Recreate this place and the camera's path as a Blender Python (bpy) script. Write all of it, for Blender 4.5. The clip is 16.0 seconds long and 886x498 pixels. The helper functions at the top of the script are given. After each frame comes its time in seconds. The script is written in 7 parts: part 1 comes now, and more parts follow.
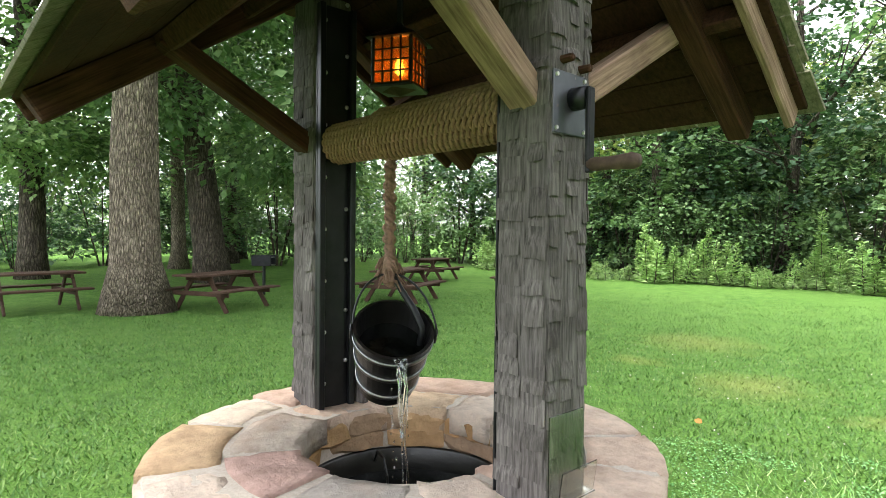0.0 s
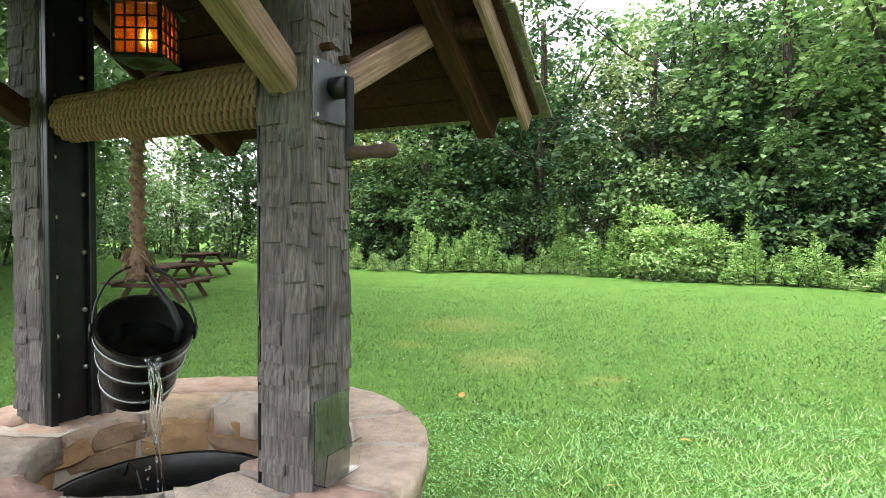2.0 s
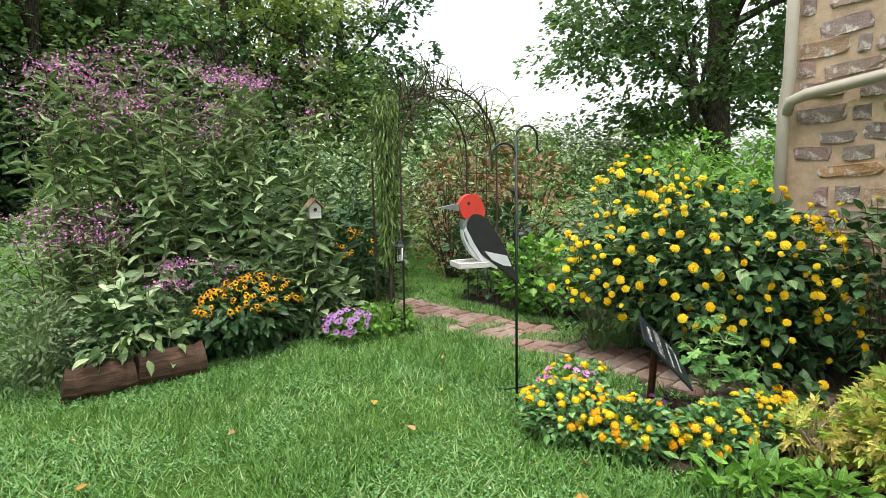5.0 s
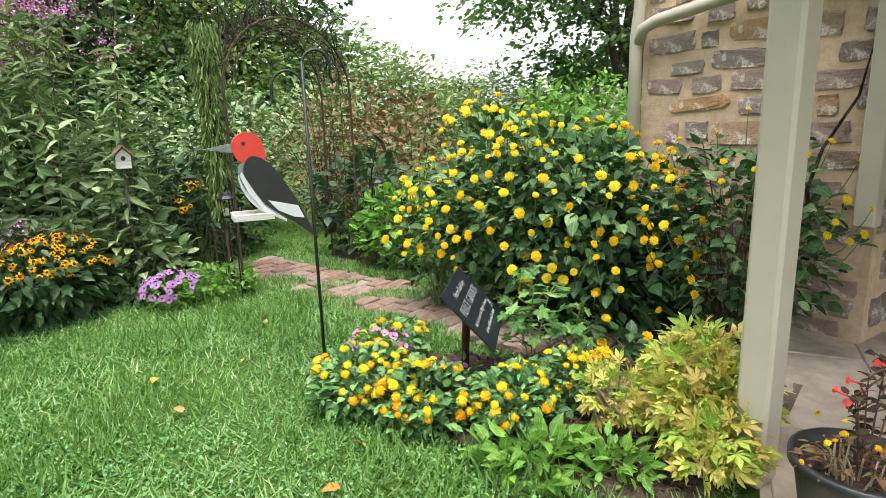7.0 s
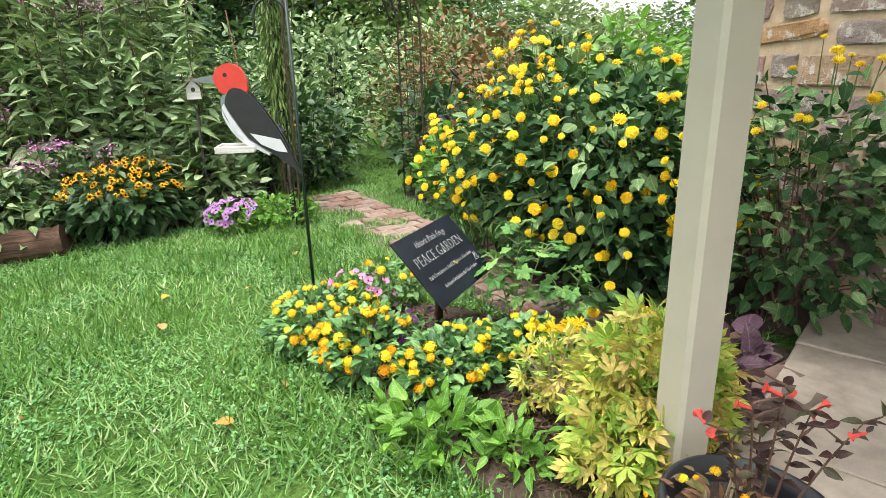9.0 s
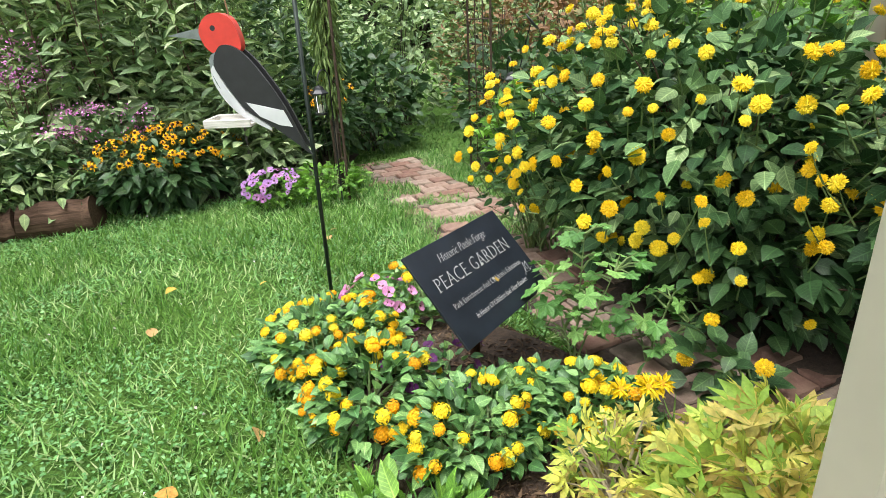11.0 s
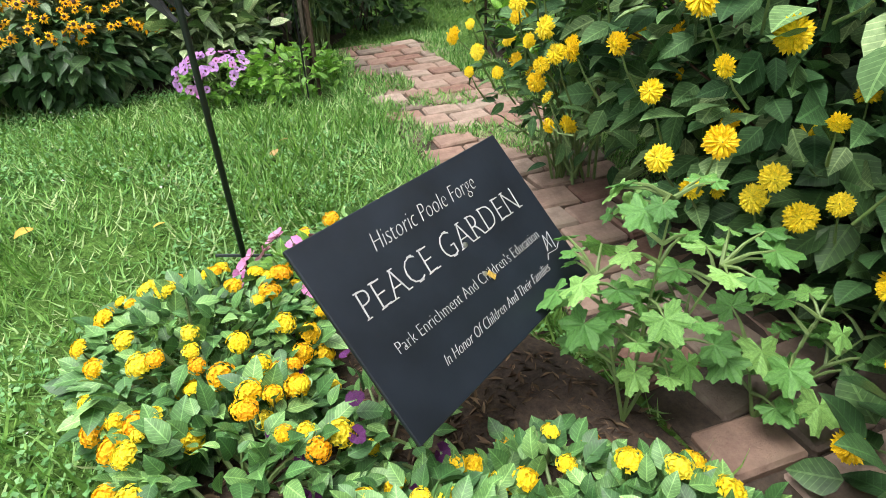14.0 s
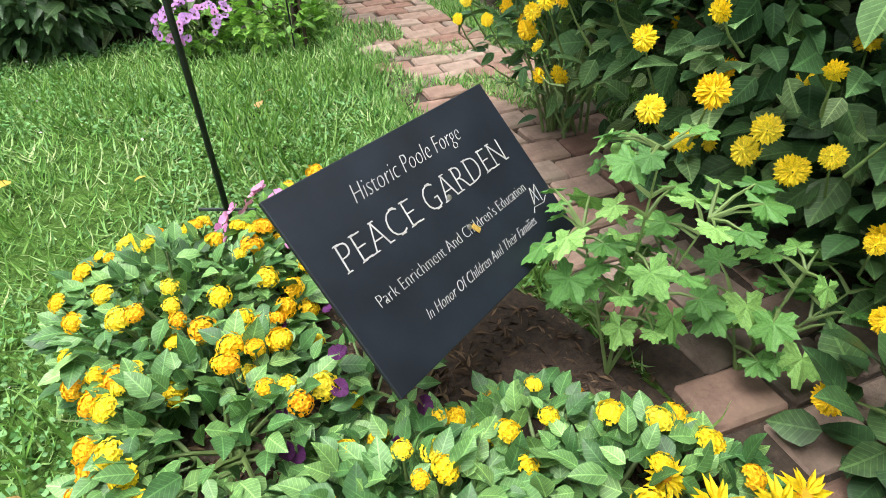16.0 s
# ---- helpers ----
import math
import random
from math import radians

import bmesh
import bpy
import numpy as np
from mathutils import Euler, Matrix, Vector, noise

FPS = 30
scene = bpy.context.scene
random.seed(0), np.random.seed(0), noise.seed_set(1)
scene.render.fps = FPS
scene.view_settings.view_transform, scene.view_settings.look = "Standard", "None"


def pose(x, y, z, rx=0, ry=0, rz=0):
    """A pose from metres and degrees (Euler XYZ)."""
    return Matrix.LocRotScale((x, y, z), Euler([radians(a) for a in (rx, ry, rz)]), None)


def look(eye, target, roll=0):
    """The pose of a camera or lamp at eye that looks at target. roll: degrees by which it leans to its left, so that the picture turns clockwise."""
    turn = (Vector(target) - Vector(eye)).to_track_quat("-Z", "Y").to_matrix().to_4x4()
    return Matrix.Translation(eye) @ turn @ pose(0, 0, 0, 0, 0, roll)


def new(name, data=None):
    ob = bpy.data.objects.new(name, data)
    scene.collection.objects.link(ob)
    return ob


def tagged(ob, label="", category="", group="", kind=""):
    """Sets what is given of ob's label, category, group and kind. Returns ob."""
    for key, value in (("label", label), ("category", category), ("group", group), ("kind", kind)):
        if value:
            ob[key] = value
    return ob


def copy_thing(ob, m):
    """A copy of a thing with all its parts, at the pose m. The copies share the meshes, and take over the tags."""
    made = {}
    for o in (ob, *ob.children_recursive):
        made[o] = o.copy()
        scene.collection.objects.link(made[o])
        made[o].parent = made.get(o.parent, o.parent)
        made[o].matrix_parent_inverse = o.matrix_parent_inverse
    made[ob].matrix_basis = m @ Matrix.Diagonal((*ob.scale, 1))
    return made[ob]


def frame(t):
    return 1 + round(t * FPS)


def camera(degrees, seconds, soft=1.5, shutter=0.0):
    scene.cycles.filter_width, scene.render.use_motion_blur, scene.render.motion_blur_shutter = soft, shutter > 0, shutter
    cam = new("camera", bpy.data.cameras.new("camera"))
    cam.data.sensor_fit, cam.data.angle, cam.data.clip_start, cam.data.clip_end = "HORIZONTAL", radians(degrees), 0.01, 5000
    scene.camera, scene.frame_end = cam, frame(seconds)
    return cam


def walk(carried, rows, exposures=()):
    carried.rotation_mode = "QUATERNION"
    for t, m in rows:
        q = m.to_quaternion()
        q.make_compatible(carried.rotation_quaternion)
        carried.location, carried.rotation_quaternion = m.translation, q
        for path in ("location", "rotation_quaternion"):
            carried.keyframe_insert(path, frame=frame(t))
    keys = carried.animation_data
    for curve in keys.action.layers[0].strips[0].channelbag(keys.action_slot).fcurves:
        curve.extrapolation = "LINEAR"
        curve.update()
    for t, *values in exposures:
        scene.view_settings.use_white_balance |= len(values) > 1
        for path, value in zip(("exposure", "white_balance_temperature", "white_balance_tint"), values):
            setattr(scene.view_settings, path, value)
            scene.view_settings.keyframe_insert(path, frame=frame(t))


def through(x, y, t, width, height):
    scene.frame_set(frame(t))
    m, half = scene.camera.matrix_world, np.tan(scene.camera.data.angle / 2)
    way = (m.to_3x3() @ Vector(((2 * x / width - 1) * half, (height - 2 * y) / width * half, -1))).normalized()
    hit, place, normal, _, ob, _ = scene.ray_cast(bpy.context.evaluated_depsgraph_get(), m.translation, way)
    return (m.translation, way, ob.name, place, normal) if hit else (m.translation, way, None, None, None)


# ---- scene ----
cam = camera(74.7, 16.0, 0.75)
PATH = [
    (0, (0.127, -0.854, 1.599), (-0.907, 0.857, 1.55), 0.6),
    (0.5, (0.118, -0.856, 1.6), (-0.868, 0.884, 1.562), 0.7),
    (1, (0.114, -0.862, 1.609), (-0.749, 0.942, 1.567), 0.7),
    (1.5, (0.128, -0.855, 1.603), (-0.508, 1.04, 1.544), 0.6),
    (2, (0.186, -0.861, 1.579), (-0.15, 1.11, 1.512), 0.4),
    (2.5, (0.316, -0.864, 1.576), (0.341, 1.134, 1.499), 0.3),
    (3, (0.576, -0.829, 1.561), (1.003, 1.122, 1.458), -0.0),
    (3.5, (0.791, -0.932, 1.581), (1.673, 0.857, 1.432), -0.5),
    (4, (0.961, -1.008, 1.559), (2.253, 0.509, 1.385), -0.6),
    (4.5, (1.135, -1.021, 1.577), (2.694, 0.212, 1.354), -0.8),
    (5, (1.277, -1.071, 1.539), (2.977, -0.051, 1.277), -1.1),
    (5.2, (1.337, -1.143, 1.542), (3.073, -0.194, 1.249), -1.2),
    (7.3, (2.211, -1.77, 1.412), (3.977, -0.94, 0.972), -1.5),
    (7.5, (2.267, -1.915, 1.412), (4.02, -1.072, 0.949), -1.5),
    (8, (2.413, -2.132, 1.38), (4.102, -1.191, 0.867), -1.4),
    (8.3, (2.578, -2.215, 1.367), (4.185, -1.157, 0.821), -1.4),
    (8.5, (2.626, -2.232, 1.371), (4.186, -1.115, 0.808), -1.5),
    (9, (2.829, -2.291, 1.366), (4.25, -1.02, 0.762), -1.5),
    (9.5, (3.017, -2.235, 1.358), (4.338, -0.869, 0.733), -1.4),
    (9.6, (3.087, -2.196, 1.347), (4.391, -0.817, 0.716), -1.3),
    (9.7, (3.097, -2.158, 1.363), (4.393, -0.775, 0.726), -1.5),
    (11.8, (3.881, -1.683, 1.274), (4.988, -0.22, 0.477), -2.7),
    (12, (3.927, -1.581, 1.247), (5.034, -0.125, 0.438), -2.7),
    (12.5, (4.008, -1.422, 1.226), (5.105, 0.008, 0.358), -2.7),
    (13, (4.155, -1.304, 1.163), (5.223, 0.111, 0.236), -2.7),
    (13.5, (4.27, -1.225, 1.114), (5.293, 0.171, 0.111), -2.6),
    (14, (4.319, -1.196, 1.073), (5.31, 0.178, 0.01), -2.4),
    (14.5, (4.336, -1.188, 1.06), (5.31, 0.157, -0.054), -2.4),
    (15, (4.339, -1.193, 1.054), (5.309, 0.131, -0.09), -2.1),
    (15.5, (4.342, -1.195, 1.052), (5.304, 0.114, -0.115), -2.0),
    (16, (4.343, -1.195, 1.053), (5.298, 0.101, -0.133), -2.0),
]
walk(cam, [(t, look(e, g, r)) for t, e, g, r in PATH], [(0, 2.76), (1.5, 2.7), (2.5, 2.49), (3, 2.17), (4, 1.63), (5, 1.49), (7.5, 1.84), (9.5, 1.94), (12, 1.8), (16, 1.92)])

# ---- world and light: bright overcast ----
world = bpy.data.worlds.new("sky")
scene.world = world
world.use_nodes = True
wn, wl = world.node_tree.nodes, world.node_tree.links
sky = wn.new("ShaderNodeTexSky")
sky.sky_type = "NISHITA"
sky.sun_disc = False
sky.sun_elevation, sky.sun_rotation = radians(76), radians(264)
sky.air_density, sky.dust_density = 1.0, 2.5
sat = wn.new("ShaderNodeHueSaturation")
sat.inputs["Saturation"].default_value = 0.2
wl.new(sky.outputs[0], sat.inputs["Color"])
wl.new(sat.outputs[0], wn["Background"].inputs[0])
wn["Background"].inputs[1].default_value = 0.15
sun = new("sun", bpy.data.lights.new("sun", "SUN"))
sun.data.energy, sun.data.angle, sun.data.color = 1.4, radians(40), (1.0, 0.97, 0.92)
sun.matrix_world = look((0, 0, 0), (-math.sin(radians(264)) * 0.242, -math.cos(radians(264)) * 0.242, -0.97))

# ---- materials ----
def material(name, rough=0.8, metal=0.0):
    m = bpy.data.materials.new(name)
    m.use_nodes = True
    b = m.node_tree.nodes["Principled BSDF"]
    b.inputs["Roughness"].default_value, b.inputs["Metallic"].default_value = rough, metal
    return m, m.node_tree.nodes, m.node_tree.links, b


def coords(n, l, scale=(1, 1, 1), space="Object"):
    c, mp = n.new("ShaderNodeTexCoord"), n.new("ShaderNodeMapping")
    mp.inputs["Scale"].default_value = scale
    l.new(c.outputs[space], mp.inputs[0])
    return mp.outputs[0]


def noise_tex(n, l, vec, scale, detail=4, rough=0.55):
    t = n.new("ShaderNodeTexNoise")
    t.inputs["Scale"].default_value, t.inputs["Detail"].default_value, t.inputs["Roughness"].default_value = scale, detail, rough
    if vec:
        l.new(vec, t.inputs["Vector"])
    return t.outputs["Fac"]


def ramp(n, l, fac, stops):
    r = n.new("ShaderNodeValToRGB")
    e = r.color_ramp.elements
    while len(e) < len(stops):
        e.new(0.5)
    for k, (p, c) in zip(e, stops):
        k.position, k.color = p, (*c, 1)
    l.new(fac, r.inputs[0])
    return r.outputs[0]


def mixed(n, l, fac, a, b, kind="MIX"):
    m = n.new("ShaderNodeMix")
    m.data_type, m.blend_type = "RGBA", kind
    for sock, v in ((0, fac), (6, a), (7, b)):
        if isinstance(v, (int, float)):
            m.inputs[sock].default_value = v
        elif isinstance(v, tuple):
            m.inputs[sock].default_value = (*v, 1)
        else:
            l.new(v, m.inputs[sock])
    return m.outputs[2]


def bump(n, l, b, height, strength=0.4, distance=0.01):
    k = n.new("ShaderNodeBump")
    k.inputs["Strength"].default_value, k.inputs["Distance"].default_value = strength, distance
    l.new(height, k.inputs["Height"])
    l.new(k.outputs[0], b.inputs["Normal"])


def per_piece(n, l, island=True):
    if island:
        return n.new("ShaderNodeNewGeometry").outputs["Random Per Island"]
    return n.new("ShaderNodeObjectInfo").outputs["Random"]


def plain(name, c, rough=0.6, metal=0.0, vary=0.12, scale=12, relief=0.0):
    m, n, l, b = material(name, rough, metal)
    v = coords(n, l)
    f = noise_tex(n, l, v, scale, 6)
    lo, hi = tuple(x * (1 - vary) for x in c), tuple(min(1, x * (1 + vary)) for x in c)
    l.new(ramp(n, l, f, [(0.3, lo), (0.7, hi)]), b.inputs["Base Color"])
    if relief:
        bump(n, l, b, noise_tex(n, l, v, scale * 5, 6), relief, 0.004)
    return m


def dried(n, l, v, col, tint):
    """Dry worn patches of the lawn."""
    for x, y, r in ((-0.2, 6.2, 0.75), (-1.1, 8.7, 0.95), (0.9, 5.4, 0.35), (-1.6, 6.9, 0.4)):
        d = n.new("ShaderNodeVectorMath")
        d.operation = "DISTANCE"
        d.inputs[1].default_value = (x + 0.45, y + 0.45, 0.45)
        wob = n.new("ShaderNodeTexNoise")
        wob.inputs["Scale"].default_value = 2.2
        l.new(v, wob.inputs["Vector"])
        l.new(mixed(n, l, 0.9, v, wob.outputs["Color"], "ADD"), d.inputs[0])
        near = n.new("ShaderNodeMath")
        near.operation = "DIVIDE"
        near.inputs[1].default_value = r * 2.2
        l.new(d.outputs["Value"], near.inputs[0])
        col = mixed(n, l, ramp(n, l, near.outputs[0], [(0.05, (0.3, 0.3, 0.3)), (0.5, (0, 0, 0))]), col, tint)
    return col


def leafy(name, colors, rough=0.5, through=0.3, island=True, gloss=0.35, grain=70, veins=False, dry=False):
    """Leaf: colour varies leaf by leaf, and light shines through."""
    m, n, l, b = material(name, rough)
    b.inputs["Specular IOR Level"].default_value = gloss
    stops = [(i / max(1, len(colors) - 1), c) for i, c in enumerate(colors)]
    col = ramp(n, l, per_piece(n, l, island), stops)
    f = noise_tex(n, l, coords(n, l, space="Generated"), 9, 3)
    col = mixed(n, l, 0.75, col, mixed(n, l, 1.0, col, ramp(n, l, f, [(0.3, (0.55, 0.6, 0.5)), (0.7, (1.35, 1.3, 1.2))]), "MULTIPLY"))
    g = noise_tex(n, l, coords(n, l), grain, 5, 0.7)
    if veins:
        def calc(op, a, c):
            k = n.new("ShaderNodeMath")
            k.operation = op
            for sock, v in zip(k.inputs, (a, c)):
                if isinstance(v, (int, float)):
                    sock.default_value = v
                else:
                    l.new(v, sock)
            return k.outputs[0]
        uv, sep = n.new("ShaderNodeUVMap"), n.new("ShaderNodeSeparateXYZ")
        uv.uv_map = "leaf"
        l.new(uv.outputs[0], sep.inputs[0])
        side = calc("ABSOLUTE", calc("SUBTRACT", sep.outputs[0], 0.5), 0)
        rib = calc("LESS_THAN", side, 0.028)
        wave = calc("FRACT", calc("MULTIPLY", calc("SUBTRACT", sep.outputs[1], calc("MULTIPLY", side, 0.55)), 8.0), 0)
        line = calc("MAXIMUM", rib, calc("MULTIPLY", calc("LESS_THAN", wave, 0.16), 0.6))
        col = mixed(n, l, calc("MULTIPLY", line, 0.8), col, mixed(n, l, 1.0, col, (2.2, 2.0, 2.0), "MULTIPLY"))
    col = mixed(n, l, 1.0, col, ramp(n, l, g, [(0.3, (0.7, 0.72, 0.68)), (0.7, (1.25, 1.22, 1.2))]), "MULTIPLY")
    if dry:
        col = dried(n, l, coords(n, l), col, (0.36, 0.33, 0.12))
    l.new(col, b.inputs["Base Color"])
    bump(n, l, b, g, 0.35, 0.004)
    tr, mx = n.new("ShaderNodeBsdfTranslucent"), n.new("ShaderNodeMixShader")
    l.new(mixed(n, l, 1.0, col, (1.0, 1.1, 0.75), "MULTIPLY"), tr.inputs[0])
    mx.inputs[0].default_value = through * 0.75
    l.new(b.outputs[0], mx.inputs[1]), l.new(tr.outputs[0], mx.inputs[2])
    l.new(mx.outputs[0], n["Material Output"].inputs[0])
    return m


def timber(name, dark, light, grain=(30, 30, 1.6), rough=0.85, relief=0.6, furrow=None, deep=0.008, island=False):
    """Weathered wood with its grain along the object's local z; furrow: bark ridges a metre, across and along."""
    m, n, l, b = material(name, rough)
    b.inputs["Specular IOR Level"].default_value = 0.12
    v = coords(n, l, grain)
    g = noise_tex(n, l, v, 2.5, 8, 0.65)
    blot = noise_tex(n, l, coords(n, l), 3.5, 4)
    col = ramp(n, l, g, [(0.28, dark), (0.5, tuple((a + c) / 2 for a, c in zip(dark, light))), (0.72, light)])
    col = mixed(n, l, 1.0, col, ramp(n, l, blot, [(0.3, (0.62, 0.6, 0.58)), (0.7, (1.15, 1.14, 1.1))]), "MULTIPLY")
    if island:
        col = mixed(n, l, 1.0, col, ramp(n, l, per_piece(n, l, True), [(0.0, (0.78, 0.77, 0.76)), (1.0, (1.15, 1.14, 1.13))]), "MULTIPLY")
    h = g
    if furrow:
        vo = n.new("ShaderNodeTexVoronoi")
        vo.feature = "DISTANCE_TO_EDGE"
        vo.inputs["Scale"].default_value = 1.0
        wob = n.new("ShaderNodeTexNoise")
        wob.inputs["Scale"].default_value = 9.0
        wob.inputs["Detail"].default_value = 6.0
        l.new(coords(n, l, (1, 1, 0.5)), wob.inputs["Vector"])
        l.new(mixed(n, l, 0.35, coords(n, l, (furrow[0], furrow[0], furrow[1])), wob.outputs["Color"], "LINEAR_LIGHT"), vo.inputs["Vector"])
        ridge = ramp(n, l, vo.outputs["Distance"], [(0.0, (0, 0, 0)), (0.3, (1, 1, 1))])
        col = mixed(n, l, 1.0, col, ramp(n, l, vo.outputs["Distance"], [(0.0, (0.42, 0.41, 0.4)), (0.13, (0.85, 0.84, 0.83)), (0.35, (1.2, 1.19, 1.17))]), "MULTIPLY")
        h = mixed(n, l, 0.7, g, ridge)
    l.new(col, b.inputs["Base Color"])
    bump(n, l, b, h, relief, deep)
    return m


def stony(name, stops, scale=7, rough=0.85, relief=0.7, island=False, stain_col=(0.3, 0.18, 0.11), quartz=False):
    """Rough stone, whose tint changes from stone to stone."""
    m, n, l, b = material(name, rough)
    b.inputs["Specular IOR Level"].default_value = 0.2
    v = coords(n, l)
    pick = ramp(n, l, per_piece(n, l, island), stops)
    own = ramp(n, l, noise_tex(n, l, v, scale, 7, 0.7), [(0.25, (0.55, 0.5, 0.48)), (0.5, (0.95, 0.93, 0.9)), (0.75, (1.3, 1.25, 1.2))])
    col = mixed(n, l, 1.0, pick, own, "MULTIPLY")
    stain = noise_tex(n, l, v, scale * 0.4, 5)
    col = mixed(n, l, ramp(n, l, stain, [(0.5, (0, 0, 0)), (0.75, (0.45, 0.45, 0.45))]), col, stain_col)
    if quartz:
        spot = noise_tex(n, l, v, scale * 0.7, 8, 0.75)
        col = mixed(n, l, ramp(n, l, spot, [(0.53, (0, 0, 0)), (0.58, (0.85, 0.85, 0.85))]), col, (0.66, 0.62, 0.57))
    l.new(col, b.inputs["Base Color"])
    bump(n, l, b, noise_tex(n, l, v, scale * 5, 8, 0.7), relief, 0.02 if quartz else 0.012)
    return m


def grass_ground():
    m, n, l, b = material("lawn", 0.95)
    b.inputs["Specular IOR Level"].default_value = 0.05
    v = coords(n, l)
    big, mid, fine = noise_tex(n, l, v, 0.35, 5), noise_tex(n, l, v, 3.0, 6), noise_tex(n, l, v, 45, 6, 0.7)
    col = ramp(n, l, mid, [(0.3, (0.052, 0.115, 0.026)), (0.55, (0.085, 0.175, 0.038)), (0.75, (0.125, 0.21, 0.058))])
    col = mixed(n, l, ramp(n, l, big, [(0.35, (0, 0, 0)), (0.7, (0.6, 0.6, 0.6))]), col, (0.11, 0.2, 0.048))
    col = mixed(n, l, 1.0, col, ramp(n, l, fine, [(0.32, (0.3, 0.32, 0.3)), (0.62, (1.15, 1.15, 1.1))]), "MULTIPLY")
    col = mixed(n, l, 1.0, col, ramp(n, l, noise_tex(n, l, v, 11, 5, 0.7), [(0.3, (0.7, 0.72, 0.68)), (0.7, (1.2, 1.17, 1.15))]), "MULTIPLY")
    col = dried(n, l, v, col, (0.27, 0.24, 0.085))
    l.new(col, b.inputs["Base Color"])
    bump(n, l, b, fine, 0.9, 0.03)
    return m


def gravel(name, a, c, scale=60, rough=0.95, relief=0.8):
    m, n, l, b = material(name, rough)
    v = coords(n, l)
    f = noise_tex(n, l, v, scale, 8, 0.75)
    col = mixed(n, l, 1.0, ramp(n, l, f, [(0.3, a), (0.7, c)]), ramp(n, l, noise_tex(n, l, v, 2.2, 5), [(0.3, (0.7, 0.68, 0.66)), (0.7, (1.15, 1.15, 1.12))]), "MULTIPLY")
    l.new(col, b.inputs["Base Color"])
    bump(n, l, b, f, relief, 0.01)
    return m


def glass(name, tint=(1, 1, 1), rough=0.03):
    m, n, l, b = material(name, rough)
    b.inputs["Transmission Weight"].default_value = 1.0
    b.inputs["Base Color"].default_value = (*tint, 1)
    b.inputs["IOR"].default_value = 1.4
    return m


LAWN = grass_ground()
BLADE = leafy("grass_blade", [(0.045, 0.14, 0.032), (0.1, 0.25, 0.055), (0.16, 0.33, 0.085), (0.22, 0.38, 0.13), (0.38, 0.46, 0.25)], 0.45, 0.3, gloss=0.35, dry=True)
BLADE_MOWN = leafy("mown_blade", [(0.045, 0.115, 0.024), (0.068, 0.155, 0.034), (0.1, 0.19, 0.048), (0.16, 0.245, 0.08)], 0.5, 0.25, gloss=0.3, dry=True)
CLOVER = leafy("clover_leaf", [(0.07, 0.2, 0.06), (0.12, 0.29, 0.1), (0.2, 0.4, 0.17)], 0.5, 0.3)
BLADE_LONG = leafy("long_grass_blade", [(0.065, 0.165, 0.03), (0.11, 0.24, 0.046), (0.175, 0.315, 0.078)], 0.45, 0.35)
WOOD_GREY = timber("grey_timber", (0.035, 0.031, 0.031), (0.2, 0.185, 0.182), (44, 44, 2.4), relief=1.0)
WOOD_CHIP = timber("hewn_flake", (0.035, 0.031, 0.031), (0.215, 0.2, 0.197), (44, 44, 2.4), relief=1.0, island=True)
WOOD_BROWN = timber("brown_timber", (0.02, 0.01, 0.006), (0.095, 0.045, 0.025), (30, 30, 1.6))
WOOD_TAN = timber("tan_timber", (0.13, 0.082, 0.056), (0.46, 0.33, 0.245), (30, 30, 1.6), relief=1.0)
WOOD_DECK = timber("roof_board", (0.018, 0.009, 0.006), (0.06, 0.028, 0.016), (22, 1.2, 22))
SHINGLE = timber("mossy_shingle", (0.08, 0.09, 0.05), (0.27, 0.25, 0.19), (30, 3, 30))
WOOD_TABLE = timber("stained_table_wood", (0.035, 0.02, 0.015), (0.1, 0.06, 0.045), (2, 26, 26))
LOGWOOD = timber("split_log_wood", (0.03, 0.018, 0.013), (0.125, 0.078, 0.054), (1.5, 26, 26))
BARK = timber("furrowed_bark", (0.04, 0.032, 0.024), (0.42, 0.36, 0.29), (14, 14, 3), relief=1.0, furrow=(24, 5), deep=0.05)
BARK_DARK = timber("dark_bark", (0.025, 0.021, 0.018), (0.17, 0.145, 0.12), (14, 14, 3), relief=1.0, furrow=(12, 2.2), deep=0.06)
STEEL_BLACK = plain("black_steel", (0.018, 0.019, 0.021), 0.42, 0.6, 0.3)
STEEL_GREY = plain("grey_steel", (0.10, 0.105, 0.115), 0.45, 0.85, 0.2)
IRON_GREEN = plain("dark_green_iron", (0.02, 0.03, 0.025), 0.5, 0.4, 0.3)
RUST = plain("rusty_iron", (0.075, 0.05, 0.035), 0.75, 0.5, 0.4, 30)
SCREW = plain("bright_screw", (0.6, 0.6, 0.58), 0.3, 1.0, 0.1)
BUCKET_WOOD = plain("blackened_wood", (0.008, 0.0075, 0.007), 0.32, 0.0, 0.5, 20, 0.3)
BAND = plain("bucket_band", (0.28, 0.29, 0.3), 0.3, 1.0, 0.3, 20)
CAPSTONE = stony("cap_stone", [(0.0, (0.58, 0.48, 0.4)), (0.3, (0.55, 0.42, 0.33)), (0.5, (0.46, 0.31, 0.27)), (0.7, (0.64, 0.56, 0.47)), (0.86, (0.54, 0.38, 0.23)), (1.0, (0.38, 0.37, 0.36))], 8, 0.85, 1.6, stain_col=(0.36, 0.2, 0.12))
INNERSTONE = stony("well_throat_stone", [(0.0, (0.4, 0.24, 0.11)), (0.5, (0.48, 0.32, 0.17)), (1.0, (0.28, 0.2, 0.14))], 9, 0.9, 1.2)
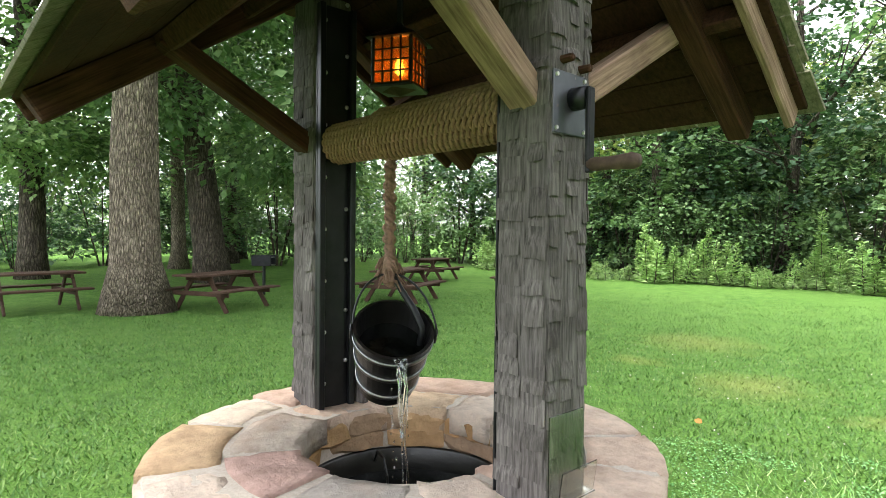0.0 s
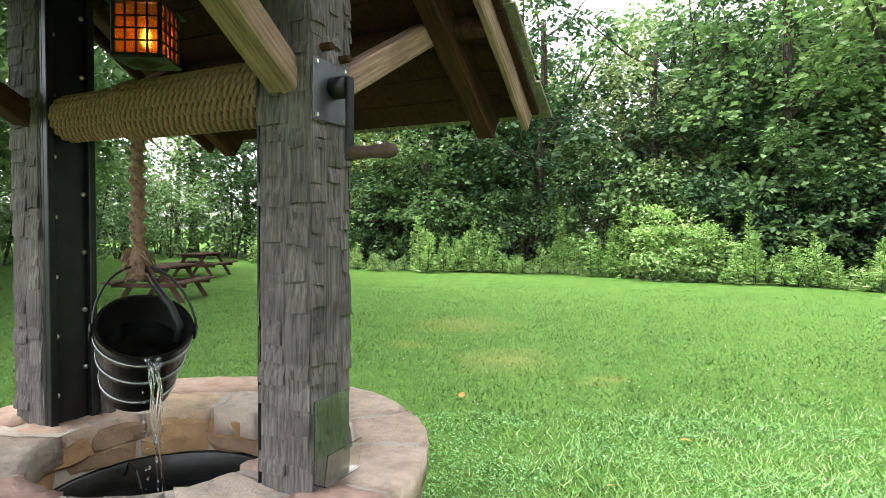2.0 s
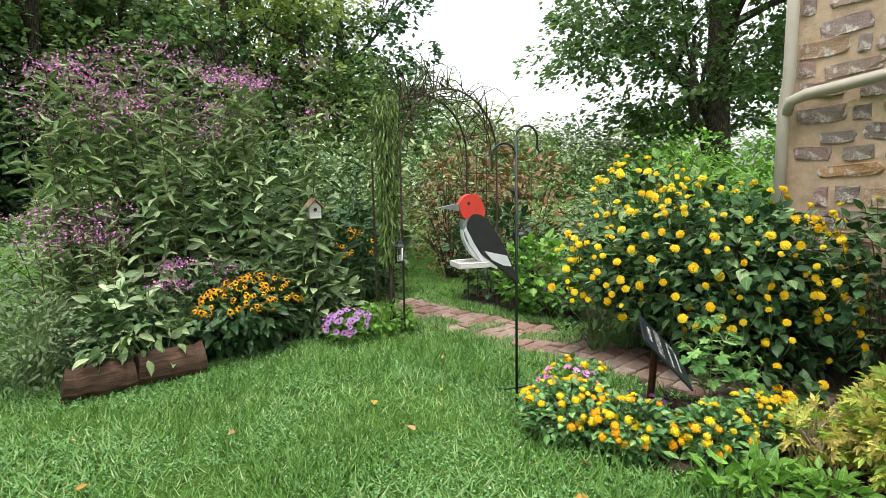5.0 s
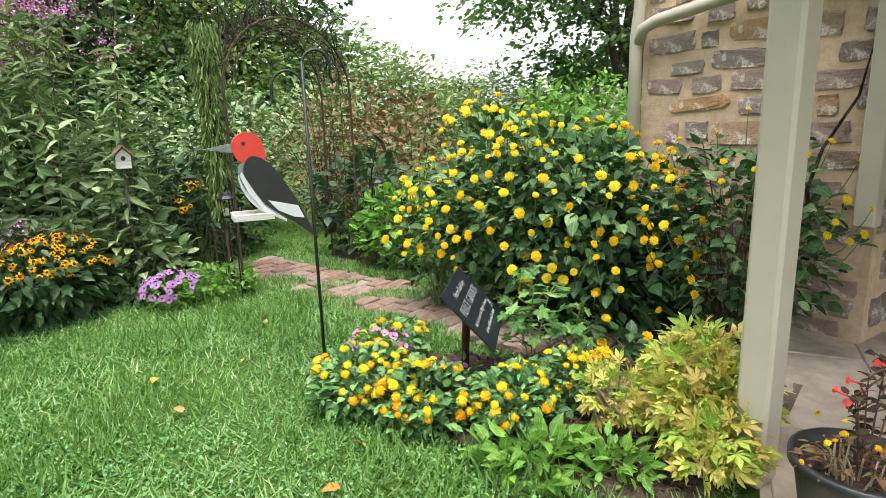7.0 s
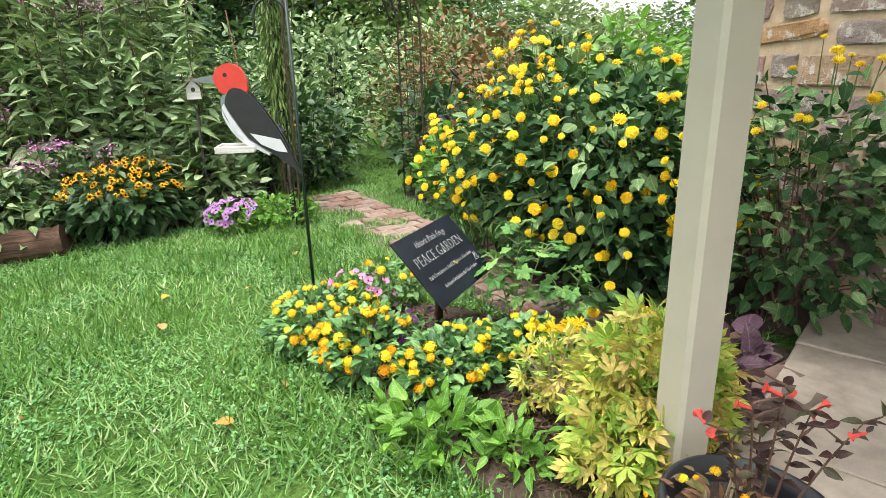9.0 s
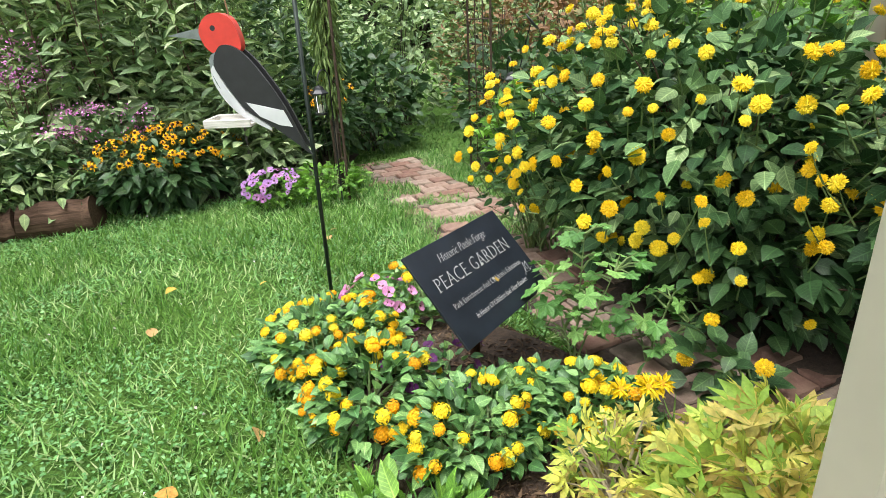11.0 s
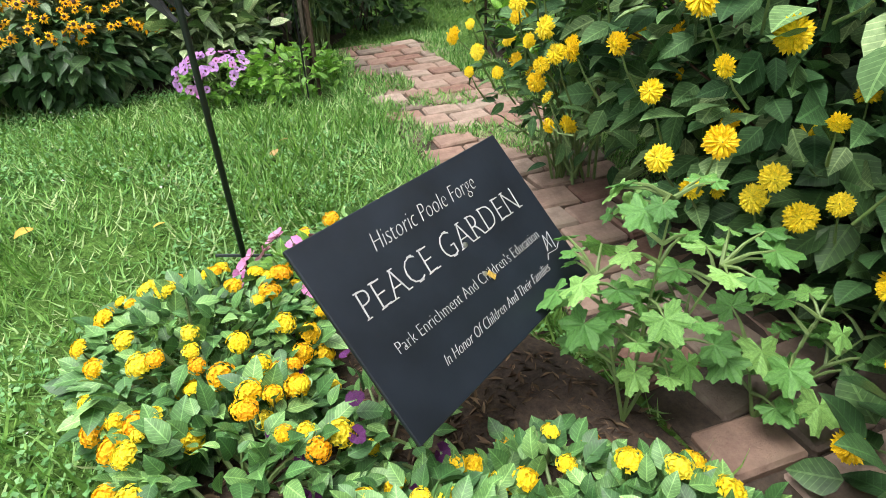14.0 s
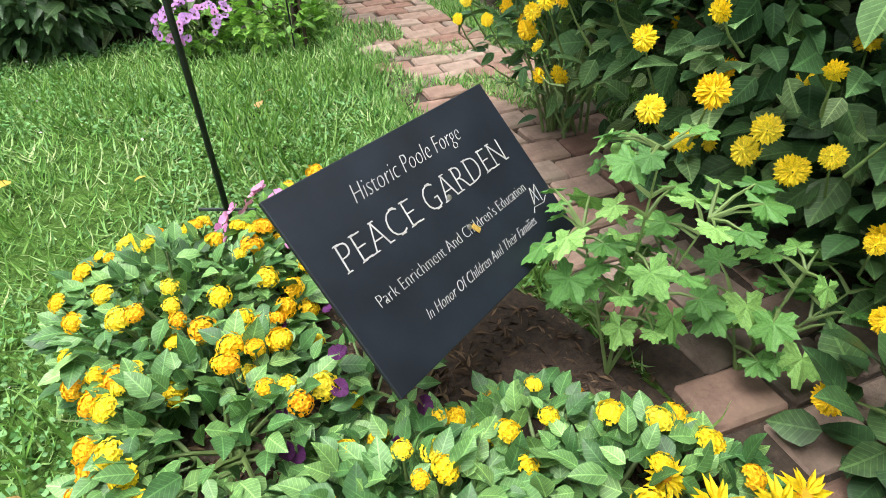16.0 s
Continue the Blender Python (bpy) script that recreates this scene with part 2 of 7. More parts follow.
HOUSESTONE = stony("house_stone", [(0.0, (0.24, 0.2, 0.19)), (0.25, (0.36, 0.29, 0.27)), (0.5, (0.4, 0.27, 0.25)), (0.75, (0.3, 0.26, 0.24)), (0.9, (0.44, 0.3, 0.19)), (1.0, (0.5, 0.28, 0.13))], 9, 0.9, 1.0, quartz=True)
MORTAR = gravel("grey_mortar", (0.36, 0.31, 0.26), (0.52, 0.46, 0.4), 70, 0.95, 0.5)
HOUSEMORTAR = gravel("tan_pointing", (0.44, 0.32, 0.21), (0.66, 0.51, 0.37), 11, 0.95, 1.0)
PAVING = gravel("sandy_flagstone", (0.43, 0.36, 0.29), (0.58, 0.5, 0.42), 9, 0.85, 0.35)
MULCH = gravel("bark_mulch", (0.018, 0.012, 0.009), (0.1, 0.065, 0.045), 55, 0.95, 1.0)
SOIL = gravel("dark_soil", (0.02, 0.014, 0.01), (0.08, 0.055, 0.04), 45, 0.95, 1.0)
BRICKS = stony("worn_brick", [(0.0, (0.19, 0.11, 0.088)), (0.35, (0.24, 0.165, 0.135)), (0.7, (0.28, 0.22, 0.185)), (1.0, (0.15, 0.12, 0.1))], 14, 0.9, 0.7, stain_col=(0.07, 0.075, 0.04))
CREAM = plain("cream_paint", (0.45, 0.41, 0.33), 0.5, 0.0, 0.05, 5, 0.05)
WHITEWOOD = timber("flaking_white_paint", (0.42, 0.4, 0.37), (0.74, 0.73, 0.71), (2, 30, 30), 0.7, 0.3)
ROPE = plain("sisal_rope", (0.25, 0.15, 0.085), 0.9, 0.0, 0.3, 90, 0.8)
ROPE_DARK = plain("old_twisted_rope", (0.2, 0.12, 0.085), 0.9, 0.0, 0.4, 60, 0.9)
RED = plain("bird_red_paint", (0.6, 0.04, 0.025), 0.5, 0.0, 0.12, 20)
BLACKPAINT = plain("bird_black_paint", (0.013, 0.013, 0.015), 0.5, 0.0, 0.3, 20)
GREYPAINT = plain("bird_grey_paint", (0.6, 0.61, 0.63), 0.5, 0.0, 0.06, 20)
DARKGREY = plain("bird_breast_paint", (0.16, 0.19, 0.18), 0.55, 0.0, 0.25, 40)
SLATE = plain("black_slate", (0.009, 0.0125, 0.0185), 0.45, 0.0, 0.35, 7, 0.08)
SLATE.node_tree.nodes["Principled BSDF"].inputs["Specular IOR Level"].default_value = 0.3
LETTER = plain("engraved_lettering", (0.36, 0.36, 0.36), 0.7, 0.0, 0.15, 60)
POTPLASTIC = plain("black_plastic", (0.02, 0.021, 0.024), 0.45, 0.0, 0.25, 8)
PURPLEPOT = plain("indigo_glaze", (0.03, 0.018, 0.16), 0.25, 0.0, 0.15, 6)
ACRYLIC = glass("clear_acrylic", (0.95, 0.97, 0.92), 0.06)
WATER = glass("falling_water", (0.95, 0.98, 1.0), 0.02)
POOL = plain("dark_well_water", (0.003, 0.004, 0.003), 0.02, 0.0, 0.3, 3)
pn, pl = POOL.node_tree.nodes, POOL.node_tree.links
pn["Principled BSDF"].inputs["Specular IOR Level"].default_value = 0.25
bump(pn, pl, pn["Principled BSDF"], noise_tex(pn, pl, coords(pn, pl), 22, 3), 0.25, 0.01)
LINER = plain("black_liner", (0.006, 0.007, 0.0055), 0.3, 0.0, 0.9, 14, 0.4)
DRYLEAF = leafy("fallen_leaf", [(0.36, 0.16, 0.04), (0.5, 0.33, 0.06), (0.4, 0.25, 0.13)], 0.7, 0.25, False)
CHIP = leafy("bark_chip", [(0.025, 0.015, 0.01), (0.08, 0.048, 0.032), (0.2, 0.135, 0.09)], 0.9, 0.0)
GREENBOX = plain("green_enamel", (0.02, 0.23, 0.15), 0.5)
CANDLE = plain("wax_candle", (0.75, 0.72, 0.62), 0.5, 0.0, 0.05)

# ---- building helpers ----
RNG = np.random.default_rng(7)


def arrays(name, V, F, mat, parent=None, smooth=False, label="", tv=None):
    """A mesh object from arrays of corners and of equal-sided faces."""
    V, F = np.asarray(V, np.float32).reshape(-1, 3), np.asarray(F, np.int32)
    me = bpy.data.meshes.new(name)
    me.vertices.add(len(V)), me.vertices.foreach_set("co", V.ravel())
    k = F.shape[1]
    me.loops.add(F.size), me.loops.foreach_set("vertex_index", F.ravel())
    me.polygons.add(len(F))
    me.polygons.foreach_set("loop_start", np.arange(0, F.size, k, dtype=np.int32))
    me.polygons.foreach_set("loop_total", np.full(len(F), k, np.int32))
    if smooth:
        me.polygons.foreach_set("use_smooth", np.ones(len(F), bool))
    me.materials.append(mat)
    if tv is not None:
        tile = np.tile(np.stack([tv[:, 0] + 0.5, tv[:, 1]], 1), (len(V) // len(tv), 1)).astype(np.float32)
        me.uv_layers.new(name="leaf").data.foreach_set("uv", tile[F.ravel()].ravel())
    me.update(calc_edges=True)
    ob = new(name, me)
    if parent is not None:
        ob.parent = parent
    if label:
        ob["label"] = label
    return ob


def part(name, bm, mat, parent=None, label="", smooth=False):
    me = bpy.data.meshes.new(name)
    bmesh.ops.recalc_face_normals(bm, faces=bm.faces)
    bm.to_mesh(me)
    bm.free()
    me.materials.append(mat)
    if smooth:
        me.polygons.foreach_set("use_smooth", np.ones(len(me.polygons), bool))
    ob = new(name, me)
    if parent is not None:
        ob.parent = parent
    if label:
        ob["label"] = label
    return ob


def thing(name, m, label, category, group="", kind=""):
    e = new(name)
    e.matrix_basis = m
    return tagged(e, label, category, group, kind)


def box(sx, sy, sz, at=(0, 0, 0), turn=(0, 0, 0), bevel=0.006, bm=None, cuts=0, rough=0.0):
    """A bevelled box of that size, its centre at that place."""
    b = bm or bmesh.new()
    m = pose(*at, *turn) @ Matrix.Diagonal((sx, sy, sz, 1))
    made = bmesh.ops.create_cube(b, size=1, matrix=m)["verts"]
    edges = list({e for v in made for e in v.link_edges})
    if bevel:
        bmesh.ops.bevel(b, geom=edges, offset=min(bevel, 0.3 * min(sx, sy, sz)), segments=1, affect="EDGES", profile=0.5)
    if cuts:
        bmesh.ops.subdivide_edges(b, edges=[e for e in b.edges if e.calc_length() > max(sx, sy, sz) / 3], cuts=cuts, use_grid_fill=True)
        for v in b.verts:
            v.co += noise.noise_vector(v.co * 9) * rough
    return b


def tube(points, radii, sides=8, bm=None, cap=True):
    """A tube through points, as thick at each as radii say."""
    b = bm or bmesh.new()
    P = [Vector(p) for p in points]
    R = radii if isinstance(radii, (list, tuple)) else [radii] * len(P)
    rings, side = [], None
    for i, p in enumerate(P):
        d = (P[min(i + 1, len(P) - 1)] - P[max(i - 1, 0)]).normalized()
        if side is None:
            side = d.orthogonal().normalized()
        side = (side - d * side.dot(d)).normalized()
        up = d.cross(side)
        rings.append([b.verts.new(p + (side * math.cos(a) + up * math.sin(a)) * R[i]) for a in (2 * math.pi * k / sides for k in range(sides))])
    for r, s in zip(rings, rings[1:]):
        for k in range(sides):
            b.faces.new((r[k], r[(k + 1) % sides], s[(k + 1) % sides], s[k]))
    if cap:
        b.faces.new(rings[0][::-1]), b.faces.new(rings[-1])
    return b


def lathe(profile, sides=32, bm=None, close=False, cap=True):
    """A turned body from (radius, height) pairs about z."""
    b = bm or bmesh.new()
    rings = [[b.verts.new((r * math.cos(a), r * math.sin(a), z)) for a in (2 * math.pi * k / sides for k in range(sides))] for r, z in profile]
    pairs = list(zip(rings, rings[1:])) + ([(rings[-1], rings[0])] if close else [])
    for r, s in pairs:
        for k in range(sides):
            b.faces.new((r[k], r[(k + 1) % sides], s[(k + 1) % sides], s[k]))
    if not close and cap:
        for r, flip, (size, _) in ((rings[0], True, profile[0]), (rings[-1], False, profile[-1])):
            if size > 1e-6:
                b.faces.new(r[::-1] if flip else r)
    bmesh.ops.remove_doubles(b, verts=[v for r in (rings[0], rings[-1]) for v in r], dist=1e-7)
    return b


LEAF_V = np.array([(0, 0, 0), (-0.32, 0.14, 0.05), (0, 0.16, 0.01), (0.32, 0.14, 0.05), (-0.5, 0.36, 0.08), (0, 0.4, 0), (0.5, 0.36, 0.08), (-0.38, 0.66, 0.04), (0, 0.7, -0.04), (0.38, 0.66, 0.04), (-0.16, 0.87, -0.05), (0.16, 0.87, -0.05), (0, 1, -0.14)])
LEAF_F = np.array([(0, 2, 1), (0, 3, 2), (1, 2, 5), (1, 5, 4), (2, 3, 6), (2, 6, 5), (4, 5, 8), (4, 8, 7), (5, 6, 9), (5, 9, 8), (7, 8, 10), (8, 9, 11), (10, 8, 12), (8, 11, 12)])
DIA_V = np.array([(0, 0, 0), (0.42, 0.5, 0.12), (0, 1, 0), (-0.42, 0.5, 0.12)])
DIA_F = np.array([(0, 1, 2), (0, 2, 3)])
BLADE_V = np.array([(-0.5, 0, 0), (0.5, 0, 0), (-0.3, 0.6, 0.12), (0.3, 0.6, 0.12), (0, 1, 0.4)])
BLADE_F = np.array([(0, 1, 3), (0, 3, 2), (2, 3, 4)])
SPEAR_V, SPEAR_F = np.array([(-0.5, 0, 0), (0.5, 0, 0), (0.1, 1, 0.25)]), np.array([(0, 1, 2)])


def spread(at, ahead, size, width, tv, tf, roll=0.6, rng=RNG):
    """Corners and faces of a leaf shape laid at every place, pointing ahead, face up but for a random roll."""
    at, ahead = np.asarray(at, float), np.asarray(ahead, float)
    y = ahead / (np.linalg.norm(ahead, axis=1, keepdims=True) + 1e-9)
    up = np.array([0, 0, 1.0]) + rng.normal(0, roll, (len(at), 3))
    x = np.cross(y, up)
    x /= np.linalg.norm(x, axis=1, keepdims=True) + 1e-9
    z = np.cross(x, y)
    s = np.broadcast_to(np.asarray(size, float), (len(at),))[:, None, None]
    t = tv[None]
    V = at[:, None] + s * (t[..., :1] * width * x[:, None] + t[..., 1:2] * y[:, None] + t[..., 2:] * z[:, None])
    F = tf[None] + (np.arange(len(at)) * len(tv))[:, None, None]
    return V.reshape(-1, 3), F.reshape(-1, 3)


def joined(pieces):
    V, F, n = [], [], 0
    for v, f in pieces:
        V.append(v), F.append(f + n)
        n += len(v)
    return np.concatenate(V), np.concatenate(F)


def outward(n, up=0.2, rng=RNG):
    d = rng.normal(0, 1, (n, 3))
    d[:, 2] = d[:, 2] * 0.5 + up
    return d


def clumps(centre, radii, count, leaves, size, clump=0.35, hollow=0.55, width=0.8, rng=RNG, droop=0.0, tv=DIA_V, tf=DIA_F, floor=None, flat=0.36):
    """Leaves gathered in clumps through an uneven egg-shaped crown with gaps."""
    d = rng.normal(0, 1, (count, 3))
    d /= np.linalg.norm(d, axis=1, keepdims=True)
    r = hollow + (1 - hollow) * rng.random(count) ** 0.6
    lump = np.array([1 + 0.28 * noise.noise(Vector(v) * 1.7 + Vector(centre)) for v in d])
    c = np.asarray(centre) + d * (r * lump)[:, None] * np.asarray(radii)
    if floor is not None:
        c[:, 2] = np.maximum(c[:, 2], floor + rng.random(count) * 0.3)
    off = rng.normal(0, 1, (count, leaves, 3)) * clump * (0.6 + 0.8 * rng.random((count, 1, 1)))
    off[..., 2] *= flat
    at = (c[:, None] + off).reshape(-1, 3)
    ahead = (off * [1, 1, 0.6] + d[:, None] * clump * 0.7).reshape(-1, 3) + rng.normal(0, 0.3 * clump, (count * leaves, 3))
    ahead[:, 2] -= droop * clump
    return spread(at, ahead, size * (0.6 + 0.8 * rng.random(len(at))), width, tv, tf, 0.45, rng)


def lobes(centre, radii, count, leaves, size, lobe, width, rng, droop=0.3, floor=None):
    """A crown of drooping leafy lobes, each leafed over its top, with gaps between them."""
    d = rng.normal(0, 1, (count, 3))
    d /= np.linalg.norm(d, axis=1, keepdims=True)
    lump = np.array([1 + 0.3 * noise.noise(Vector(v) * 1.7 + Vector(centre)) for v in d])
    c = np.asarray(centre) + d * ((0.5 + 0.5 * rng.random(count) ** 0.5) * lump)[:, None] * np.asarray(radii)
    if floor is not None:
        c[:, 2] = np.maximum(c[:, 2], floor + rng.random(count) * 0.5)
    e = rng.normal(0, 1, (count, leaves, 3))
    e[..., 2] = np.abs(e[..., 2]) * 0.9 - 0.25
    e /= np.linalg.norm(e, axis=2, keepdims=True)
    reach = lobe * (0.55 + 0.9 * rng.random((count, 1, 1)))
    off = e * reach * (0.7 + 0.4 * rng.random((count, leaves, 1))) * [1, 1, 0.5]
    off[..., 2] -= 0.35 * (off[..., 0] ** 2 + off[..., 1] ** 2) / reach[..., 0]
    ahead = e * [1, 1, 0.3] + d[:, None] * [0.4, 0.4, 0] + rng.normal(0, 0.35, e.shape)
    ahead[..., 2] -= droop
    return spread((c[:, None] + off).reshape(-1, 3), ahead.reshape(-1, 3), size * (0.55 + 0.8 * rng.random(count * leaves)), width, DIA_V, DIA_F, 0.5, rng)


def stems_of(lines, r=0.006, sides=5):
    b = bmesh.new()
    for pts in lines:
        tube(pts, [r * (1 - 0.6 * k / (len(pts) - 1)) for k in range(len(pts))], sides, b, cap=False)
    return b


# ---- the ground ----
b = bmesh.new()
xs = [-600, -150, -60, -30, -15, -8, -4, 0, 4, 8, 15, 30, 60, 150, 600]
vs = [[b.verts.new((x, y, 0)) for y in xs] for x in xs]
for i in range(len(xs) - 1):
    for j in range(len(xs) - 1):
        b.faces.new((vs[i][j], vs[i + 1][j], vs[i + 1][j + 1], vs[i][j + 1]))
tagged(part("ground", b, LAWN), "mown green lawn with dry patches", "lawn", kind="structure")


def in_path(p):
    """How far a place lies along and across the brick path."""
    o, d = np.array([6.13, 0.8]), np.array([0.27, 0.963])
    q = p[..., :2] - o
    return q @ d, q @ np.array([d[1], -d[0]])


def bare(p):
    """Where no lawn grows: path, beds, patio, well."""
    u, w = in_path(p)
    x, y = p[..., 0], p[..., 1]
    path = (np.abs(w) < 0.42) & (u > -3) & (u < 2.2)
    bed = ((x - 4.75) / 0.5) ** 2 + ((y + 0.55) / 0.75) ** 2 < 1
    bed |= ((x - 4.55) / 0.45) ** 2 + ((y + 1.3) / 0.4) ** 2 < 1
    patio = (y < -1.75) & (x > 3.75)
    well = (x + 1.2445) ** 2 + (y - 1.1355) ** 2 < 1.02**2
    back = (x > 6.4) & (y < 0.2) & (x < 9)
    flower = ((x - 5.35) / 1.6) ** 2 + ((y - 4.2) / 1.35) ** 2 < 1
    return path | bed | patio | well | back | flower


def grass(name, n, lo, hi, height, width, mat, label, keep, lean=0.9, seed=1, tv=BLADE_V, tf=BLADE_F):
    rng = np.random.default_rng(seed)
    p = np.zeros((n, 3))
    p[:, :2] = rng.uniform(lo, hi, (n, 2))
    p = p[keep(p) & ~bare(p)] if keep else p[(np.abs(in_path(p)[1]) < 0.6) & (np.array([noise.noise(Vector((x * 2.5, y * 2.5, 1))) for x, y in p[:, :2]]) > 0.36 - 0.08 * p[:, 1] - 0.9 * np.clip(np.abs(in_path(p)[1]) - 0.27, 0, 1) / 0.15)]
    m = len(p)
    if not keep:
        p[:, 2] = 0.02
    a = rng.uniform(0, 2 * math.pi, m)
    tall = np.array([0.75 + 0.5 * noise.noise(Vector((x * 1.1, y * 1.1, 9))) for x, y in p[:, :2]])
    ahead = np.stack([np.cos(a) * lean, np.sin(a) * lean, 0.35 + rng.random(m)], 1)
    V, F = spread(p, ahead, height * (0.5 + rng.random(m)) * (0.5 + tall), width / height, tv, tf, 0.3, rng)
    tagged(arrays(name, V, F, mat), label, "grass", kind="stuff")


# ---- the wishing well ----
WELL = pose(-1.2445, 1.1355, 0, 0, 0, -17.0)
well = thing("well", WELL, "round stone well under a shingled timber roof", "well")
RIM = 0.75


def cap_stone(r0, r1, a0, a1, seed):
    """One flat irregular stone of the rim, a little domed, with a rough outer face."""
    rng = random.Random(seed)
    b = bmesh.new()
    na, nr = 9, 6
    high = []
    h = rng.uniform(-0.006, 0.012)
    for i in range(nr + 1):
        row = []
        for j in range(na + 1):
            u, v = i / nr, j / na
            soft = 0.003 * (1 if 0 < i < nr and 0 < j < na else 0)
            r = r0 + (r1 - r0) * u + 0.014 * noise.noise(Vector((a0 * 5 + v * 3, u * 3, seed)))
            a = a0 + (a1 - a0) * v + 0.02 * noise.noise(Vector((u * 4, v * 2 + 7, seed)))
            z = RIM + h + soft + 0.011 * noise.noise(Vector((r * 13, a * 13, seed)))
            if i in (0, nr) or j in (0, na):
                z -= 0.004
            row.append(b.verts.new((r * math.cos(a), r * math.sin(a), z)))
        high.append(row)
    for i in range(nr):
        for j in range(na):
            b.faces.new((high[i][j], high[i + 1][j], high[i + 1][j + 1], high[i][j + 1]))
    edge = [high[0][j] for j in range(na + 1)] + [high[i][na] for i in range(1, nr + 1)] + [high[nr][j] for j in range(na - 1, -1, -1)] + [high[i][0] for i in range(nr - 1, 0, -1)]
    down = [b.verts.new((v.co.x * 0.998, v.co.y * 0.998, RIM - 0.11 + 0.01 * noise.noise(v.co * 8))) for v in edge]
    for k in range(len(edge)):
        b.faces.new((edge[k], down[k], down[(k + 1) % len(edge)], edge[(k + 1) % len(edge)]))
    b.faces.new(down)
    return b


part("mortar_bed", lathe([(0.45, RIM - 0.3), (0.985, RIM - 0.3), (1.0, RIM - 0.02), (0.985, RIM - 0.004), (0.45, RIM - 0.004)], 64, close=True), MORTAR, well, "grey mortar between the stones")
rnd = random.Random(4)
for row, (r0, r1, count) in enumerate(((0.43, 0.71, 9), (0.73, 1.02, 13))):
    cuts = [2 * math.pi * (k + rnd.uniform(-0.22, 0.22)) / count for k in range(count)]
    for k in range(count):
        a0, a1 = cuts[k], cuts[(k + 1) % count] + (2 * math.pi if k == count - 1 else 0)
        wob = rnd.uniform(-0.05, 0.05)
        lo, hi = (r0 + rnd.uniform(-0.02, 0.02), r1 + wob * 0.3) if row == 0 else (r0 + wob * 0.3, r1 + rnd.uniform(-0.02, 0.03))
        part("cap_stone", cap_stone(lo, hi, a0 + 0.014 / lo, a1 - 0.014 / lo, row * 40 + k), CAPSTONE, well, smooth=True)
# drum of coursed field stones below the rim, and the throat inside
part("drum_core", lathe([(0.47, 0.0), (0.93, 0.0), (0.93, RIM - 0.12), (0.47, RIM - 0.12)], 48, close=True), MORTAR, well)


def field_stone(w, h, d, seed):
    b = box(d, w, h, bevel=0.02, cuts=2)
    for v in b.verts:
        v.co += noise.noise_vector(v.co * 7 + Vector((seed, 0, 0))) * 0.018
    me = bpy.data.meshes.new("stone")
    b.to_mesh(me)
    b.free()
    return me


STONES = [field_stone(0.26, 0.16, 0.1, 1), field_stone(0.32, 0.15, 0.1, 2), field_stone(0.21, 0.17, 0.1, 3), field_stone(0.29, 0.14, 0.1, 4)]
for me in STONES:
    me.materials.append(CAPSTONE)
for row in range(4):
    a = rnd.random()
    end = a + 2 * math.pi - 0.12
    while a < end:
        me = rnd.choice(STONES)
        st = new("stone", me)
        st.parent = well
        half = me.vertices and 0.15
        st.matrix_basis = Matrix.Rotation(a + half, 4, "Z") @ pose(0.95, 0, 0.09 + 0.165 * row, rnd.uniform(-4, 4), 0, 0)
        a += 0.31
for row, (z, count) in enumerate(((0.665, 11), (0.59, 9))):
    for k in range(count):
        a0 = 2 * math.pi * (k + 0.4 * row) / count + rnd.uniform(-0.06, 0.06)
        b = box(0.12, 2.9 / count + rnd.uniform(-0.03, 0.03), 0.105, bevel=0.022, cuts=4)
        for v in b.verts:
            v.co += noise.noise_vector(v.co * 8 + Vector((k, row, 5))) * 0.026 + noise.noise_vector(v.co * 26 + Vector((k, row, 1))) * 0.014
        st = part("throat_stone", b, INNERSTONE, well)
        st.matrix_basis = Matrix.Rotation(a0, 4, "Z") @ pose(0.485, 0, z + rnd.uniform(-0.008, 0.008))
part("liner", lathe([(0.46, 0.0), (0.465, 0.545), (0.46, 0.55), (0.436, 0.55), (0.43, 0.543), (0.428, 0.0)], 48, close=True), LINER, well, "black liner of the shaft", True)
part("water", lathe([(0.0, 0.44), (0.3, 0.44), (0.433, 0.44)], 40, cap=False), POOL, well, "dark still water")
part("inlet_hose", tube([(-0.4, 0.12, 0.5), (-0.36, 0.11, 0.56), (-0.28, 0.09, 0.55), (-0.24, 0.08, 0.49), (-0.25, 0.09, 0.4)], 0.006, 8), LINER, well)

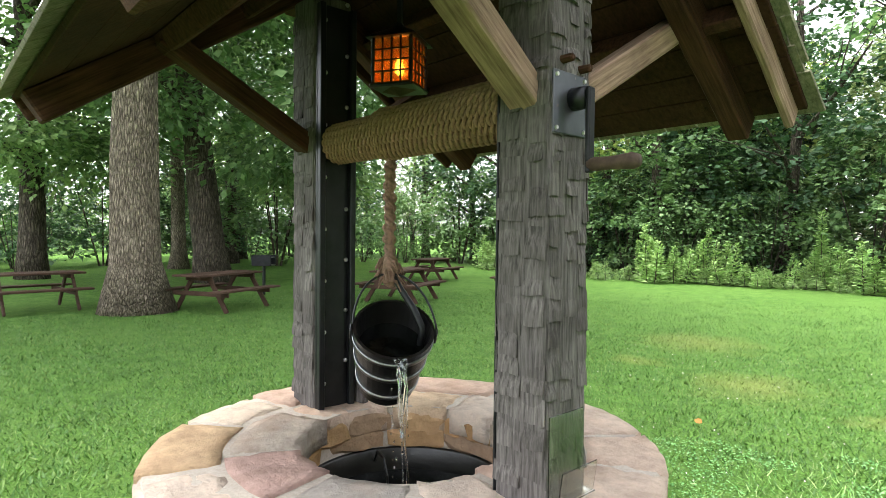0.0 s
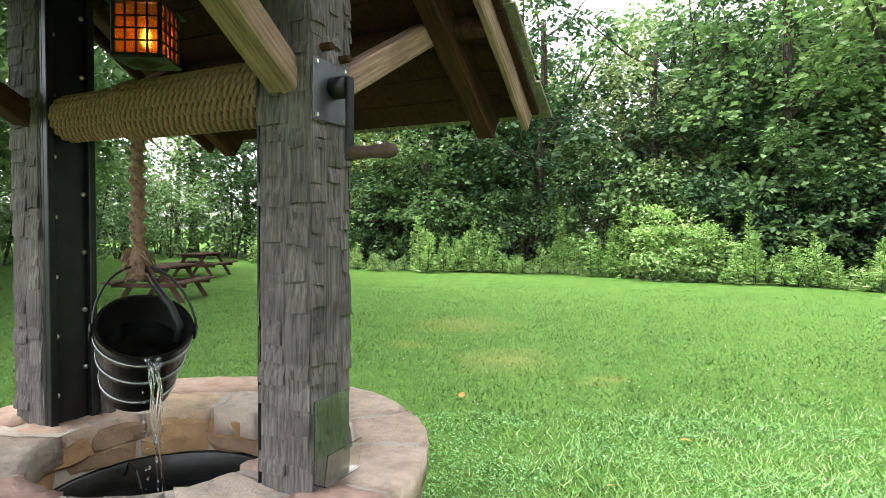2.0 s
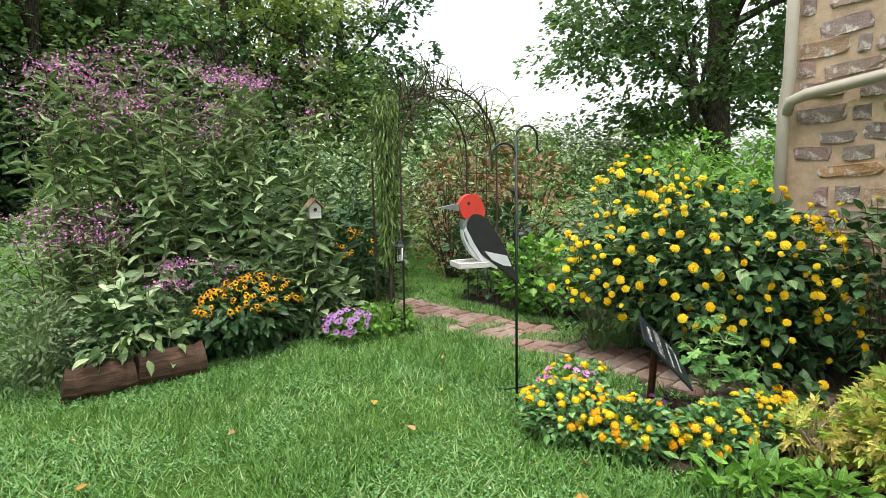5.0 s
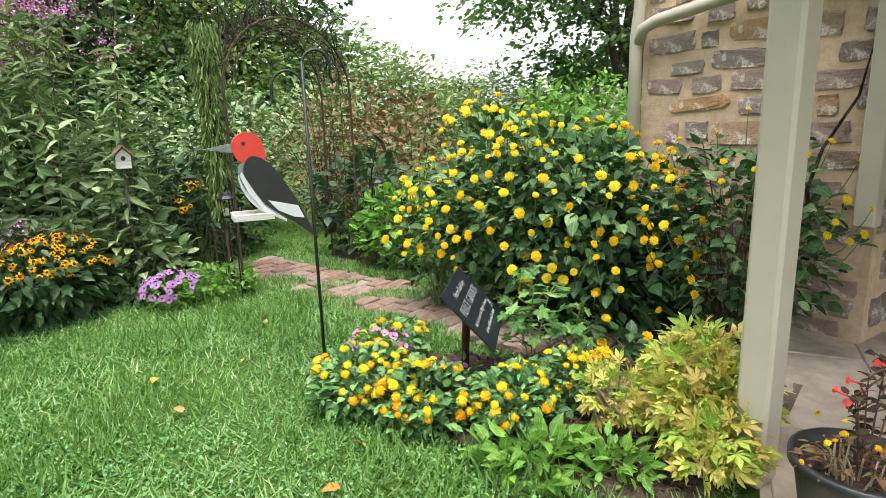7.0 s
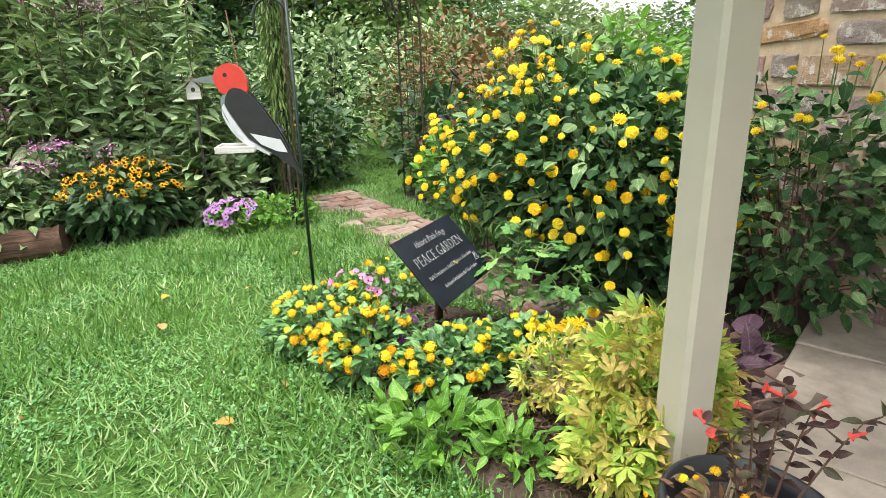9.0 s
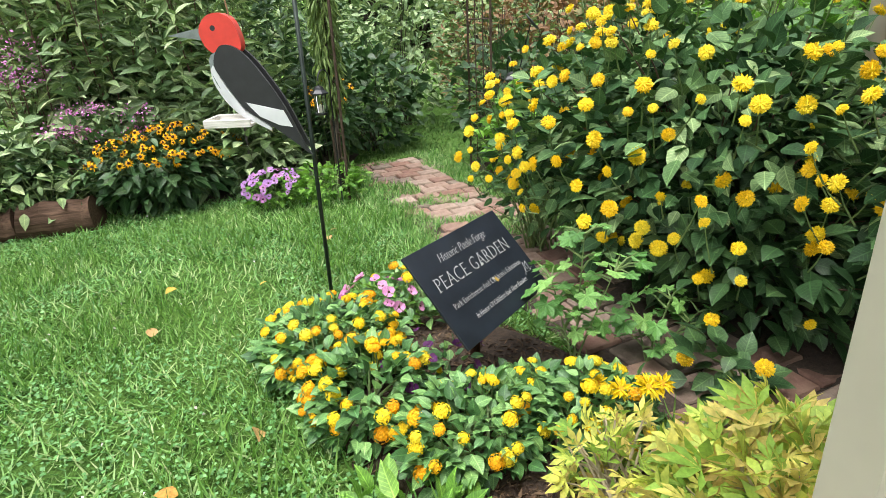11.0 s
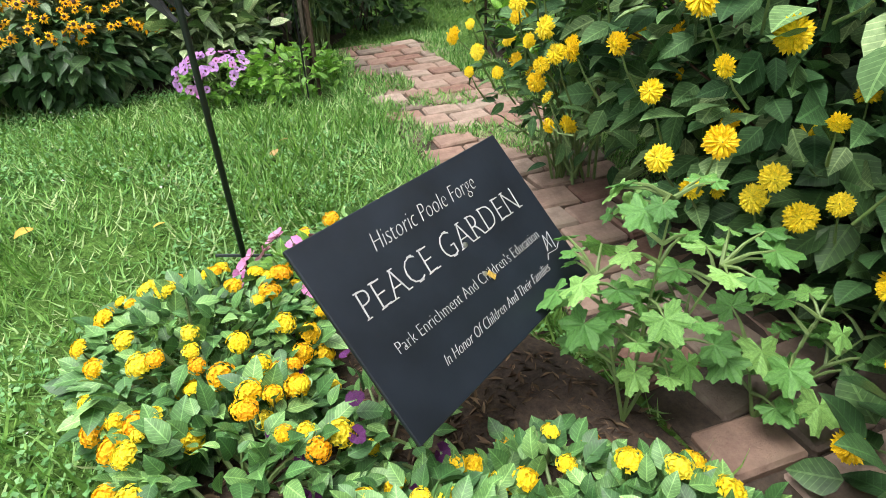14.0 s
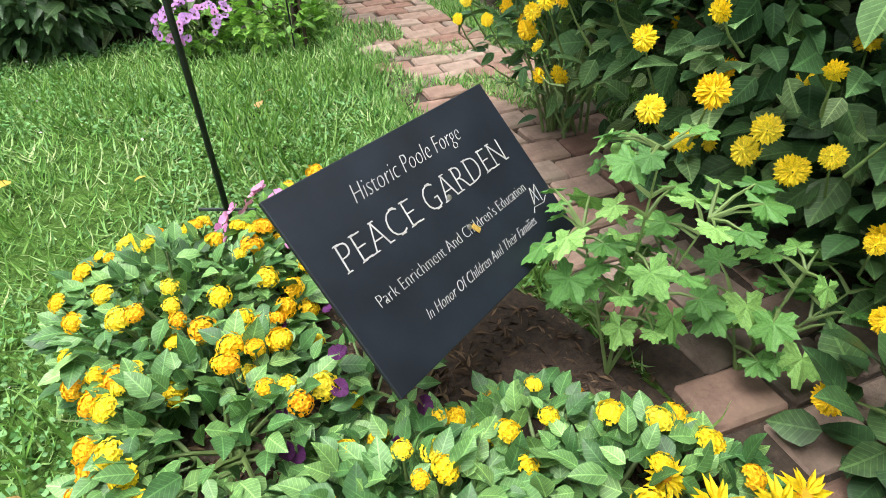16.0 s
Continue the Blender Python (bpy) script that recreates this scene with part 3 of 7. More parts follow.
# posts
for x in (0.70, -0.70):
    b = box(0.21, 0.21, 2.02, (x, 0, RIM - 0.02 + 1.01), bevel=0.012)
    bmesh.ops.subdivide_edges(b, edges=[e for e in b.edges if e.calc_length() > 1], cuts=60)
    bmesh.ops.subdivide_edges(b, edges=[e for e in b.edges if 0.1 < e.calc_length() < 0.3 and abs(e.verts[0].co.z - e.verts[1].co.z) < 0.01], cuts=5, use_grid_fill=True)
    for v in b.verts:
        n = noise.noise_vector(Vector((v.co.x * 14, v.co.y * 14, v.co.z * 7)))
        v.co.x += 0.006 * n.x
        v.co.y += 0.006 * n.y
    part("post", b, WOOD_GREY, well, "hewn grey timber post")
    r = random.Random(int(x * 100))
    chips = bmesh.new()
    for q in range(4):
        turn = Matrix.Translation((x, 0, 0)) @ Matrix.Rotation(q * math.pi / 2, 4, "Z")
        wide = (2, 3, 2, 3)[q]
        edges_x = [-0.104 + 0.208 * k / wide + (r.uniform(-0.015, 0.015) if 0 < k < wide else 0) for k in range(wide + 1)]
        for x0, x1 in zip(edges_x, edges_x[1:]):
            z = RIM + 0.03 + r.uniform(0, 0.07)
            while z < 2.66:
                h = r.uniform(0.035, 0.1)
                if r.random() < 0.82:
                    lift, a, c = r.uniform(0.003, 0.013), x0 + r.uniform(-0.006, 0.022), x1 + r.uniform(-0.022, 0.006)
                    a, c = max(a, -0.103), min(c, 0.103)
                    k = 8
                    bow, tilt = r.uniform(-0.006, 0.008), r.uniform(-0.006, 0.006)
                    low = [(a + (c - a) * i / k, z + bow * math.sin(math.pi * i / k) + tilt * i / k + 0.002 * r.uniform(-1, 1)) for i in range(k + 1)]
                    lip = [lift * (0.35 + 0.65 * math.sin(math.pi * (0.12 + 0.76 * i / k))) * r.uniform(0.8, 1.1) for i in range(k + 1)]
                    v0 = [chips.verts.new(turn @ Vector((u, -0.1025, w + 0.002))) for u, w in low]
                    v1 = [chips.verts.new(turn @ Vector((u, -0.1055 - e, w))) for (u, w), e in zip(low, lip)]
                    v3 = [chips.verts.new(turn @ Vector((u, -0.1055 - 0.8 * e, w + 0.4 * h))) for (u, w), e in zip(low, lip)]
                    v2 = [chips.verts.new(turn @ Vector((a + (c - a) * i / k, -0.1035, z + h))) for i in range(k + 1)]
                    for i in range(k):
                        for lo, hi in ((v0, v1), (v1, v3), (v3, v2)):
                            chips.faces.new((lo[i], lo[i + 1], hi[i + 1], hi[i]))
                    chips.faces.new((v0[0], v1[0], v3[0], v2[0])), chips.faces.new((v0[-1], v2[-1], v3[-1], v1[-1]))
                z += h + r.uniform(-0.008, 0.016)
    tagged(part("hewn_face", chips, WOOD_CHIP, well, "axe-hewn flakes of the post"), kind="stuff")
b = box(0.018, 0.2, 1.95, (-0.583, 0.0, RIM + 0.97), bevel=0.003)
channel = part("steel_channel", b, STEEL_BLACK, well, "black steel channel with bolts")
for y in (-0.085, 0.085):
    part("flange", box(0.03, 0.03, 1.95, (-0.56, y, RIM + 0.97), bevel=0.003), STEEL_BLACK, channel)
for k in range(8):
    for y in (-0.06, 0.06):
        bolt = part("bolt", lathe([(0.0, 0.0), (0.011, 0.0), (0.010, 0.007), (0.004, 0.01)], 8), SCREW, channel)
        bolt.matrix_basis = pose(-0.574, y, RIM + 0.12 + 0.25 * k + (0.1 if y > 0 else 0), 0, 90, 0)
part("steel_plate", box(0.008, 0.2, 1.9, (0.59, 0, RIM + 0.95), bevel=0.002), STEEL_BLACK, well)
part("offcut", box(0.07, 0.04, 0.2, (-0.55, 0.14, RIM + 0.09), (0, 0, 20)), WOOD_GREY, well)

# roof frame
SLOPE = math.atan(0.68)
EAVE_Y, RIDGE_Z = 1.15, 2.80


def raft(x, side, depth=0.13, thick=0.09, mat=None, run=EAVE_Y, name="rafter", lift=0.0, label=""):
    """A rafter from the ridge down to the eave on one side, its grain along it."""
    length = run / math.cos(SLOPE)
    b = box(thick, depth, length, (0, depth / 2, -length / 2), bevel=0.008)
    bmesh.ops.subdivide_edges(b, edges=[e for e in b.edges if e.calc_length() > 0.6], cuts=10)
    for v in b.verts:
        v.co += noise.noise_vector(v.co * 6 + Vector((x, side, 0))) * 0.004
    ob = part(name, b, mat or WOOD_BROWN, well, label)
    tilt = math.degrees(math.pi / 2 - SLOPE)
    ob.matrix_basis = pose(x, 0, RIDGE_Z + lift) @ (pose(0, 0, 0, 0, 0, 0) if side > 0 else pose(0, 0, 0, 0, 0, 180)) @ pose(0, 0, 0, tilt, 0, 0)
    return ob


for x in (-0.855, 0.855):
    for s in (1, -1):
        raft(x, s, run=1.24 if x > 0 and s < 0 else EAVE_Y)
for s in (1, -1):
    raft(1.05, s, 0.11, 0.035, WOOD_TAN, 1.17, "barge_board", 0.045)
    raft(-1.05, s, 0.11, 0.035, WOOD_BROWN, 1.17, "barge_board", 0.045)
part("ridge_beam", box(2.1, 0.07, 0.16, (0, 0, 2.86)), WOOD_BROWN, well)
for s in (1, -1):
    for k, run in enumerate((0.35, 0.72)):
        part("purlin", box(2.06, 0.05, 0.09, (0, s * run, RIDGE_Z + 0.10 - run * 0.68), (-s * math.degrees(SLOPE), 0, 0)), WOOD_BROWN, well)
DECK0 = 0.17
for s in (1, -1):
    for k in range(10):
        d0 = 0.0 + k * 0.148
        c, h = math.cos(SLOPE), math.sin(SLOPE)
        y, z = (d0 + 0.073) * c, RIDGE_Z + DECK0 - (d0 + 0.073) * h
        part("roof_board", box(2.2, 0.144, 0.022, (0, s * y, z), (-s * math.degrees(SLOPE), 0, 0), 0.003), WOOD_DECK, well)
    b = bmesh.new()
    for k in range(11):
        d0 = 1.53 - k * 0.14
        x = -1.14
        while x < 1.14:
            w = rnd.uniform(0.1, 0.17)
            w = min(w, 1.15 - x)
            if w > 0.03:
                y, z = (d0 - 0.1) * math.cos(SLOPE), RIDGE_Z + DECK0 + 0.028 - (d0 - 0.1) * math.sin(SLOPE)
                if k == 0:
                    part("shingle", box(w - 0.006, 0.24, 0.016, (x + w / 2, s * y, z), (-s * (math.degrees(SLOPE) - 3), 0, 0), 0.002), SHINGLE, well)
                else:
                    box(w - 0.006, 0.24, 0.016, (x + w / 2, s * y, z), (-s * (math.degrees(SLOPE) - 3), 0, 0), 0.0, bm=b)
            x += w
    tagged(part("shingles", b, SHINGLE, well, "mossy wooden shingles"), kind="stuff")

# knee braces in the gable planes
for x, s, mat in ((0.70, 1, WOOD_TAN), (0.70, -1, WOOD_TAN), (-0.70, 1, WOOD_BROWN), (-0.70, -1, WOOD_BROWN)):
    p, q = Vector((x, s * 0.08, 2.03)), Vector((x + (0.07 if x > 0 else -0.07), s * 0.72, 2.42))
    d = q - p
    b = box(0.09, 0.11, d.length + 0.04, (0, 0, d.length / 2), bevel=0.008)
    ob = part("brace", b, mat, well, "pegged knee brace")
    ob.matrix_basis = Matrix.Translation(p) @ d.to_track_quat("Z", "X").to_matrix().to_4x4()
for y in (-0.05, 0.04):
    ob = part("peg", lathe([(0.0, 0), (0.014, 0), (0.013, 0.04), (0.008, 0.045)], 8), WOOD_BROWN, well)
    ob.matrix_basis = pose(0.805, y, 2.135 if y < 0 else 2.12, 0, 90, 0)

# windlass
windlass = tagged(thing("windlass", WELL, "rope-wound windlass with an iron crank between the posts", "windlass"))
part("drum", tube([(-0.6, 0, 2.03), (0.6, 0, 2.03)], 0.074, 20), WOOD_BROWN, windlass, smooth=True)


def coil(x0, x1, turns, radius, thick):
    b, n = bmesh.new(), 44
    for ph in (0, math.pi):
        pts = []
        for k in range(n * turns + 1):
            a, w = 2 * math.pi * k / n, 2 * math.pi * k / 5.5 + ph
            r = radius + thick * 0.5 * math.cos(w)
            pts.append((x0 + (x1 - x0) * k / (n * turns) + thick * 0.5 * math.sin(w), r * math.sin(a), 2.03 + r * math.cos(a)))
        tube(pts, thick * 0.52, 5, b)
    return b


part("rope_coil", coil(-0.56, -0.14, 15, 0.084, 0.0155), ROPE, windlass, "sisal rope wound in coils", True)
part("rope_coil", coil(-0.12, 0.58, 24, 0.097, 0.016), ROPE, windlass, "sisal rope wound in coils", True)
part("rope_coil", coil(-0.16, -0.1, 3, 0.104, 0.013), ROPE, windlass, "", True)
strands = tube([(-0.13 + 0.006 * math.sin(k), 0.006 * math.cos(1.3 * k), 1.95 - 0.05 * k) for k in range(11)], 0.02, 8)
for ph in range(2):
    tube([(-0.13 + 0.019 * math.cos(k * 0.62 + ph * 3.3), 0.019 * math.sin(k * 0.62 + ph * 3.3), 1.95 - 0.0088 * k) for k in range(58)], [0.011 + 0.004 * math.sin(k * 0.9 + ph) for k in range(58)], 6, strands)
part("hanging_rope", strands, ROPE_DARK, windlass, "thick twisted hanging rope", True)
b = tube([(-0.13, 0, 1.5), (-0.125, 0, 1.47), (-0.13, 0, 1.43), (-0.12, 0, 1.39), (-0.12, 0, 1.37)], [0.022, 0.034, 0.038, 0.034, 0.012], 9)
for k in range(60):
    q = random.Random(k)
    a, w, z0 = q.uniform(0, 6.28), q.uniform(0.02, 0.05), q.uniform(1.4, 1.5)
    p0, d = Vector((-0.13 + 0.025 * math.cos(a), 0.025 * math.sin(a), z0)), Vector((math.cos(a + 0.7), math.sin(a + 0.7), -0.5))
    tube([p0, p0 + d * w * 0.5 + Vector((0, 0, 0.006)), p0 + d * w + Vector((0, 0, q.uniform(-0.03, 0.0)))], [0.006, 0.005, 0.002], 4, b)
tagged(part("frayed_knot", b, ROPE_DARK, windlass), kind="stuff")
crank = part("crank_plate", box(0.008, 0.17, 0.19, (0.811, -0.015, 2.005), bevel=0.004), STEEL_GREY, windlass, "grey steel bearing plate")
for y in (-0.085, 0.055):
    for z in (1.925, 2.085):
        ob = part("screw", lathe([(0.0, 0), (0.008, 0), (0.006, 0.005)], 8), SCREW, crank)
        ob.matrix_basis = pose(0.815, y, z, 0, 90, 0)
part("hub", tube([(0.81, 0.0, 2.02), (0.865, 0.0, 2.02)], 0.035, 16), STEEL_BLACK, windlass, smooth=True)
part("crank_arm", box(0.018, 0.032, 0.26, (0.875, 0.0, 1.92), (0, 0, 0), 0.005), STEEL_BLACK, windlass)
part("crank_handle", tube([(0.875, 0, 1.815), (0.9, 0, 1.815), (0.95, 0, 1.815), (1.02, 0, 1.815), (1.04, 0, 1.815)], [0.019, 0.022, 0.019, 0.025, 0.018], 12), RUST, windlass, "worn wooden crank handle", True)

# bucket, tilted so that it pours
bucket = thing("bucket", WELL @ pose(-0.12, 0.0, 1.07) @ pose(0, 0, 0, 0, 0, 57) @ pose(0, 0, 0, 37, 4, 0) @ Matrix.Diagonal((1.1, 1.1, 1.1, 1)), "black wooden bucket with steel bands, tilted and pouring", "bucket")
part("wooden_shell", lathe([(0.0, -0.16), (0.115, -0.16), (0.155, 0.16), (0.143, 0.16), (0.106, -0.135), (0.0, -0.135)], 36), BUCKET_WOOD, bucket, smooth=False)
for z, w in ((-0.1, 0.02), (0.02, 0.02), (0.12, 0.018)):
    r = 0.135 + z * 0.125 + 0.002
    part("band", lathe([(r - w * 0.06, z - w / 2), (r + 0.003, z - w / 2), (r + 0.003 + w * 0.12, z + w / 2), (r - w * 0.06, z + w / 2)], 36, close=True), BAND, bucket, "steel band", True)
part("water_in_bucket", lathe([(0.0, 0.055), (0.139, 0.055)], 30, cap=False), POOL, bucket)
for s in (-1, 1):
    part("ear", box(0.012, 0.04, 0.05, (s * 0.16, 0, 0.13)), STEEL_BLACK, bucket)
bail = thing("bucket_bail", WELL, "bent steel bail of the bucket on the rope", "bail")
pts = [(-0.045 + 0.108 * math.cos(a) - 0.065 * math.sin(a), -0.03 + 0.14 * math.cos(a) + 0.02 * math.sin(a), 1.18 + 0.25 * math.sin(a)) for a in (math.pi * k / 20 for k in range(21))]
part("wire", tube(pts, 0.005, 8), STEEL_BLACK, bail, smooth=True)
part("strap", tube([(-0.11, 0.0, 1.43), (-0.08, 0.02, 1.37), (-0.02, 0.05, 1.28), (0.02, 0.065, 1.2), (0.01, 0.06, 1.13)], [0.013, 0.014, 0.016, 0.016, 0.014], 8), STEEL_BLACK, bail, smooth=True)
stream = bmesh.new()
lip = (WELL.inverted() @ bucket.matrix_basis) @ Vector((0.02, -0.15, 0.155))
out = Vector((0.91, -0.41, 0))
for ph in range(6):
    q, pts = random.Random(ph), []
    side, last = Vector((-out.y, out.x, 0)) * q.uniform(-0.022, 0.022), q.randint(14, 24)
    for k in range(last):
        f = k / 23 * 0.4
        pts.append(lip + side * (1 - 0.02 * k) + out * (0.3 * f) + Vector((0.005 * math.sin(ph * 1.6 + k * 0.8), 0.005 * math.cos(ph * 2.6 + k * 0.7), -4.9 * f * f)))
    tube(pts, [max(0.0012, (0.007 + 0.0035 * math.sin(k * 1.1 + ph * 2)) * (1 - 0.75 * k / last)) for k in range(last)], 6, stream)
for k in range(46):
    q = random.Random(k + 90)
    f = q.uniform(0.22, 0.44)
    near = lip + out * (0.3 * f) + Vector((q.gauss(0, 0.012), q.gauss(0, 0.012), -4.9 * f * f)) if k % 3 else lip + Vector((-0.075, 0.02, -0.1 - 0.012 * k)) + Vector((q.gauss(0, 0.004), q.gauss(0, 0.004), 0))
    bmesh.ops.create_icosphere(stream, subdivisions=1, radius=q.uniform(0.002, 0.005), matrix=Matrix.Translation(near) @ Matrix.Diagonal((1, 1, 2, 1)))
tagged(part("water_stream", stream, WATER, None, smooth=True), "clear stream of water falling from the bucket", "water")
bpy.data.objects["water_stream"].matrix_basis = WELL

# lantern under the ridge
lantern = thing("lantern", WELL @ pose(-0.095, 0.02, 2.2, 0, 0, 30) @ Matrix.Diagonal((1.12, 1.12, 1.0, 1)), "lit iron lantern with amber panes under the roof", "lantern")
m, n, l, bs = material("amber_glass", 0.3)
bs.inputs["Base Color"].default_value = (0.62, 0.3, 0.08, 1)
bs.inputs["Transmission Weight"].default_value, bs.inputs["Roughness"].default_value = 0.75, 0.25
tr = n.new("ShaderNodeBsdfTranslucent")
tr.inputs[0].default_value = (0.8, 0.4, 0.1, 1)
mx = n.new("ShaderNodeMixShader")
mx.inputs[0].default_value = 0.05
l.new(bs.outputs[0], mx.inputs[1]), l.new(tr.outputs[0], mx.inputs[2]), l.new(mx.outputs[0], n["Material Output"].inputs[0])
AMBER = m
m, n, l, bs = material("lamp_glow", 0.5)
bs.inputs["Emission Color"].default_value = (1.0, 0.42, 0.07, 1)
bs.inputs["Emission Strength"].default_value = 13
GLOW = m
H = 0.075
part("lantern_base", box(0.175, 0.175, 0.018, (0, 0, 0.02)), STEEL_BLACK, lantern)
part("lantern_pan", lathe([(0.0, -0.012), (0.04, 0.0), (0.075, 0.012)], 4), RUST, lantern)
b = lathe([(0.14, 0.215), (0.13, 0.225), (0.03, 0.275), (0.012, 0.3), (0.012, 0.62)], 4)
bmesh.ops.rotate(b, cent=(0, 0, 0), matrix=Matrix.Rotation(math.pi / 4, 3, "Z"), verts=b.verts)
part("lantern_roof", b, STEEL_BLACK, lantern)
for sx in (-1, 1):
    for sy in (-1, 1):
        part("corner_bar", box(0.013, 0.013, 0.2, (sx * H, sy * H, 0.12), bevel=0.002), STEEL_BLACK, lantern)
for q in range(4):
    turn = Matrix.Rotation(q * math.pi / 2, 4, "Z")
    pane = part("pane", box(0.14, 0.003, 0.18, (0, -H, 0.12), bevel=0), AMBER, lantern, "amber glass pane")
    pane.matrix_basis = turn
    for x in (-0.036, 0.0, 0.036):
        part("glazing_bar", box(0.006, 0.006, 0.19, (x, -H - 0.003, 0.12), bevel=0.0), STEEL_BLACK, lantern).matrix_basis = turn
    for z in (0.075, 0.12, 0.165):
        part("glazing_bar", box(0.15, 0.006, 0.006, (0, -H - 0.004, z), bevel=0.0), STEEL_BLACK, lantern).matrix_basis = turn
part("bulb", lathe([(0.004, 0.08), (0.012, 0.085), (0.014, 0.11), (0.008, 0.135), (0.002, 0.15)], 12), GLOW, lantern, "glowing lamp flame", True)

# clear leaflet holder on the post
holder = thing("leaflet_holder", WELL @ pose(0.816, -0.01, 0.79), "clear acrylic leaflet holder screwed to the post", "holder")
part("back_plate", box(0.004, 0.18, 0.26, (0.0, 0, 0.13), bevel=0.001), ACRYLIC, holder)
part("pocket", box(0.004, 0.18, 0.1, (0.045, 0, 0.055), (0, 8, 0), 0.001), ACRYLIC, holder)
part("pocket_floor", box(0.05, 0.18, 0.004, (0.022, 0, 0.004), bevel=0.001), ACRYLIC, holder)

# ---- trees ----
GREENS = {
    "mid": leafy("leaf_mid_green", [(0.095, 0.175, 0.085), (0.135, 0.23, 0.105), (0.185, 0.285, 0.135)], 0.5, 0.42, grain=8, gloss=0.15),
    "dark": leafy("leaf_dark_green", [(0.045, 0.095, 0.056), (0.062, 0.122, 0.068), (0.085, 0.15, 0.082)], 0.45, 0.3, grain=8, gloss=0.15),
    "yellow": leafy("leaf_yellow_green", [(0.26, 0.34, 0.12), (0.31, 0.39, 0.14), (0.37, 0.44, 0.17)], 0.5, 0.45, grain=8, gloss=0.15),
    "light": leafy("leaf_light_green", [(0.18, 0.29, 0.135), (0.24, 0.35, 0.165), (0.31, 0.42, 0.21)], 0.5, 0.45, grain=8, gloss=0.15),
    "olive": leafy("leaf_olive", [(0.19, 0.25, 0.13), (0.25, 0.31, 0.17), (0.31, 0.37, 0.22)], 0.55, 0.42, grain=8, gloss=0.15),
    "maple": leafy("leaf_maple", [(0.075, 0.14, 0.06), (0.125, 0.21, 0.09), (0.2, 0.29, 0.13)], 0.45, 0.4, grain=8, gloss=0.15),
}


def limb(b, p, d, length, r, depth, rng, sides=7):
    """A limb that bends, tapers and forks."""
    pts, rad, q, v = [p], [r], Vector(p), Vector(d).normalized()
    for k in range(5):
        v = (v + Vector((rng.uniform(-1, 1), rng.uniform(-1, 1), rng.uniform(-0.4, 0.8))) * 0.22).normalized()
        q = q + v * length / 5
        pts.append(q.copy()), rad.append(r * (1 - 0.14 * (k + 1)))
    tube(pts, rad, sides, b)
    if depth:
        for k in range(3):
            j = rng.randint(2, 5)
            w = (v + Vector((rng.uniform(-1, 1), rng.uniform(-1, 1), rng.uniform(-0.2, 0.6)))).normalized()
            limb(b, pts[j], w, length * 0.62, rad[j] * 0.6, depth - 1, rng, 5)


def trunk(height, r, seed, lean=(0, 0), flare=1.5, limbs=5, first=0.45, sides=14):
    rng = random.Random(seed)
    b = bmesh.new()
    pts, rad = [], []
    for k in range(15):
        f = k / 14
        pts.append((lean[0] * f + 0.1 * math.sin(f * 5 + seed), lean[1] * f + 0.1 * math.cos(f * 4 + seed) - 0.1, height * f - 0.05))
        rad.append(r * (1 - 0.55 * f) * (1 + (flare - 1) * max(0, 1 - f * height / 0.9) ** 2))
    tube(pts, rad, sides, b)
    for v in b.verts:
        a = math.atan2(v.co.y, v.co.x)
        v.co += noise.noise_vector(Vector((a * 2.2, seed, v.co.z * 0.8))) * r * 0.1
    for k in range(limbs):
        j = int(14 * (first + (0.95 - first) * k / max(1, limbs - 1)))
        a = rng.uniform(0, 6.28)
        limb(b, pts[j], (math.cos(a), math.sin(a), rng.uniform(0.3, 0.9)), height * 0.4, rad[j] * 0.55, 1, rng)
    return b


def tree(name, at, height, r, crown, label, leaf, bark=BARK, lean=(0, 0), seed=1, base=0.35, count=150, leaves=45, size=0.16, clump=0.45, limbs=5, first=0.45, flare=1.5, droop=0.3, category="tree", group="", low=None, lobe=0.0):
    rng = np.random.default_rng(seed)
    t = thing(name, pose(*at, 0, 0, 0, 0), label, category, group)
    part("trunk", trunk(height * 0.85, r, seed, lean, flare, limbs, first), bark, t, smooth=True)
    c = (lean[0] * 0.8, lean[1] * 0.8, height * (base + 1) / 2)
    radii = (crown, crown, height * (1 - base) / 2)
    bits = [lobes(c, radii, count, leaves, size, lobe, 0.8, rng, droop)] if lobe else [clumps(c, radii, count, leaves, size, clump, 0.35, 0.85, rng, droop)]
    for x, y, z, rr, k in low or ():
        bits.append(clumps((x, y, z), (rr, rr, rr * 0.5), k, leaves, size, clump, 0.2, 0.85, rng, droop + 0.2))
    V, F = joined(bits)
    tagged(arrays("crown", V, F, GREENS[leaf], t), kind="stuff")
    return t


# park trees over the picnic ground
tree("shade_tree", (-11.1, 6.1), 17, 0.5, 8.5, "large old shade tree with furrowed grey bark", "mid", BARK, (-0.4, 0.2), 3, 0.36, 560, 46, 0.25, 0.7, 6, 0.4, 1.55, low=[(-4, 3, 5.5, 2.5, 30), (2, 5, 5.5, 2.5, 30)])
tree("shade_tree", (-15.8, 11.4), 18, 0.52, 8.5, "large leaning shade tree with dark bark", "mid", BARK_DARK, (-2.6, -0.6), 5, 0.32, 560, 46, 0.25, 0.7, 6, 0.4, 1.3, low=[(2, 1, 4.8, 3, 40), (-4, -2, 5, 2.5, 30)])
tree("shade_tree", (-21.5, 8.6), 16, 0.42, 6, "leaning park tree with dark bark", "light", BARK_DARK, (-1.5, 0.5), 6, 0.25, 260, 42, 0.22, 0.65, 6, 0.35, 1.3, low=[(1, 1, 4, 2.5, 40), (2, -2, 4.5, 2, 25)])
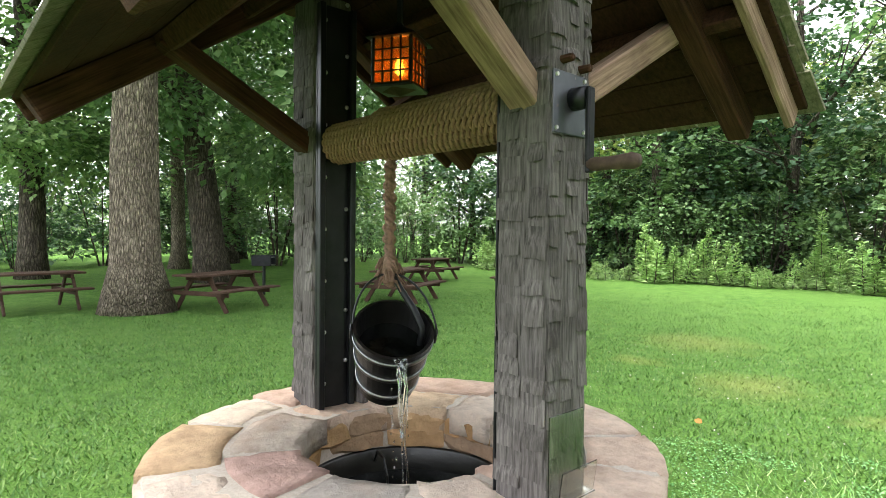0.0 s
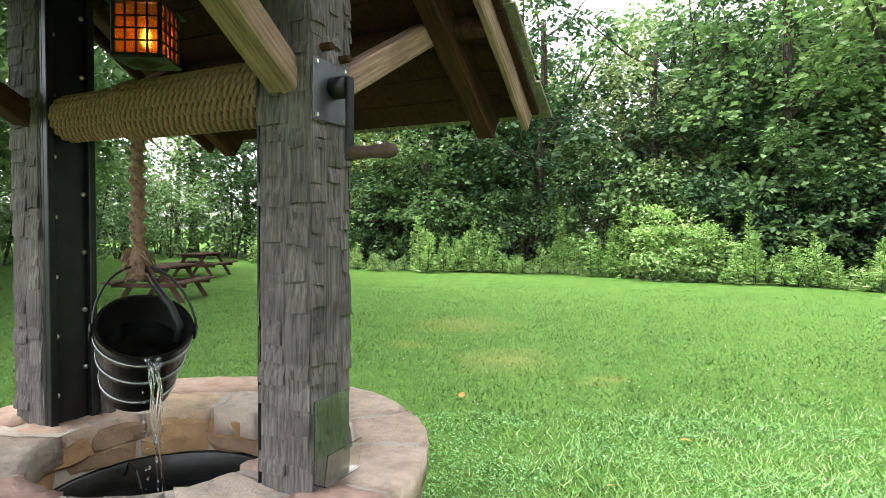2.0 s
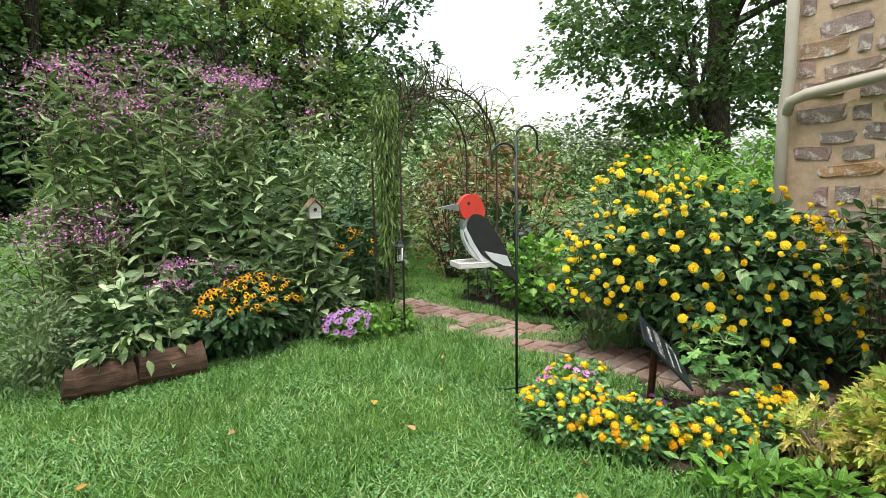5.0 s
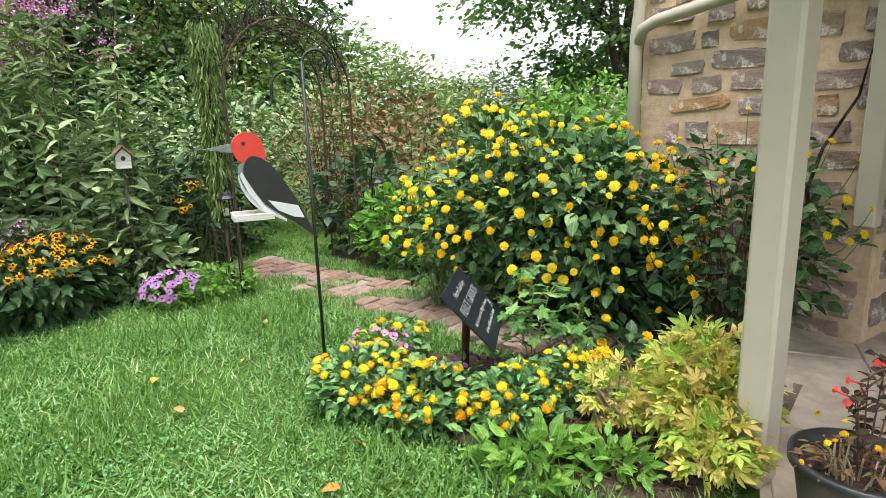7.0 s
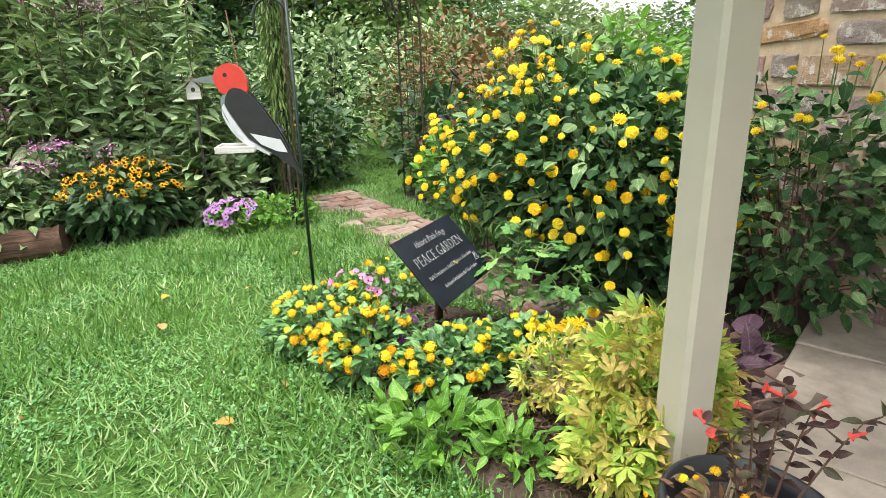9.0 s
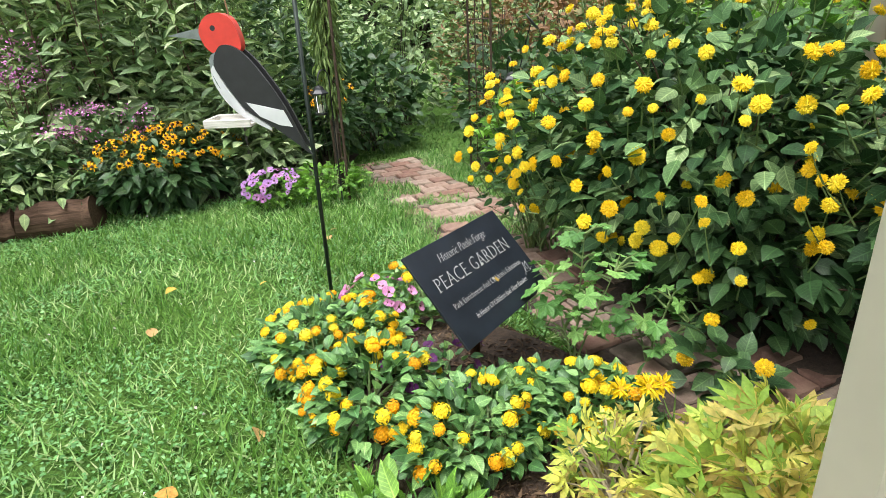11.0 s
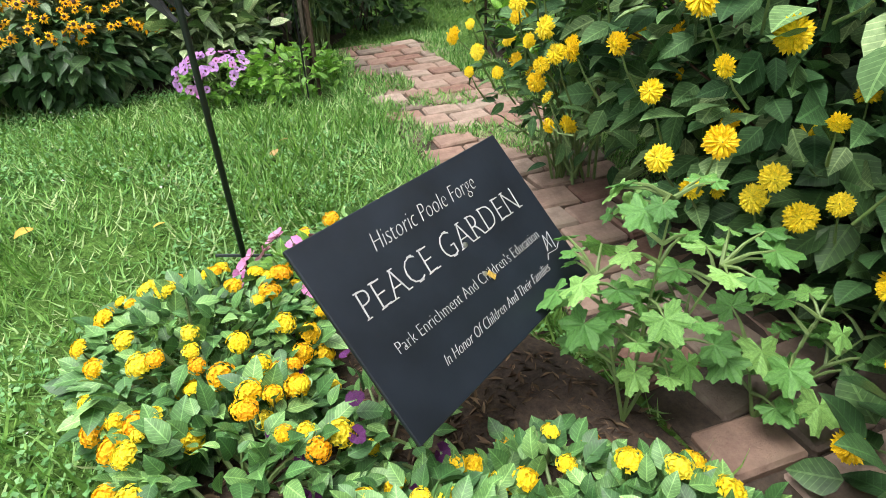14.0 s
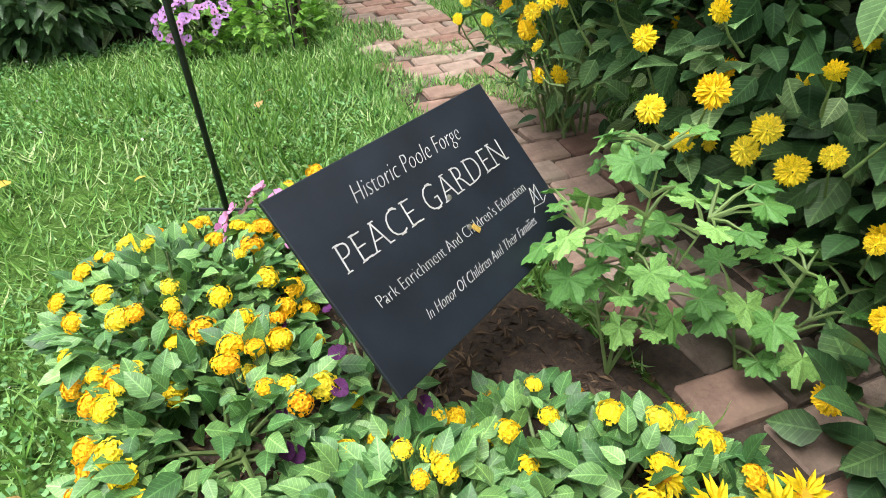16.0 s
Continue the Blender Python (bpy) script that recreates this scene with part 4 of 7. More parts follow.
tree("shade_tree", (-22.8, 14.8), 15, 0.32, 5, "slender park tree with patchy bark", "mid", BARK, (0.2, 0), 7, 0.3, 200, 40, 0.22, 0.65)
tree("shade_tree", (-29, 23.2), 16, 0.36, 6, "park tree at the edge of the wood", "light", BARK_DARK, (0.4, 0), 8, 0.25, 220, 40, 0.24, 0.7)
tree("shade_tree", (-15.4, 16.4), 15, 0.38, 5.5, "park tree beside the picnic tables", "light", BARK, (0.3, 0.2), 9, 0.28, 260, 42, 0.22, 0.65, low=[(0, -1, 3.8, 2.2, 45)])
tree("shade_tree", (-25, 19.5), 15, 0.36, 6, "park tree at the edge of the wood", "mid", BARK_DARK, (-0.5, 0.3), 10, 0.2, 220, 40, 0.24, 0.7)
tree("maple_tree", (38.0, 2.6), 21, 0.75, 9.0, "broad dark green maple on the far lawn", "maple", BARK_DARK, (-0.5, 0.5), 11, 0.1, 240, 150, 0.38, 0.8, 9, 0.14, 1.3, droop=0.4, lobe=1.7)


def wood_edge(u):
    """The edge of the wood, from the far left round to the garden."""
    pts = [(-48, 20), (-34, 27), (-22, 28), (-12, 25), (-5, 21.2), (1, 21.4), (6, 19.0), (10.5, 17.0), (15, 16.5), (21, 17.5)]
    f = u * (len(pts) - 1)
    i = min(int(f), len(pts) - 2)
    p, q = Vector(pts[i]), Vector(pts[i + 1])
    d = (q - p).normalized()
    return p.lerp(q, f - i), Vector((-d.y, d.x))


def forest_tree(seed, height, crown, leaf, base, count, size, limbs=4):
    t = tree("forest_tree", (0, 0), height, 0.16 + height * 0.008, crown, "tall leafy tree of the wood edge", leaf, BARK_DARK, (random.Random(seed).uniform(-0.6, 0.6), 0), seed, base, int(count * 0.3), 84, size * 1.32, 0.75, limbs, 0.3, 1.2, 0.3, "tree", "trees of the wood", None, 1.05)
    return t


KINDS = [forest_tree(21, 13, 3.2, "mid", 0.12, 190, 0.21), forest_tree(22, 12, 3.0, "yellow", 0.16, 150, 0.19), forest_tree(23, 14, 3.6, "dark", 0.08, 210, 0.22), forest_tree(24, 11, 2.8, "olive", 0.1, 170, 0.17), forest_tree(25, 13.5, 3.4, "light", 0.2, 150, 0.2)]
rnd = random.Random(12)
spots = []
for k in range(52):
    u = (k % 40 + rnd.uniform(-0.3, 0.3)) / 39 if k < 40 else 0.35 + 0.65 * (k - 40) / 11
    p, nrm = wood_edge(min(max(u, 0), 1))
    spots.append((p + nrm * (3.2 + (k % 3) * 2.6 + rnd.uniform(-0.5, 0.5) + (7 if k >= 40 else 0)), rnd.uniform(0.8, 1.05)))
for a, d in ((39, 23), (43, 25), (46.5, 23), (49, 27), (36, 27)):
    spots.append((Vector((1.3 + d * math.sin(radians(a)), -1.1 + d * math.cos(radians(a)))), rnd.uniform(0.8, 1.0)))
for k, (p, s) in enumerate(spots):
    kind = KINDS[(k * 7 + rnd.randint(0, 4)) % 5]
    m = pose(p.x, p.y, 0, 0, 0, rnd.uniform(0, 360))
    if k < 5:
        KINDS[k].matrix_basis = m
    else:
        copy_thing(kind, m).scale = (s, s, s * rnd.uniform(0.92, 1.08))


WEEDLEAF = leafy("weed_leaf", [(0.2, 0.35, 0.12), (0.31, 0.48, 0.19), (0.46, 0.6, 0.3)], 0.5, 0.4, grain=8)


def undergrowth(seed, leaf, w, h, count, size, label, category="shrub", group="", mat=None, tv=DIA_V, tf=DIA_F, clump=0.3, leaves=40, width=0.7, stems=6, lobe=0.0):
    rng = np.random.default_rng(seed)
    t = thing("shrub", pose(0, 0, 0), label, category, group)
    b = bmesh.new()
    r = random.Random(seed)
    for k in range(stems):
        a = r.uniform(0, 6.28)
        tube([(0.1 * math.cos(a), 0.1 * math.sin(a), -0.02), (w * 0.3 * math.cos(a), w * 0.3 * math.sin(a), h * 0.45), (w * 0.55 * math.cos(a), w * 0.55 * math.sin(a), h * 0.85)], [0.03, 0.02, 0.006], 5, b)
    tagged(part("branchwork", b, BARK_DARK, t), kind="stuff")
    if lobe:
        V, F = lobes((0, 0, h * 0.5), (w, w, h * 0.5), count, leaves, size, lobe, width, rng, 0.3, 0.1)
    else:
        V, F = clumps((0, 0, h * 0.5), (w, w, h * 0.5), count, leaves, size, clump, 0.3, width, rng, 0.2, tv, tf, 0.05)
    tagged(arrays("foliage", V, F, mat or GREENS[leaf], t), kind="stuff")
    return t


EDGE = [undergrowth(31, "dark", 2.1, 4.6, 30, 0.215, "dense dark shrub at the wood edge", group="shrubs of the wood edge", leaves=62, lobe=0.7),
        undergrowth(32, "mid", 2.0, 3.8, 28, 0.195, "dense green shrub at the wood edge", group="shrubs of the wood edge", leaves=62, lobe=0.7),
        undergrowth(33, "mid", 2.2, 5.4, 32, 0.24, "tall green shrub at the wood edge", group="shrubs of the wood edge", leaves=62, lobe=0.7)]
k = 0
for i in range(74):
    back = i >= 42
    p, nrm = wood_edge((i + rnd.uniform(-0.3, 0.3)) / 42 if 0 < i < 42 else 0.3 + 0.68 * ((i - 42) % 22) / 21 if back else 0.0)
    p = p + nrm * (1.4 + (i % 2) * 1.3 + rnd.uniform(-0.3, 0.3) + (9.0 if i >= 64 else 4.6 if back else 0))
    m = pose(p.x, p.y, 0, 0, 0, rnd.uniform(0, 360))
    if i < 3:
        EDGE[i].matrix_basis = m
    else:
        s = rnd.uniform(2.0, 2.4) if i >= 64 else rnd.uniform(1.35, 1.7) if back else rnd.uniform(0.8, 1.15)
        copy_thing(EDGE[rnd.randint(0, 2)], m).scale = (s, s, s)

for i in range(26):
    a, d = radians(-88 + 2.1 * i), 34 + 5 * math.sin(i * 1.9)
    sc = 1.15 + 0.4 * math.sin(i * 2.7)
    copy_thing(EDGE[(i * 2) % 3], pose(d * math.sin(a), d * math.cos(a), 0, 0, 0, i * 61)).scale = (sc, sc, sc)


def weed_stand(seed, columns, w, h, label, leaf):
    """Upright weeds: leafy stems of their own heights, wider at the foot."""
    rng = np.random.default_rng(seed)
    t = thing("weeds", pose(0, 0, 0), label, "weeds", "weeds along the lawn")
    at, ahead, size, lines = [], [], [], []
    for k in range(columns):
        foot = rng.normal(0, w, 2)
        top = h * rng.uniform(0.45, 1.0)
        bend = rng.normal(0, 0.12, 2)
        lines.append([(*foot, 0), (*(foot + bend * 0.5), top * 0.5), (*(foot + bend), top)])
        n = int(140 * top)
        f = rng.random(n) ** 0.85
        a = rng.uniform(0, 6.28, n)
        rr = 0.22 * (1.1 - f) * rng.random(n)
        at.append(np.stack([foot[0] + bend[0] * f + rr * np.cos(a), foot[1] + bend[1] * f + rr * np.sin(a), f * top], 1))
        ahead.append(np.stack([np.cos(a), np.sin(a), 0.1 + 0.9 * f * rng.random(n)], 1))
        size.append((0.2 - 0.09 * f) * (0.6 + 0.7 * rng.random(n)))
    V, F = spread(np.concatenate(at), np.concatenate(ahead), np.concatenate(size), 0.42, DIA_V, DIA_F, 0.5, rng)
    tagged(arrays("foliage", V, F, leaf, t), kind="stuff")
    tagged(part("branchwork", stems_of(lines, 0.012), BARK_DARK, t), kind="stuff")
    return t


WEED = [weed_stand(41, 6, 0.32, 1.75, "light green weeds along the lawn edge", WEEDLEAF), weed_stand(42, 9, 0.5, 1.35, "bright green weeds along the lawn edge", WEEDLEAF), weed_stand(43, 4, 0.2, 2.1, "tall pale green weeds along the lawn edge", WEEDLEAF), weed_stand(44, 10, 0.5, 0.8, "low green weeds along the lawn edge", GREENS["light"])]
for i in range(74):
    p, nrm = wood_edge(0.33 + 0.58 * (i + rnd.uniform(-0.5, 0.5)) / 74)
    p = p - nrm * (0.7 + rnd.uniform(-0.5, 0.5))
    m = pose(p.x, p.y, 0, 0, 0, rnd.uniform(0, 360))
    if i < 4:
        WEED[i].matrix_basis = m
    else:
        sc = rnd.uniform(0.6, 1.1)
        copy_thing(WEED[rnd.randint(0, 3)], m).scale = (sc, sc, sc * rnd.uniform(0.7, 1.2))
MOUND = undergrowth(45, "light", 1.5, 2.3, 110, 0.15, "vine-covered green mound at the lawn edge", "bush", "vine-covered mounds", clump=0.22, width=0.6, mat=WEEDLEAF)
for i, (u, sc) in enumerate(((0.632, 1.0), (0.655, 0.75), (0.78, 0.8), (0.83, 0.85))):
    p, nrm = wood_edge(u)
    p = p - nrm * 0.5
    m = pose(p.x, p.y, 0, 0, 0, i * 80)
    if i == 0:
        MOUND.matrix_basis = m
    else:
        copy_thing(MOUND, m).scale = (sc, sc, sc)
# far tree line that closes the lawns
FAR = [undergrowth(51, "mid", 6.5, 9, 130, 0.7, "distant leafy trees past the lawn", "trees", "far trees", clump=1.0, leaves=16), undergrowth(52, "olive", 6, 7, 120, 0.7, "distant leafy trees past the lawn", "trees", "far trees", clump=1.0, leaves=16)]
for i in range(28):
    a = radians(-50 + 330 * i / 27)
    d = 75 + 14 * math.sin(i * 2.3)
    m = pose(math.cos(a) * d + 5, math.sin(a) * d, 0, 0, 0, i * 77)
    if i < 2:
        FAR[i].matrix_basis = m
    else:
        copy_thing(FAR[i % 2], m).scale = (1, 1, 0.8 + 0.3 * math.sin(i * 1.7))

MIDTREE = [undergrowth(61, "light", 2.6, 6.5, 150, 0.28, "light green trees past the garden", "trees", "trees past the garden", clump=0.6, leaves=30), undergrowth(62, "olive", 2.4, 5.0, 130, 0.28, "pale green trees past the garden", "trees", "trees past the garden", clump=0.6, leaves=30)]
for i, (a, d, f) in enumerate(((52, 26, 1.0), (62, 30, 0.85), (56, 27, 0.95), (66, 33, 0.8), (71, 36, 0.7), (76, 40, 0.7), (48, 24, 1.1))):
    m = pose(1.3 + d * math.sin(radians(a)), -1.1 + d * math.cos(radians(a)), 0, 0, 0, i * 50)
    if i < 2:
        MIDTREE[i].matrix_basis = m
    else:
        copy_thing(MIDTREE[i % 2], m).scale = (1, 1, f)

# ---- picnic ground ----
def picnic_table(m):
    t = thing("picnic_table", m, "brown-stained wooden picnic table with attached benches on the lawn", "picnic table", "picnic tables")
    for k in range(5):
        part("tabletop_board", box(1.85, 0.138, 0.04, (0, -0.29 + 0.145 * k, 0.74)), WOOD_TABLE, t)
    for s in (-1, 1):
        for k in range(2):
            part("bench_board", box(1.85, 0.138, 0.04, (0, s * (0.62 + 0.145 * k), 0.44)), WOOD_TABLE, t)
    for x in (-0.62, 0.62):
        part("bench_beam", box(0.04, 1.56, 0.09, (x, 0, 0.375)), WOOD_TABLE, t)
        part("top_beam", box(0.04, 0.68, 0.09, (x + 0.045, 0, 0.675)), WOOD_TABLE, t)
        for s in (-1, 1):
            part("leg", box(0.04, 0.1, 0.86, (x + 0.09, s * 0.42, 0.36), (s * 33, 0, 0)), WOOD_TABLE, t)
    return t


first = picnic_table(pose(-10.14, 7.12, 0, 0, 0, 100))
for x, y, a in ((-12.9, 4.75, 80), (-7.96, 10.57, 100), (-10.8, 16.5, 95), (-6.3, 14.4, 100)):
    copy_thing(first, pose(x, y, 0, 0, 0, a))
grill = thing("park_grill", pose(-11.6, 9.6, 0, 0, 0, 30), "black steel park grill on a post in the lawn", "grill")
part("post", tube([(0, 0, -0.02), (0, 0, 0.75)], 0.04, 10), STEEL_BLACK, grill)
b = box(0.5, 0.4, 0.03, (0, 0, 0.77))
for y, sy in ((0.2, 0.02), (-0.2, 0.02)):
    box(0.5, sy, 0.25, (0, y, 0.9), bm=b)
box(0.02, 0.4, 0.25, (-0.25, 0, 0.9), bm=b)
part("firebox", b, STEEL_BLACK, grill)
part("grate", box(0.46, 0.36, 0.015, (0, 0, 0.97)), STEEL_GREY, grill)

# ---- house and porch ----
U, NRM = Vector((-0.515, -0.857, 0)), Vector((-0.857, 0.515, 0))
C0, C1 = Vector((7.03, -1.03, 0)), Vector((6.175, -2.453, 0))
HOUSE = Matrix.Translation(C0) @ Matrix(((-U.x, -NRM.x, 0), (-U.y, -NRM.y, 0), (0, 0, 1))).to_4x4()
# house frame: x runs back along the wall to the far corner (wall lies at x < 0), y into the house, z up
house = thing("house", HOUSE, "old stone house with cream trim and a porch", "house")
LW = (C1 - C0).length
part("wall", box(LW, 0.4, 5.4, (-LW / 2, 0.2, 2.7), bevel=0.0), HOUSEMORTAR, house, "rubble stone wall with tan pointing")
part("return_wall", box(0.4, 1.3, 5.4, (-LW + 0.2, 1.05, 2.7), bevel=0.0), HOUSEMORTAR, house)
part("porch_wall", box(4.5, 0.4, 5.4, (-LW - 2.25, 1.5, 2.7), bevel=0.0), HOUSEMORTAR, house)
part("end_wall", box(0.4, 6.0, 5.4, (-0.2, 3.4, 2.7), bevel=0.0), HOUSEMORTAR, house)
b = bmesh.new()
prof = [(-0.4, 5.35), (3.6, 8.2), (7.6, 5.35), (3.6, 8.0)]
for x in (0.35, -7.2):
    for y, z in prof:
        b.verts.new((x, y, z))
b.verts.ensure_lookup_table()
for k in range(4):
    b.faces.new((b.verts[k], b.verts[(k + 1) % 4], b.verts[4 + (k + 1) % 4], b.verts[4 + k]))
b.faces.new(b.verts[:4]), b.faces.new(b.verts[4:])
part("roof", b, SHINGLE, house)


def rubble(w, h, d, seed):
    rng = random.Random(seed)
    b = bmesh.new()
    ring = []
    for x, z, nx, nz in ((-1, -1, 1, 0), (1, -1, 0, 1), (1, 1, -1, 0), (-1, 1, 0, -1)):
        for f in (0.0, 0.7, 1.35):
            cut = 0.96 if f == 0 else 1.0
            ring.append((0.5 * w * (x * cut + nx * f) * rng.uniform(0.9, 1.04), 0.5 * h * (z * cut + nz * f) * rng.uniform(0.82, 1.06)))
    k = len(ring)
    outer = [b.verts.new((x, 0.02, z)) for x, z in ring]
    mid = [b.verts.new((x * 0.99, -d * rng.uniform(0.4, 0.9), z * 0.98)) for x, z in ring]
    top = [b.verts.new((x * rng.uniform(0.86, 0.98), -d * rng.uniform(0.5, 1.6), z * rng.uniform(0.82, 0.98))) for x, z in ring]
    for r, s in ((outer, mid), (mid, top)):
        for i in range(k):
            b.faces.new((r[i], r[(i + 1) % k], s[(i + 1) % k], s[i]))
    b.faces.new(top)
    return b


rnd = random.Random(3)
for (x0, x1, y, z1, own) in ((-LW + 0.02, -0.05, 0.0, 3.6, 1), (-LW - 1.6, -LW, 1.3, 2.5, 2)):
    z = 0.0
    while z < z1:
        h = rnd.uniform(0.12, 0.2)
        x = x0 + rnd.uniform(0.0, 0.16)
        while x < x1 - 0.1:
            w = min(rnd.choice((0.12, 0.2, 0.3, 0.4)) * rnd.uniform(0.8, 1.2), x1 - x)
            if x1 - x < 0.5 and own == 1 and int(z * 4) % 2:
                w = x1 - x
            ob = part("stone", rubble(w, h * rnd.uniform(0.6, 1.0), 0.011, rnd.random()), HOUSESTONE, house)
            ob.location = (x + w / 2, y, z + h / 2 + rnd.uniform(-0.025, 0.025))
            ob.rotation_euler = (0, rnd.uniform(-0.09, 0.09), 0)
            x += w + rnd.uniform(0.015, 0.12)
        z += h
part("downspout", tube([(-0.03, -0.09, 5.2), (-0.03, -0.09, 2.25), (-0.0, -0.09, 2.0), (-0.0, -0.09, 0.15)], 0.048, 12), CREAM, house, "cream downspout", True)
part("drain_pipe", tube([(-LW - 0.2, -0.1, 2.32), (-0.9, -0.1, 2.19), (-0.18, -0.1, 2.1), (-0.06, -0.1, 2.06), (-0.02, -0.09, 1.96)], 0.045, 12), CREAM, house, "cream drain pipe", True)
part("corner_post", box(0.11, 0.11, 1.84, (-LW + 0.02, -0.065, 1.68), bevel=0.008), CREAM, house, "cream-painted porch post at the wall")
part("porch_ceiling", box(4.8, 4.0, 0.08, (-LW - 2.3, -0.35, 2.64)), WOOD_GREY, house)
for k in range(8):
    for j in range(3):
        ob = part("stone", rubble(0.3 + 0.05 * ((k + j) % 3), 0.2, 0.02, k * 3.1 + j), HOUSESTONE, house)
        ob.matrix_basis = pose(-LW, 0.22 + 0.42 * j + 0.1 * (k % 2), 0.2 + 0.3 * k, 0, 0, -90)
part("porch_beam", box(0.14, 2.2, 0.2, (-LW, -1.05, 2.5)), CREAM, house)
part("porch_beam", box(4.5, 0.14, 0.2, (-LW - 2.2, -1.96, 2.5)), CREAM, house)
part("porch_pilaster", box(0.24, 0.2, 2.1, (-LW - 0.75, 1.17, 1.55), bevel=0.01), CREAM, house)
part("pilaster_plinth", box(0.4, 0.3, 0.62, (-LW - 0.75, 1.13, 0.62), bevel=0.015), CREAM, house)
part("plinth_cap", box(0.44, 0.34, 0.05, (-LW - 0.75, 1.13, 0.95), bevel=0.015), CREAM, house)
post = thing("porch_post", pose(4.47, -1.80, 0) @ HOUSE.to_3x3().to_4x4(), "cream-painted square porch post with chamfered edges", "post")
part("shaft", box(0.125, 0.125, 2.62, (0, 0, 1.31), bevel=0.014), CREAM, post)
ivy = thing("dead_vine", HOUSE, "bare brown vine stem on the stone wall", "vine")
part("stem", tube([(-1.35, -0.06, 0.6), (-1.3, -0.06, 0.95), (-1.36, -0.05, 1.2), (-1.52, -0.05, 1.5), (-1.56, -0.05, 1.75)], [0.014, 0.012, 0.01, 0.008, 0.004], 6), BARK_DARK, ivy)

# patio of flagstones
b = bmesh.new()
slab = [(3.75, -1.8), (5.2, -1.85), (6.4, -1.95), (7.6, -2.6), (6.2, -7), (1.5, -7), (2.4, -4)]
lo, hi = [b.verts.new((x, y, -0.05)) for x, y in slab], [b.verts.new((x, y, 0.012)) for x, y in slab]
b.faces.new(hi), b.faces.new(lo[::-1])
for i in range(len(slab)):
    b.faces.new((lo[i], lo[(i + 1) % len(slab)], hi[(i + 1) % len(slab)], hi[i]))
patio = tagged(part("patio", b, PAVING), "sandy flagstone patio in front of the porch", "patio", kind="structure")
rnd = random.Random(8)
y = -1.86
row = 0
while y > -4.2:
    d = rnd.uniform(0.5, 0.8)
    x = 3.85 + 0.1 * row - (0.25 if row % 2 else 0) + max(0, (-1.86 - y) * -0.3)
    while x < 7.3:
        w = rnd.uniform(0.6, 1.1)
        if x + w < 7.4 + (y + 1.9) * 0.4:
            b = box(w - 0.012, d - 0.012, 0.03, (0, 0, 0), bevel=0.006, cuts=1)
            for v in b.verts:
                v.co += Vector((noise.noise(v.co * 3 + Vector((x, y, 0))), noise.noise(v.co * 3 + Vector((y, x, 4))), 0)) * 0.012
            ob = part("flagstone", b, PAVING, patio)
            ob.location = (x + w / 2, y - d / 2, 0.012 + rnd.uniform(0, 0.004))
        x += w
    y -= d
    row += 1

# ---- beds and path ----
def bed(name, cx, cy, rx, ry, mat, label, h=0.03):
    b = bmesh.new()
    rings = []
    for f, z in ((1.0, -0.01), (0.93, h * 0.6), (0.6, h), (0.2, h)):
        rings.append([b.verts.new((cx + rx * f * (1 + 0.06 * noise.noise(Vector((k * 0.7, cx, cy)))) * math.cos(2 * math.pi * k / 36), cy + ry * f * math.sin(2 * math.pi * k / 36), z + 0.008 * noise.noise(Vector((k, f * 9, 0))) * (f < 1))) for k in range(36)])
    for r, s in zip(rings, rings[1:]):
        for k in range(36):
            b.faces.new((r[k], r[(k + 1) % 36], s[(k + 1) % 36], s[k]))
    b.faces.new(rings[-1])
    return tagged(part(name, b, mat, smooth=True), label, "flower bed", kind="structure")


bed("mulch_bed", 4.75, -0.55, 0.52, 0.78, MULCH, "bark mulch bed around the slate sign")
bed("mulch_bed_2", 4.55, -1.32, 0.46, 0.42, MULCH, "bark mulch bed beside the porch post", 0.025)
bed("soil_bed", 5.35, 4.2, 1.65, 1.4, SOIL, "dark soil bed of tall flowers", 0.05)
bed("soil_bed_2", 6.6, -0.9, 0.95, 1.2, SOIL, "dark soil bed along the house", 0.04)
bed("soil_bed_3", 7.6, 1.3, 0.75, 1.1, SOIL, "dark soil bed beside the arch", 0.05)

# ---- plants ----
def arch_line(p, q, sag=0.15, n=4):
    p, q = Vector(p), Vector(q)
    return [p.lerp(q, k / n) + Vector((0, 0, sag * (q - p).length * math.sin(math.pi * k / n))) for k in range(n + 1)]


